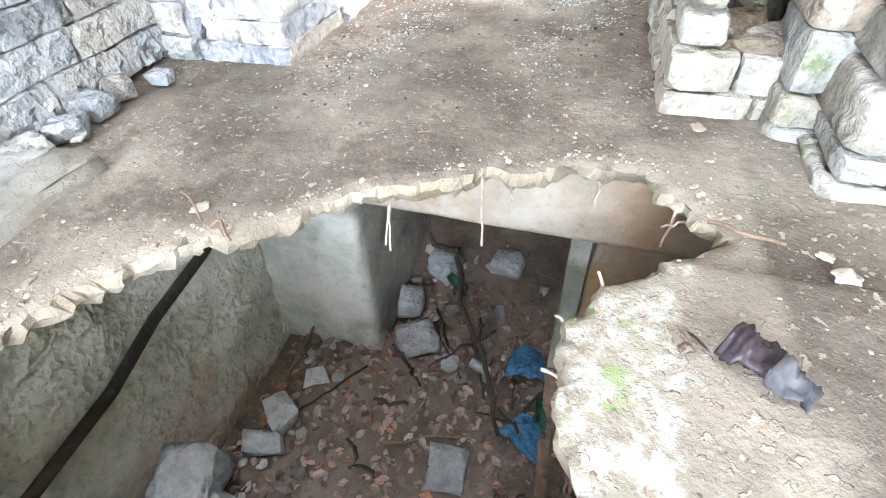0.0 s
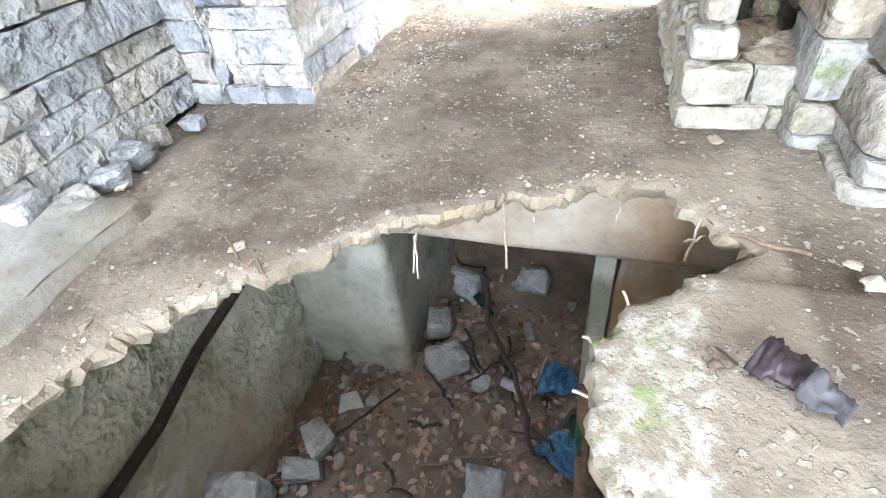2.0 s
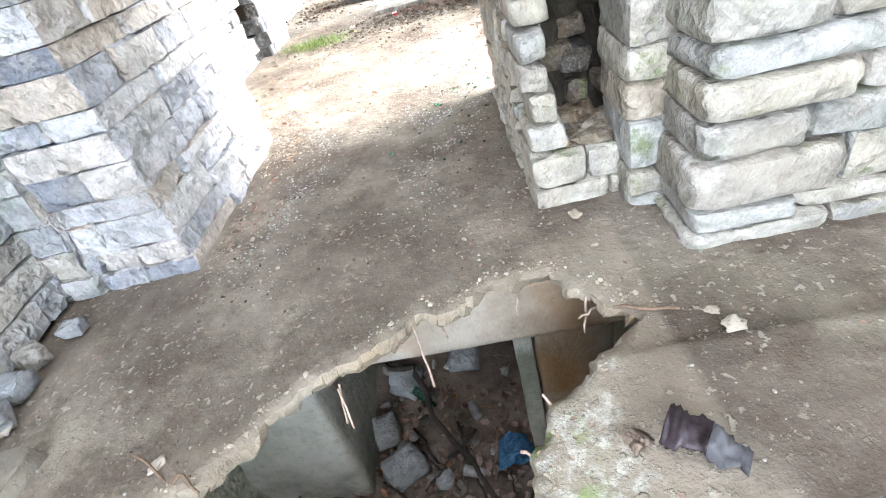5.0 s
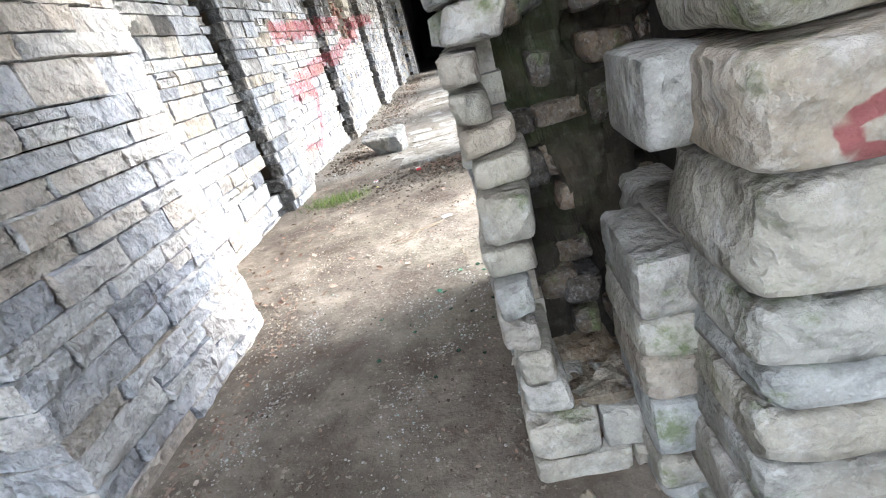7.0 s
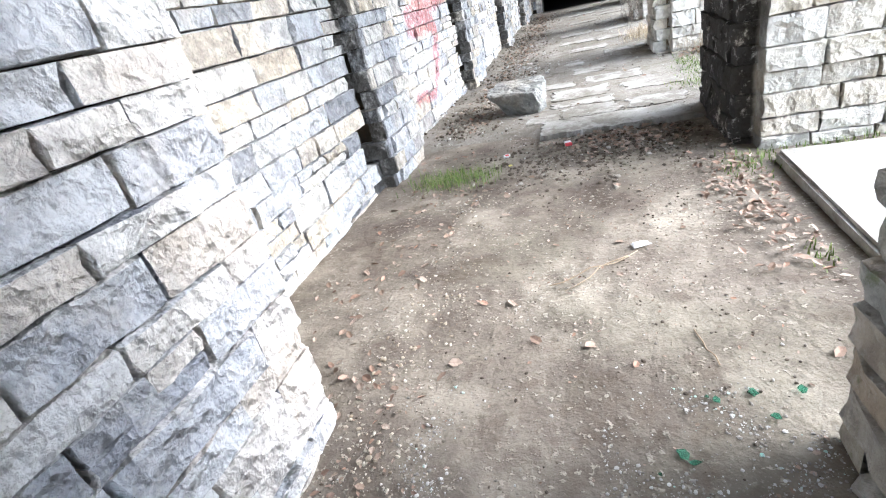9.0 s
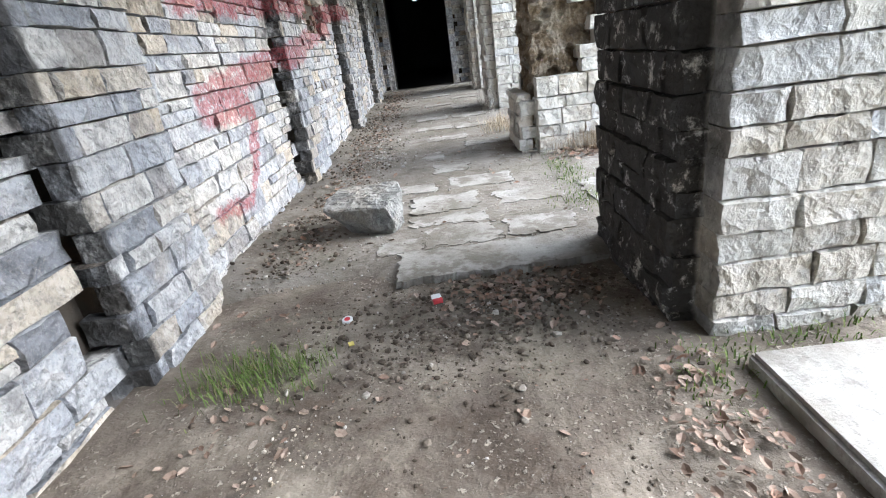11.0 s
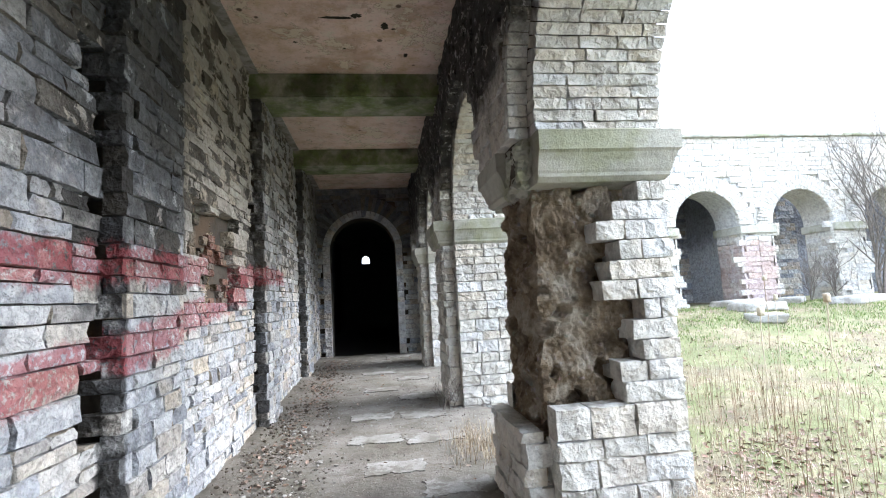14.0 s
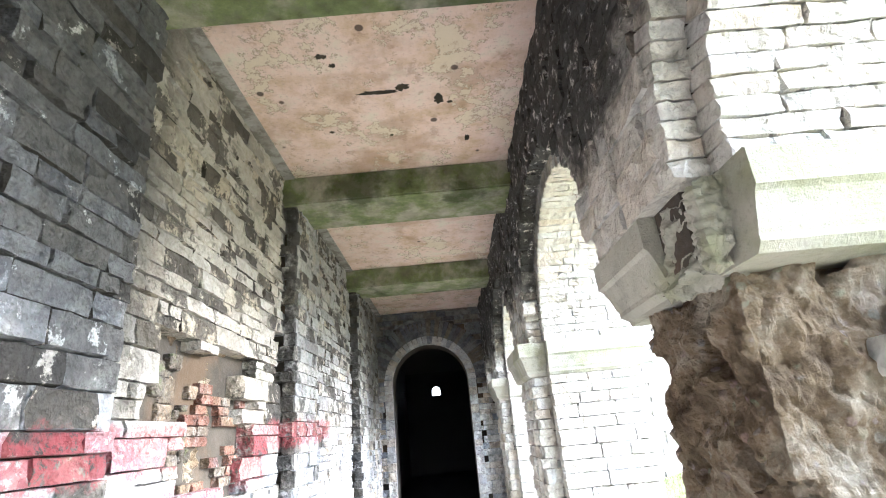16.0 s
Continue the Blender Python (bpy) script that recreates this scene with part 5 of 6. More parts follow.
def boulder(name, dims, seed, material, rough=0.12, cuts=4, facets=True):
    """A broken stone: a bevelled block knocked out of true."""
    rng = random.Random(seed)
    bm = bmesh.new()
    box_bm(bm, -dims[0] / 2, dims[0] / 2, -dims[1] / 2, dims[1] / 2, 0, dims[2])
    for v in bm.verts:
        v.co += Vector((rng.uniform(-1, 1) * dims[0], rng.uniform(-1, 1) * dims[1], rng.uniform(-0.6, 0.6) * dims[2] * (v.co.z > 0.01))) * rough
    bmesh.ops.bevel(bm, geom=bm.edges[:], offset=min(dims) * 0.05, segments=2, affect="EDGES")
    bmesh.ops.subdivide_edges(bm, edges=[e for e in bm.edges if e.calc_length() > min(dims) * 0.3], cuts=cuts, use_grid_fill=True)
    bm.normal_update()
    for v in bm.verts:
        c = v.co
        if c.z > 0.005:
            v.co = c + v.normal * min(dims) * 0.09 * fbm(c.x / dims[0], c.y / dims[1], c.z / dims[2] + seed, 2.4)
    return from_bm(name, bm, material, True)


def lump(name, dims, seed, material):
    """A crumbled lump: a flattened ball eaten by noise, flat underneath."""
    bm = bmesh.new()
    bmesh.ops.create_icosphere(bm, subdivisions=3, radius=0.5)
    for v in bm.verts:
        c = v.co.copy()
        k = 1 + 0.7 * fbm(c.x, c.y, c.z + seed, 2.4) + 0.25 * fbm(c.x, c.y, c.z + seed, 7)
        v.co = Vector((c.x * k * dims[0], c.y * k * dims[1], max(-0.1, c.z * k) * dims[2]))
    return from_bm(name, bm, material, True)


def thing(name, data, m, label, category, group=""):
    ob = tagged(new(name, data), label, category, group)
    ob.matrix_basis = m
    return ob


def up(x, y, z, turn=0, tip=0, roll=0):
    return pose(x, y, z, tip, roll, turn)


# fallen block on the gallery floor
def hewn(name, points, seed, material):
    """A broken block: the hull of a few corners, edges knocked off, faces uneven."""
    bm = bmesh.new()
    for p in points:
        bm.verts.new(p)
    bmesh.ops.convex_hull(bm, input=bm.verts[:])
    bmesh.ops.dissolve_limit(bm, angle_limit=radians(12), verts=bm.verts[:], edges=bm.edges[:])
    bmesh.ops.bevel(bm, geom=bm.edges[:], offset=0.012, segments=1, affect="EDGES")
    bmesh.ops.triangulate(bm, faces=bm.faces[:])
    bmesh.ops.subdivide_edges(bm, edges=[e for e in bm.edges if e.calc_length() > 0.05], cuts=4, use_grid_fill=True)
    bm.normal_update()
    for v in bm.verts:
        if v.co.z > 0.006:
            v.co += v.normal * (0.02 * fbm(v.co.x, v.co.y, v.co.z + seed, 4) + 0.006 * fbm(v.co.x, v.co.y, v.co.z + seed, 18))
    me = from_bm(name, bm, material, True)
    me.set_sharp_from_angle(angle=radians(34))
    return me


FALLEN = [(-0.3, -0.2, 0.25), (0.16, -0.27, 0.24), (0.3, -0.05, 0.28), (0.27, 0.24, 0.3), (-0.2, 0.26, 0.3), (-0.31, 0.05, 0.28), (0.22, -0.25, 0.07),
          (-0.13, -0.08, 0), (0.19, -0.22, 0), (0.27, 0, 0), (0.22, 0.22, 0), (-0.2, 0.2, 0)]
thing("stone_block", hewn("stone_block", [tuple(1.08 * c for c in p) for p in FALLEN], 4, MAT_BLOCK), up(-0.97, 7.92, 0.02, 4), "rough squared grey sandstone block lying on the gallery floor", "stone block")

# worn pale slabs let into the gallery floor
SLABS = [(-0.02, 6.99, 1.28, 0.46), (-0.66, 7.35, 0.3, 0.26), (-0.2, 7.45, 0.56, 0.4), (0.42, 7.5, 0.5, 0.36), (-0.28, 7.86, 0.62, 0.28), (-0.31, 8.32, 0.62, 0.5),
         (0.45, 8.28, 0.58, 0.4), (-0.58, 8.92, 0.36, 0.32), (0.07, 8.98, 0.64, 0.42), (-0.2, 9.7, 0.42, 0.42), (-0.42, 10.4, 0.24, 0.5), (0.35, 11.0, 0.6, 0.4), (-0.2, 11.6, 0.6, 0.34),
         (0.3, 12.5, 0.7, 0.4), (-0.4, 12.6, 0.6, 0.34), (0.25, 13.6, 0.6, 0.42), (-0.45, 13.7, 0.6, 0.4), (0.3, 14.8, 0.64, 0.44), (-0.3, 15.6, 0.6, 0.4), (0.3, 16.5, 0.6, 0.4), (-0.35, 17.4, 0.7, 0.4),
         (0.2, 18.4, 0.7, 0.44), (-0.4, 19.2, 0.7, 0.44), (0.15, 20.0, 0.6, 0.4), (1.3, 8.1, 0.7, 0.75)]


def slab(cx, cy, w, d, seed, z):
    bm = bmesh.new()
    hw, hd = w / 2, d / 2
    edge = ragged([(-hw, -hd), (hw, -hd), (hw, hd), (-hw, hd)], 0.02, 0.05 if seed else 0.03, seed * 1.7 + 0.3)
    top = [bm.verts.new((x, y, 0.012 + 0.004 * fbm(x, y, seed, 6))) for x, y in edge]
    foot = [bm.verts.new((x * 1.02, y * 1.02, -0.06)) for x, y in edge]
    bm.faces.new(top)
    for i in range(len(edge)):
        j = (i + 1) % len(edge)
        bm.faces.new((foot[i], foot[j], top[j], top[i]))
    return from_bm("paving_slab", bm, MAT_PAVE)


for i, (x, y, w, d) in enumerate(SLABS):
    z = floor_z(y) + (0.016 if i < 1 else 0.012)
    thing("paving_slab", slab(x, y, w, d, i, z), up(x, y, z, random.Random(i).uniform(-2, 2)), "worn pale stone slab half buried in the dirt floor", "paving slab", "gallery paving")


# scattered stuff
def leaf_sheet(name, spots, size, material, label, category, seed, curl=0.35):
    rng = random.Random(seed)
    verts, faces = [], []
    for x, y, z in spots:
        s = size * rng.uniform(0.5, 1.25)
        q = Euler((rng.uniform(-0.5, 0.5), rng.uniform(-0.5, 0.5), rng.uniform(0, 6.28))).to_matrix()
        n = len(verts)
        shape = [(-0.5, 0, 0), (-0.15, -0.3, curl * rng.uniform(0, 0.5)), (0.3, -0.22, curl * rng.uniform(0, 0.5)), (0.55, 0, curl * 0.2), (0.25, 0.28, curl * rng.uniform(0, 0.6)), (-0.2, 0.26, curl * rng.uniform(0, 0.6)), (0.05, 0, -0.02)]
        verts += [q @ Vector(p) * s + Vector((x, y, z + s * 0.1)) for p in shape]
        for i in range(6):
            faces.append((n + i, n + (i + 1) % 6, n + 6))
    return tagged(new(name, mesh_from(name, verts, faces, material)), label, category, kind="stuff")


def pebbles(name, spots, low, high, material, label, seed):
    rng = random.Random(seed)
    g = (1 + 5 ** 0.5) / 2
    ico = [Vector(v).normalized() for v in ((-1, g, 0), (1, g, 0), (-1, -g, 0), (1, -g, 0), (0, -1, g), (0, 1, g), (0, -1, -g), (0, 1, -g), (g, 0, -1), (g, 0, 1), (-g, 0, -1), (-g, 0, 1))]
    tri = [(0, 11, 5), (0, 5, 1), (0, 1, 7), (0, 7, 10), (0, 10, 11), (1, 5, 9), (5, 11, 4), (11, 10, 2), (10, 7, 6), (7, 1, 8), (3, 9, 4), (3, 4, 2), (3, 2, 6), (3, 6, 8), (3, 8, 9), (4, 9, 5), (2, 4, 11), (6, 2, 10), (8, 6, 7), (9, 8, 1)]
    verts, faces = [], []
    for x, y, z in spots:
        s = low * (high / low) ** (rng.random() ** 2.2)
        q = Euler((rng.uniform(0, 6), rng.uniform(0, 6), rng.uniform(0, 6))).to_matrix()
        n = len(verts)
        sq = (rng.uniform(0.6, 1.2), rng.uniform(0.6, 1.2), rng.uniform(0.4, 0.8))
        verts += [q @ (v * rng.uniform(0.7, 1.1)) for v in ico]
        for k in range(n, n + 12):
            v = verts[k]
            verts[k] = Vector((v.x * sq[0] * s + x, v.y * sq[1] * s + y, v.z * sq[2] * s + z + s * 0.2))
        faces += [tuple(n + i for i in t) for t in tri]
    return tagged(new(name, mesh_from(name, verts, faces, material)), label, "gravel", kind="stuff")


def blades(name, spots, low, high, width, material, label, category, seed, droop=0.5):
    rng = random.Random(seed)
    verts, faces = [], []
    for x, y, z in spots:
        h, a, lean = rng.uniform(low, high), rng.uniform(0, 6.28), rng.uniform(0.1, 1.0) * droop
        d, s = Vector((math.cos(a), math.sin(a), 0)), Vector((-math.sin(a), math.cos(a), 0)) * width
        n = len(verts)
        b = Vector((x, y, z - 0.01))
        m, t = b + d * h * lean * 0.35 + Vector((0, 0, h * 0.6)), b + d * h * lean + Vector((0, 0, h * (1 - 0.35 * lean)))
        verts += [b - s, b + s, m + s * 0.7, m - s * 0.7, t]
        faces += [(n, n + 1, n + 2, n + 3), (n + 3, n + 2, n + 4)]
    return tagged(new(name, mesh_from(name, verts, faces, material)), label, category, kind="stuff")


def spots(seed, n, x0, x1, y0, y1, height, dense=None):
    rng = random.Random(seed)
    out = []
    while len(out) < n:
        x, y = rng.uniform(x0, x1), rng.uniform(y0, y1)
        if dense and rng.random() > dense(x, y):
            continue
        out.append((x, y, height(x, y)))
    return out


def cluster(cx, cy, rx, ry):
    return lambda x, y: math.exp(-((x - cx) / rx) ** 2 - ((y - cy) / ry) ** 2)


def off_hole(x, y):
    return 0.0 if inside(x, y, HOLE_EDGE) or nearest(x, y, HOLE_EDGE)[2] < 0.02 else 1.0


pebbles("floor_grit", spots(1, 1500, -1.75, 1.6, -0.6, 1.9, earth_height, lambda x, y: off_hole(x, y) * (0.35 + 0.65 * (fbm(x, y, 3, 1.5) > 0))), 0.002, 0.009, MAT_GRAVEL, "loose grit and mortar crumbs on the earth floor", 1)
rng = random.Random(77)
crumbs = []
for k in range(2400):
    ex, ey = HOLE_EDGE[rng.randrange(len(HOLE_EDGE))]
    out = 1 + abs(rng.gauss(0, 0.05)) + 0.004
    px, py = -0.3 + (ex + 0.3) * out, 0.7 + (ey - 0.7) * out
    if off_hole(px, py) and fbm(px, py, 2, 3) > -0.15:
        crumbs.append((px, py, earth_height(px, py)))
pebbles("rim_crumbs", crumbs, 0.0025, 0.014, MAT_CRUMB, "crumbled mortar along the broken slab edge", 12)
pebbles("doorway_gravel", spots(2, 4200, -1.1, 0.45, 1.6, 3.6, earth_height, lambda x, y: 0.012 + (0.06 + 0.94 * (fbm(x, y, 4, 4) > 0.03)) * (0.8 * math.exp(-((x + 0.85 - 0.1 * (y - 2)) / 0.12) ** 2) + 1.3 * math.exp(-((x - 0.02 - 0.14 * (y - 2.6)) / 0.16) ** 2 - ((y - 2.9) / 0.7) ** 2) + 0.8 * math.exp(-((y - 3.35) / 0.15) ** 2) * (x > -0.2))), 0.0018, 0.0085, MAT_CHIPS, "pale gravel strewn through the doorway", 2)
pebbles("soil_clods", spots(31, 2600, -1.5, 0.75, 5.2, 6.8, earth_height, lambda x, y: cluster(0.15, 6.35, 0.5, 0.4)(x, y) + 0.7 * cluster(-0.5, 6.2, 0.6, 0.5)(x, y)), 0.004, 0.026, MAT_CLOD, "dark wet soil clods before the slab step", 31)
pebbles("wall_foot_clods", spots(32, 4200, -1.95, -0.7, 7.0, 19, lambda x, y: floor_z(y) + 0.02 + 0.04 * smooth((-1.35 - x) / 0.5), lambda x, y: math.exp(-((x + 1.5) / 0.35) ** 2) * (0.3 + 0.7 * (fbm(x, y, 3, 1.4) > 0))), 0.005, 0.03, MAT_CLOD, "dark soil and rubble crumbs banked along the gallery wall", 32)
pebbles("path_grit", spots(3, 900, -1.6, 0.7, 3.5, 6.7, earth_height), 0.002, 0.009, MAT_GRAVEL, "fine grit on the earth path", 3)
pebbles("gallery_grit", spots(4, 6500, -1.9, 1.3, 6.8, 20.5, lambda x, y: floor_z(y) + 0.015 + 0.03 * smooth((-1.35 - x) / 0.5), lambda x, y: 0.2 + math.exp(-((x + 1.3) / 0.35) ** 2)), 0.004, 0.022, MAT_GRAVEL, "grit and plaster crumbs on the gallery floor", 4)
leaf_sheet("path_leaves", spots(5, 240, -1.75, 0.7, 3.4, 6.7, earth_height, lambda x, y: 0.07 + math.exp(-((x + 1.45) / 0.3) ** 2) + cluster(-1.3, 5.5, 0.4, 0.3)(x, y)), 0.05, MAT_DEADLEAF, "dead brown leaves on the earth path", "leaves", 5)
leaf_sheet("jamb_leaves", spots(45, 170, -1.15, -0.55, 2.0, 3.7, earth_height, lambda x, y: math.exp(-((x + 1.02) / 0.14) ** 2) * (0.25 + 0.75 * (fbm(x, y, 9, 3) > 0))), 0.032, MAT_DEADLEAF, "dead leaf scraps along the foot of the door jamb", "leaves", 45)
pebbles("jamb_grit", spots(46, 900, -1.16, -0.4, 1.7, 5.6, earth_height, lambda x, y: math.exp(-((x + 1.05) / 0.2) ** 2) * (0.2 + 0.8 * (fbm(x, y, 2, 2.5) > 0))), 0.003, 0.014, MAT_CRUMB, "stone crumbs along the foot of the door jamb", 46)
pebbles("path_clods", spots(51, 1500, -1.15, 0.5, 1.5, 5.8, earth_height, lambda x, y: 0.25 + 0.75 * (fbm(x, y, 6, 2) > 0.05)), 0.0025, 0.011, MAT_CLOD, "small dark soil crumbs on the earth path", 51)
leaf_sheet("path_scraps", spots(52, 420, -1.15, 0.5, 1.5, 5.8, earth_height, lambda x, y: 0.2 + 0.8 * (fbm(x, y, 1, 2.3) > 0.05)), 0.02, MAT_DEADLEAF, "tiny leaf scraps trodden into the earth path", "leaves", 52)
leaf_sheet("room_scraps", spots(53, 260, -1.6, 1.2, -0.4, 1.8, earth_height, lambda x, y: off_hole(x, y) * (0.2 + 0.8 * (fbm(x, y, 2, 2.3) > 0))), 0.018, MAT_DEADLEAF, "tiny leaf scraps on the earth floor round the hole", "leaves", 53)
leaf_sheet("sill_leaves", spots(6, 260, 0.4, 0.8, 4.0, 6.0, lambda x, y: 0.02, cluster(0.66, 5.1, 0.17, 0.6)), 0.047, MAT_DEADLEAF, "dead leaves drifted along the stone sill", "leaves", 6)
leaf_sheet("step_leaves", spots(7, 330, -0.6, 0.65, 5.8, 6.8, lambda x, y: 0.01, cluster(0.05, 6.5, 0.35, 0.25)), 0.05, MAT_DEADLEAF, "dead leaves caught before the slab step", "leaves", 7)
leaf_sheet("gallery_leaves", spots(8, 900, -1.8, 0.7, 7.2, 20, lambda x, y: floor_z(y) + 0.03 * smooth((-1.2 - x) / 0.5) + 0.01, lambda x, y: 0.05 + math.exp(-((x + 1.45) / 0.25) ** 2)), 0.06, MAT_DEADLEAF, "dead leaves and debris along the gallery wall", "leaves", 8)
pebbles("floor_rubble", spots(49, 420, -1.6, 0.2, 9.6, 14.0, lambda x, y: floor_z(y) + 0.02, lambda x, y: cluster(-0.95, 10.5, 0.22, 0.25)(x, y) + cluster(-1.3, 13.0, 0.25, 0.6)(x, y) + 0.7 * cluster(-1.25, 11.3, 0.3, 0.7)(x, y)), 0.008, 0.045, MAT_GRAVEL, "broken stone and mortar bits on the gallery floor", 49)
leaf_sheet("pier_leaves", spots(9, 340, 0.9, 2.2, 9.0, 9.85, lambda x, y: 0.05, cluster(1.6, 9.6, 0.45, 0.22)), 0.07, MAT_DEADLEAF, "red-brown leaves heaped at the broken pier", "leaves", 9)
blades("pilaster_grass", spots(10, 800, -1.75, -0.9, 5.1, 6.2, earth_height, cluster(-1.3, 5.95, 0.3, 0.16)), 0.03, 0.12, 0.0025, MAT_GRASS, "green grass tuft at the first pilaster", "grass", 10, 0.9)
blades("step_grass", spots(11, 160, 0.5, 0.85, 4.2, 5.9, earth_height, lambda x, y: cluster(0.7, 5.55, 0.1, 0.2)(x, y) + cluster(0.74, 4.4, 0.05, 0.1)(x, y)), 0.02, 0.07, 0.004, MAT_GRASS, "small green weeds at the sill", "grass", 11, 0.9)
blades("pier_foot_grass", spots(41, 260, 0.75, 1.9, 5.1, 5.86, earth_height, lambda x, y: cluster(1.25, 5.75, 0.4, 0.12)(x, y) + cluster(0.9, 5.6, 0.12, 0.15)(x, y)), 0.02, 0.08, 0.004, MAT_GRASS, "green weeds at the foot of the first pier", "grass", 41, 1.0)
blades("arch_grass", spots(12, 1500, 0.55, 2.6, 7.4, 10.6, lambda x, y: 0.03 + (court_z(x, y) - 0.03) * smooth((x - 1.0) / 0.8), lambda x, y: cluster(0.95, 8.7, 0.14, 0.7)(x, y) + cluster(1.15, 7.9, 0.5, 0.15)(x, y) + cluster(0.8, 11.0, 0.2, 0.3)(x, y)), 0.02, 0.07, 0.003, MAT_GRASS, "green grass growing between the slabs", "grass", 12, 0.9)
blades("back_grass", spots(22, 900, 0.3, 2.0, 11.2, 13.6, lambda x, y: 0.05, lambda x, y: cluster(0.8, 12.0, 0.35, 0.5)(x, y)), 0.05, 0.22, 0.003, MAT_STRAW, "dry grass under the second arch", "grass", 22, 0.8)
blades("pier_straw", spots(13, 1500, 0.9, 3.0, 9.0, 10.0, lambda x, y: 0.03, lambda x, y: cluster(1.95, 9.65, 0.3, 0.2)(x, y) + 0.5 * cluster(1.5, 9.7, 0.4, 0.15)(x, y)), 0.12, 0.45, 0.002, MAT_STRAW, "bleached straw at the foot of the broken pier", "grass", 13, 1.0)
blades("court_straw", spots(14, 13000, 1.9, 13, 7.5, 21, court_z, lambda x, y: (0.3 + 0.7 * (fbm(x, y, 8, 0.5) > 0)) * (1 - 0.7 * smooth((y - 12.5) / 4))), 0.04, 0.2, 0.004, MAT_STRAW, "dead straw over the court", "grass", 14, 1.0)
blades("court_weeds", spots(47, 420, 2.2, 6.5, 9.2, 13.5, court_z, lambda x, y: (0.15 + 0.85 * (fbm(x, y, 4, 0.9) > 0.1)) * (1 - 0.6 * smooth((y - 11) / 2.5))), 0.35, 0.95, 0.003, MAT_WEED, "thin brown dead weed stems in the court", "weeds", 47, 0.35)
leaf_sheet("court_drift", spots(48, 1500, 1.9, 5.0, 8.8, 12.2, court_z, lambda x, y: cluster(2.6, 10.0, 0.7, 0.9)(x, y) + 0.5 * cluster(3.8, 11.2, 0.7, 0.5)(x, y)), 0.06, MAT_DEADLEAF, "red-brown leaves drifted over the court straw", "leaves", 48)
blades("court_grass", spots(15, 27000, 1.9, 15, 7.0, 21, court_z, lambda x, y: (0.12 + 0.88 * (fbm(x, y, 8, 0.5) < 0.05)) * (0.14 + 0.86 * smooth((y - 12) / 5))), 0.03, 0.1, 0.005, MAT_GRASS, "thin green grass over the court", "grass", 15, 0.9)
leaf_sheet("court_leaves", spots(16, 1500, 1.9, 10, 8.0, 20, court_z), 0.07, MAT_DEADLEAF, "fallen leaves over the court", "leaves", 16)
leaf_sheet("pit_leaves", spots(17, 1900, -1.4, 0.6, -0.3, 2.2, lambda x, y: PIT_Z + 0.03 + 0.05 * fbm(x, y, 7, 2.5) + 0.35 * smooth((-1.0 - x) / 0.5) * smooth((0.9 - y) / 0.7) + 0.25 * smooth((y - 1.7) / 1.0)), 0.062, MAT_PITLEAF, "rotting leaves covering the pit floor", "leaves", 17)
pebbles("pit_rubble", spots(18, 300, -1.4, 0.5, -0.2, 2.6, lambda x, y: PIT_Z + 0.03 + 0.35 * smooth((-1.0 - x) / 0.5) * smooth((0.9 - y) / 0.7) + 0.25 * smooth((y - 1.7) / 1.0), lambda x, y: 0.08 + math.exp(-((x + 1.15) / 0.25) ** 2) + cluster(-0.5, 2.0, 0.3, 0.4)(x, y)), 0.015, 0.07, MAT_GRAVEL, "broken stones on the pit floor", 18)

# lying glass, litter on the path
rng = random.Random(77)
for k in range(26):
    s = rng.uniform(0.008, 0.026)
    x, y = rng.gauss(0.1, 0.25), rng.uniform(2.3, 3.6)
    if k < 5:
        x, y = rng.uniform(0.25, 0.42), rng.uniform(3.45, 3.7)
    pts = [(math.cos(a) * s * rng.uniform(0.4, 1), math.sin(a) * s * rng.uniform(0.4, 1)) for a in (0.2, 1.6, 2.8, 4.2, 5.4)]
    bm = bmesh.new()
    lo = [bm.verts.new((px, py, 0)) for px, py in pts]
    hi = [bm.verts.new((px, py, 0.003 + 0.15 * px)) for px, py in pts]
    bm.faces.new(lo[::-1]), bm.faces.new(hi)
    for i in range(5):
        bm.faces.new((lo[i], lo[(i + 1) % 5], hi[(i + 1) % 5], hi[i]))
    thing("glass_shard", from_bm("glass_shard", bm, MAT_GLASS), up(x, y, 0.014, rng.uniform(0, 360), 4), "green bottle glass shard lying on gravel", "glass shard", "broken bottle glass")

pack = thing("cigarette_pack", box_mesh("cigarette_pack", (-0.028, 0.028, -0.044, 0.044, 0, 0.022), MAT_PAPER, 0.002), up(-0.4, 6.5, 0.008, 12), "crushed white and red cigarette packet on dirt", "cigarette packet")
part("lid", box_mesh("lid", (-0.0285, 0.0285, -0.0445, -0.012, -0.0005, 0.0225), MAT_REDPACK, 0.002), pack, "red packet lid")
bm = bmesh.new()
bmesh.ops.create_cone(bm, cap_ends=True, segments=20, radius1=0.034, radius2=0.03, depth=0.012)
bmesh.ops.translate(bm, vec=(0, 0, 0.006), verts=bm.verts)
lid = thing("jar_lid", from_bm("jar_lid", bm, MAT_PAPER), up(-0.92, 6.39, 0.008, 0, 8), "dirty white round lid lying on earth", "lid")
bm = bmesh.new()
bmesh.ops.create_circle(bm, cap_ends=True, segments=14, radius=0.018)
part("mark", from_bm("mark", bm, MAT_REDPACK), lid, "red print on the lid").location = (0, 0, 0.0135)
thing("card_scrap", box_mesh("card_scrap", (-0.014, 0.014, -0.02, 0.02, 0, 0.003), MAT_YELLOW), up(-0.86, 6.14, 0.006, 20), "small yellow scrap of card on earth", "litter")
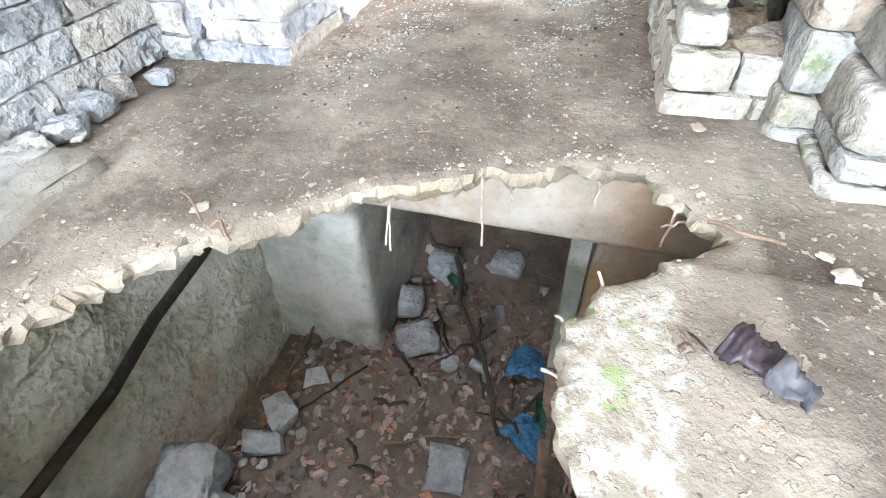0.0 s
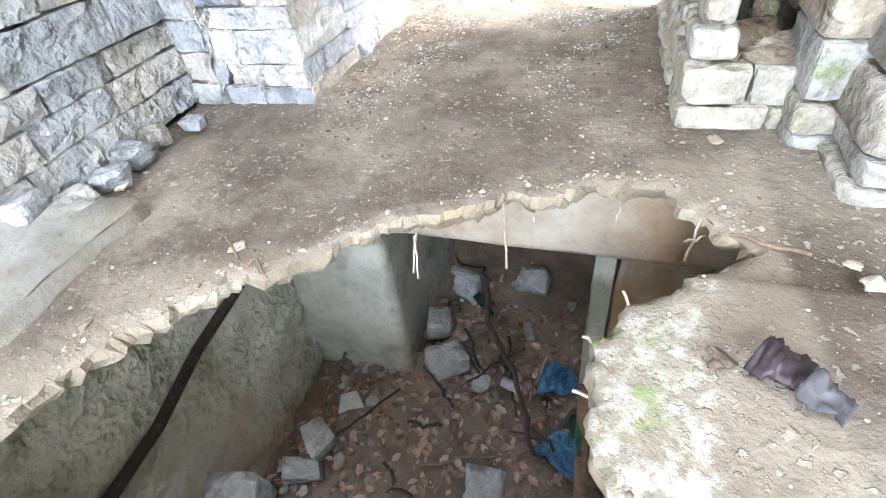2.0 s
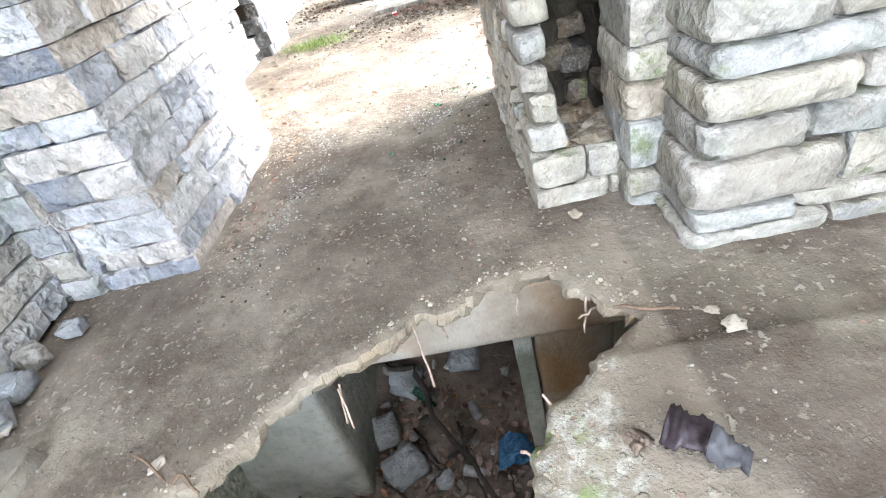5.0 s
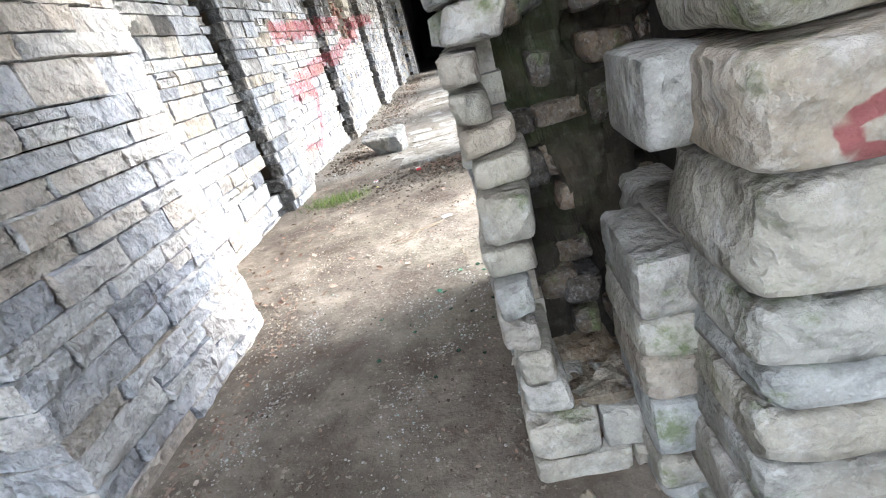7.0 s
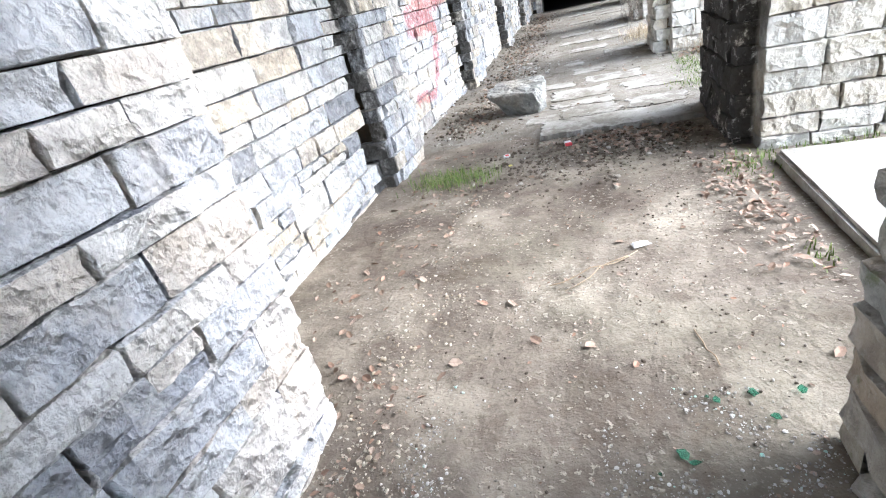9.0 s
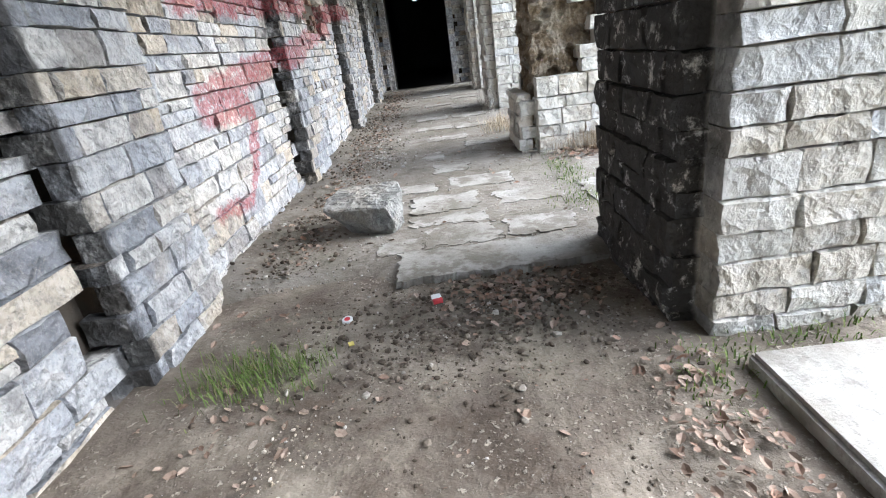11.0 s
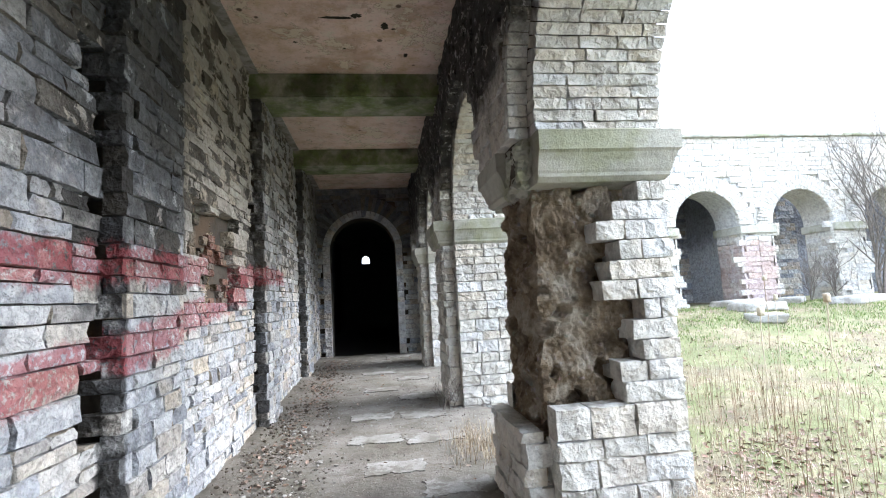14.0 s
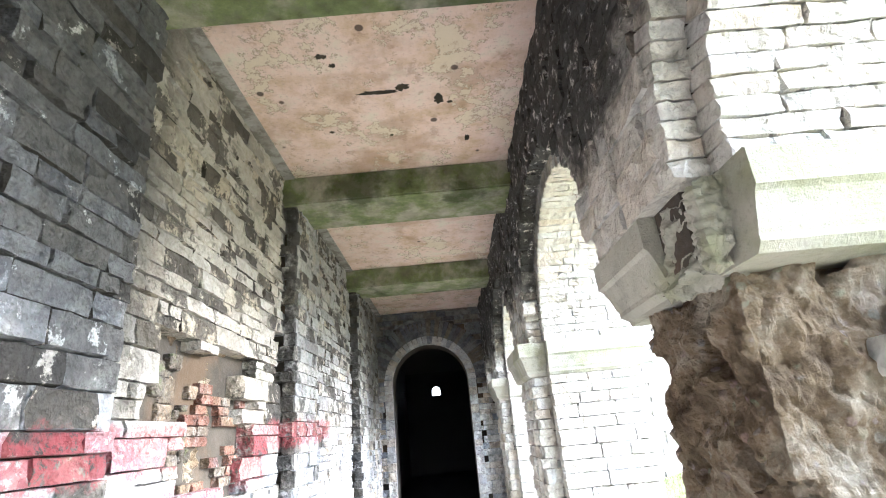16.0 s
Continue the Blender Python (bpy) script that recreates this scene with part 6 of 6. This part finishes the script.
for k, (a, b) in enumerate((((-0.35, 4.2, 0.02), (0.0, 4.55, 0.015)), ((-0.42, 4.25, 0.02), (-0.05, 4.5, 0.02)), ((0.15, 3.9, 0.015), (0.2, 3.7, 0.015)))):
    thing("straw_stalk", tube(wander(a, b, 0.03, 6, k), 0.0025, MAT_STRAW, "straw_stalk", 5), Matrix(), "pale dry straw stalk on the path", "straw", "straw stalks on the path")
thing("white_leaf", boulder("white_leaf", (0.07, 0.045, 0.008), 31, MAT_PAPER, 0.2, 2), up(0.02, 4.62, 0.01, 20), "pale scrap lying on the path", "litter")

# things round the hole
RODS = [((-0.4, 1.14, -0.06), (-0.41, 1.08, -0.2)), ((-0.4, 1.12, -0.06), (-0.38, 1.05, -0.19)), ((-0.14, 1.36, -0.05), (-0.1, 1.2, -0.24)), ((-0.06, 1.42, -0.05), (-0.02, 1.32, -0.12)), ((0.26, 1.46, -0.05), (0.26, 1.4, -0.15)),
        ((0.5, 1.32, -0.04), (0.48, 1.27, -0.17)), ((0.53, 1.3, -0.08), (0.46, 1.27, -0.09)), ((0.24, 0.76, -0.04), (0.18, 0.77, -0.02)), ((0.24, 0.62, -0.05), (0.17, 0.62, -0.04)), ((0.3, 0.89, -0.04), (0.27, 0.91, 0.02))]
for k, (a, b) in enumerate(RODS):
    thing("reinforcing_rod", tube(wander(a, b, 0.01, 4, k), 0.0045, MAT_RUST, "reinforcing_rod", 6), Matrix(), "short bent rod sticking out of the broken slab edge", "steel rod", "rods at the slab edge")
thing("stick", tube(wander((0.56, 1.2, 0.012), (0.75, 1.14, 0.018), 0.01, 5, 3), 0.006, MAT_WOOD, "stick", 6), Matrix(), "grey stick lying over the edge of the hole", "stick")
thing("root", tube(wander((-1.05, 0.95, 0.015), (-0.75, 0.78, 0.01), 0.06, 10, 6), 0.005, MAT_WOOD, "root", 6), Matrix(), "thin root lying on the earth floor", "root")
for k, (x, y, s, z) in enumerate(((0.83, 1.1, 0.06, 0.03), (0.86, 1.03, 0.1, 0.03), (0.58, 1.77, 0.09, 0.0), (-1.64, 1.13, 0.11, 0.02), (-1.66, 1.0, 0.09, 0.02), (-0.94, 0.9, 0.08, 0.0),
                                  (-1.2, 0.5, 0.06, 0.0), (-1.45, 1.2, 0.05, 0.0), (0.6, 1.55, 0.04, 0.0), (-0.55, 1.5, 0.04, 0.0), (0.1, 1.75, 0.035, 0.0))):
    thing("mortar_lump", lump("mortar_lump", (s * 0.72, s * 0.5, s * 0.16), 50 + k, MAT_CRUMB), up(x, y, z, k * 47), "pale lump of old mortar on the earth floor", "rubble", "mortar lumps")


def crumpled(name, w, d, seed, material, amp, ribs=0):
    bm = bmesh.new()
    n = 22
    grid = [[bm.verts.new(((i / n - 0.5) * w * (1 - 0.35 * (j / n)), (j / n - 0.5) * d, amp * (0.6 + fbm(i / n, j / n, seed, 2.5)) * math.sin(math.pi * min(1, i / n + 0.1)) + (0.004 * math.sin(i * 2.2) if ribs and j < n * 0.55 else 0))) for i in range(n + 1)] for j in range(n + 1)]
    for j in range(n):
        for i in range(n):
            bm.faces.new((grid[j][i], grid[j][i + 1], grid[j + 1][i + 1], grid[j + 1][i]))
    bmesh.ops.solidify(bm, geom=bm.faces[:], thickness=0.003)
    return from_bm(name, bm, material)


def crushed_bottle(name, first, last, material):
    """A flattened bottle: a ribbed barrel, then a twisted thin tail."""
    verts, faces, n, m = [], [], 34, 18
    for i in range(first, last + 1):
        t = i / n
        wide = 0.062 * (1 - 0.25 * t) if t < 0.55 else 0.05 * (1 - 0.9 * (t - 0.55)) + 0.012 * math.sin((t - 0.55) * 14)
        tall = 0.026 if t < 0.5 else 0.026 - 0.03 * (t - 0.5)
        rib = 0.003 * math.sin(i * 2.1) if t < 0.3 else 0.0
        bend = 0.09 * max(0.0, t - 0.5) ** 1.2
        for k in range(m):
            a = 2 * math.pi * k / m
            dent = 0.022 * fbm(t * 3, math.cos(a), math.sin(a) + 2, 1.6) + 0.008 * fbm(t * 9, math.cos(a), math.sin(a), 3)
            verts.append((t * 0.22, (wide + rib + dent) * math.cos(a) - bend, 0.028 + (tall + rib * 0.6 + dent) * math.sin(a)))
    n = last - first
    for i in range(n):
        for k in range(m):
            j = (k + 1) % m
            faces.append((i * m + k, i * m + j, (i + 1) * m + j, (i + 1) * m + k))
    faces += [tuple(range(m - 1, -1, -1)), tuple(range(n * m, (n + 1) * m))]
    return mesh_from(name, verts, faces, material, True)


bottle = thing("crushed_bottle", None, up(0.55, 0.745, 0.035, -35) @ Matrix.Scale(0.86, 4), "crushed dark ribbed plastic bottle lying on the lime floor", "plastic bottle")
part("barrel", crushed_bottle("barrel", 0, 18, MAT_FOIL), bottle, "dark ribbed barrel")
part("tail", crushed_bottle("tail", 18, 34, MAT_SMOKE), bottle, "twisted smoke-grey tail")
thing("oak_leaf", crumpled("oak_leaf", 0.07, 0.06, 8, MAT_DEADLEAF, 0.015), up(0.475, 0.73, 0.025, 30), "curled red-brown leaf beside the crushed bottle", "leaf")

# rough stones fallen at the foot of the room's wall
for k, (x, y, w) in enumerate(((-1.72, 1.3, 0.15), (-1.68, 1.14, 0.13), (-1.71, 1.0, 0.12), (-1.78, 0.86, 0.14), (-1.76, 1.48, 0.12), (-1.66, 1.62, 0.09))):
    thing("foot_stone", boulder("foot_stone", (w, w * 0.8, w * 0.6), 300 + k, MAT_ROOM, 0.14, 3), up(x, y, 0.06 if y < 1.0 else 0.01, k * 37), "rough grey stone lying at the wall foot", "stone", "stones at the wall foot")

# things in the pit
# a dark tube in place of the shaded groove in the pit wall
GROOVE = [(-1.48, 1.62, -0.56), (-1.47, 1.25, -0.66), (-1.455, 0.88, -0.69), (-1.45, 0.56, -0.78), (-1.445, 0.12, -0.81), (-1.445, -0.5, -0.85)]
thing("drain_pipe", tube(GROOVE, 0.026, MAT_CAVITY, "drain_pipe", 8), Matrix(), "dark tube standing in for a shaded groove along the pit wall", "pipe")
for k, (x, y, z, dims, turn) in enumerate(((-1.33, 0.5, -1.5, (0.3, 0.24, 0.2), 20), (-1.1, 0.38, -1.55, (0.3, 0.24, 0.14), -10), (-0.2, 1.0, -1.74, (0.22, 0.24, 0.06), 8), (0.08, 0.72, -1.72, (0.2, 0.18, 0.07), 30), (-0.62, 1.72, -1.73, (0.22, 0.2, 0.16), 40),
                                           (-0.72, 1.95, -1.68, (0.16, 0.14, 0.2), 10), (-1.22, 1.05, -1.72, (0.16, 0.2, 0.12), 50), (-1.2, 0.85, -1.7, (0.2, 0.12, 0.1), 15), (-0.6, 2.3, -1.6, (0.2, 0.2, 0.16), 70), (-0.15, 2.4, -1.55, (0.2, 0.16, 0.1), 0), (-0.36, 1.63, -1.73, (0.1, 0.09, 0.08), 0))):
    thing("stone", boulder("stone", dims, 80 + k, MAT_PITSTONE, 0.14, 3), up(x, y, z, turn, 6), "broken grey stone lying in the leaf litter of the pit", "stone", "stones in the pit")
thing("paper_scrap", crumpled("paper_scrap", 0.16, 0.12, 21, MAT_PAPER, 0.012), up(-1.12, 1.3, -1.66, 30, 6), "crumpled white paper scrap on leaf litter", "paper")
thing("branch", tube(wander((-0.78, 2.6, -1.0), (0.02, 1.2, -1.6), 0.16, 18, 11), [0.024 - 0.0007 * i for i in range(19)], MAT_WETWOOD, "branch", 8), Matrix(), "long dark branch leaning in the pit", "branch")
rng = random.Random(5)
for k in range(28):
    x, y = rng.uniform(-1.3, 0.25), rng.uniform(0.4, 1.9)
    if k < 8:
        x, y = rng.uniform(-0.05, 0.3), rng.uniform(0.6, 1.7)
    a = rng.uniform(0, 6.28)
    ln = rng.uniform(0.2, 0.55)
    thing("twig", tube(wander((x, y, PIT_Z + 0.07), (x + ln * math.cos(a), y + ln * math.sin(a), PIT_Z + rng.uniform(0.06, 0.22)), 0.06, 8, k), rng.uniform(0.004, 0.011), MAT_WETWOOD if k % 3 else MAT_WOOD, "twig", 6), Matrix(), "bare twig lying among leaves in the pit", "twig", "twigs in the pit")
thing("plank", box_mesh("plank", (-0.03, 0.03, -0.45, 0.45, 0, 0.025), MAT_WOOD, 0.004), up(0.27, 1.25, -1.66, 3, 4), "thin weathered plank lying in the pit", "plank")
for x, y, t in ((0.1, 1.72, 10), (0.17, 1.27, -25)):
    thing("plastic_net", crumpled("plastic_net", 0.27, 0.2, 30 + t, MAT_BLUE, 0.05), up(x, y, -1.66, t), "torn blue plastic net sack in the pit", "plastic sack", "blue net scraps")


def bottle(material):
    bm = bmesh.new()
    prof = [(0.0, 0.001), (0.028, 0.0), (0.032, 0.01), (0.032, 0.14), (0.026, 0.17), (0.013, 0.2), (0.012, 0.24), (0.014, 0.245), (0.0, 0.246)]
    rings = []
    for r, z in prof:
        rings.append([bm.verts.new((r * math.cos(2 * math.pi * k / 14), r * math.sin(2 * math.pi * k / 14), z)) for k in range(14)] if r else [bm.verts.new((0, 0, z))])
    for a, b in zip(rings, rings[1:]):
        for k in range(14):
            j = (k + 1) % 14
            if len(a) == 1:
                bm.faces.new((a[0], b[j], b[k]))
            elif len(b) == 1:
                bm.faces.new((a[k], a[j], b[0]))
            else:
                bm.faces.new((a[k], a[j], b[j], b[k]))
    return from_bm("bottle", bm, material, True)


thing("glass_bottle", bottle(MAT_GLASS), up(0.22, 1.5, -1.66, 10, 84), "green glass bottle lying in the pit", "bottle")
thing("glass_bottle", bottle(MAT_GLASS), up(-0.52, 2.2, -1.52, 40, 80), "green glass bottle lying in the pit", "bottle")
for x, y, t in ((-0.17, 1.62, 70), (-0.13, 2.05, 20)):
    bm = bmesh.new()
    bmesh.ops.create_cone(bm, cap_ends=True, segments=18, radius1=0.033, radius2=0.031, depth=0.12)
    thing("drink_can", from_bm("drink_can", bm, MAT_CAN, False), up(x, y, -1.65, t, 88), "crushed silver drink can lying on leaves", "can", "cans in the pit")


# twigs at the piers, bare bushes and trees
def bush(name, height, seed, spread=0.5, stems=5, depth=3, r=0.012):
    rng = random.Random(seed)
    verts, faces = [], []

    def limb(p, d, ln, rad, level):
        pts = [p]
        for i in range(4):
            d = (d + Vector((rng.uniform(-1, 1), rng.uniform(-1, 1), rng.uniform(-0.3, 0.6))) * 0.2).normalized()
            pts.append(pts[-1] + d * ln / 4)
        s = 5 if level == 0 else 4
        n = len(verts)
        for i, q in enumerate(pts):
            a = d.orthogonal().normalized()
            b = d.cross(a)
            rr = rad * (1 - 0.16 * i)
            verts.extend(q + (a * math.cos(2 * math.pi * k / s) + b * math.sin(2 * math.pi * k / s)) * rr for k in range(s))
        for i in range(4):
            for k in range(s):
                a_, b_ = n + i * s + k, n + i * s + (k + 1) % s
                faces.append((a_, b_, b_ + s, a_ + s))
        if level < depth:
            for i in (1, 2, 3, 4):
                for _ in range(rng.choice((1, 1, 2))):
                    nd = (d + Vector((rng.uniform(-1, 1), rng.uniform(-1, 1), rng.uniform(-0.2, 0.9))) * 0.8).normalized()
                    limb(pts[i], nd, ln * rng.uniform(0.4, 0.65), rad * 0.5, level + 1)

    for _ in range(stems):
        limb(Vector((rng.uniform(-1, 1) * 0.1, rng.uniform(-1, 1) * 0.1, 0)), Vector((rng.uniform(-1, 1) * spread, rng.uniform(-1, 1) * spread, 1)).normalized(), height * rng.uniform(0.5, 0.75), r, 0)
    return mesh_from(name, verts, faces, MAT_BARK, True)


for x, y, z, h, s in ((0.64, 13.72, 0.1, 0.55, 1), (0.64, 17.6, 0.14, 0.4, 2), (0.6, 13.95, 0.1, 0.35, 3)):
    thing("dry_creeper", bush("dry_creeper", h, s, 0.7, 5, 2, 0.005), up(x, y, z), "leafless dry creeper at the foot of a pier", "creeper", "creepers at the piers")
for x, y, h, s in ((15.6, 20.4, 5.6, 4), (16.6, 20.2, 5.0, 5), (14.4, 20.8, 1.8, 6), (13.6, 20.9, 1.4, 7)):
    thing("bare_bush", bush("bare_bush", h, s, 0.28, 4, 3, 0.012 + h * 0.006), up(x, y, court_z(x, y)), "tall leafless bush before the far arcade", "bush", "bushes before the far arcade")
for x, y, h, s in ((21.3, 30, 10.0, 8), (23.5, 30.5, 10.3, 9), (26, 31, 10, 10), (19, 33, 9.2, 11), (29, 31, 11, 12)):
    tree = tagged(new("bare_tree"), "leafless young tree rising behind the far wall", "tree", "trees behind the far wall")
    tree.matrix_basis = up(x, y, 0)
    part("trunk", tube(wander((0, 0, 0), (0.2, 0.1, h * 0.7), 0.3, 10, s), [0.13 - 0.009 * i for i in range(11)], MAT_BARK, "trunk", 8), tree)
    part("crown", bush("crown", h * 0.5, s, 0.5, 5, 3, 0.03), tree).location = (0.1, 0.05, h * 0.55)
for x, y, s in ((5.9, 13.6, 1), (6.6, 14.6, 2), (3.6, 11.2, 3), (4.2, 11.0, 4)):
    stalk = tagged(new("teasel"), "tall dead weed stalk standing in the court grass", "weed", "dead weeds in the court")
    z = court_z(x, y)
    stalk.matrix_basis = up(x, y, z)
    part("stem", tube(wander((0, 0, 0), (0.05, 0, 1.1 + 0.1 * s), 0.05, 8, s), 0.006, MAT_STRAW, "stem", 5), stalk)
    part("head", boulder("head", (0.05, 0.05, 0.09), 200 + s, MAT_STRAW, 0.1, 2), stalk).location = (0.05, 0, 1.05 + 0.1 * s)
for k, (x, y, w) in enumerate(((9.8, 18.7, 1.2), (10.6, 20.4, 1.6), (13.5, 19.2, 2.2), (12.5, 20.5, 1.4), (15.6, 19.5, 1.3), (8.6, 17.0, 0.7))):
    thing("fallen_slab", boulder("fallen_slab", (w, 0.7, 0.22), 140 + k, MAT_SLAB, 0.06, 3), up(x, y, court_z(x, y) - 0.04, k * 13), "fallen pale stone slab lying in the court grass", "stone slab", "slabs in the court")


# knocked-out plaster on the ceiling over the second bay
def spall(cx, cy, w, h, seed):
    bm = bmesh.new()
    rim = [(math.cos(2 * math.pi * i / 40), math.sin(2 * math.pi * i / 40)) for i in range(40)]
    vs = [bm.verts.new((cx + w * x * (1 + 0.5 * fbm(x, y, seed, 1.6)), cy + h * y * (1 + 0.8 * fbm(x, y, seed + 4, 2.2)), CEIL - 0.004)) for x, y in rim]
    mid = bm.verts.new((cx, cy, CEIL - 0.002))
    for i in range(40):
        bm.faces.new((vs[i], vs[(i + 1) % 40], mid))
    return from_bm("spall", bm, MAT_CAVITY)


ceiling_ob = bpy.data.objects["ceiling"]
for i, (x, y, w, h) in enumerate(((-0.62, 11.98, 0.2, 0.03), (-0.42, 11.93, 0.07, 0.04), (-0.09, 12.14, 0.05, 0.06), (-1.05, 11.47, 0.05, 0.03), (-0.98, 11.58, 0.03, 0.03), (0.2, 12.85, 0.03, 0.05), (-0.6, 12.68, 0.02, 0.02), (-1.2, 12.54, 0.03, 0.02), (0.02, 12.2, 0.03, 0.02), (-0.7, 9.3, 0.2, 0.08), (0.1, 8.6, 0.05, 0.06))):
    part("spall", spall(x, y, w, h, i), ceiling_ob)
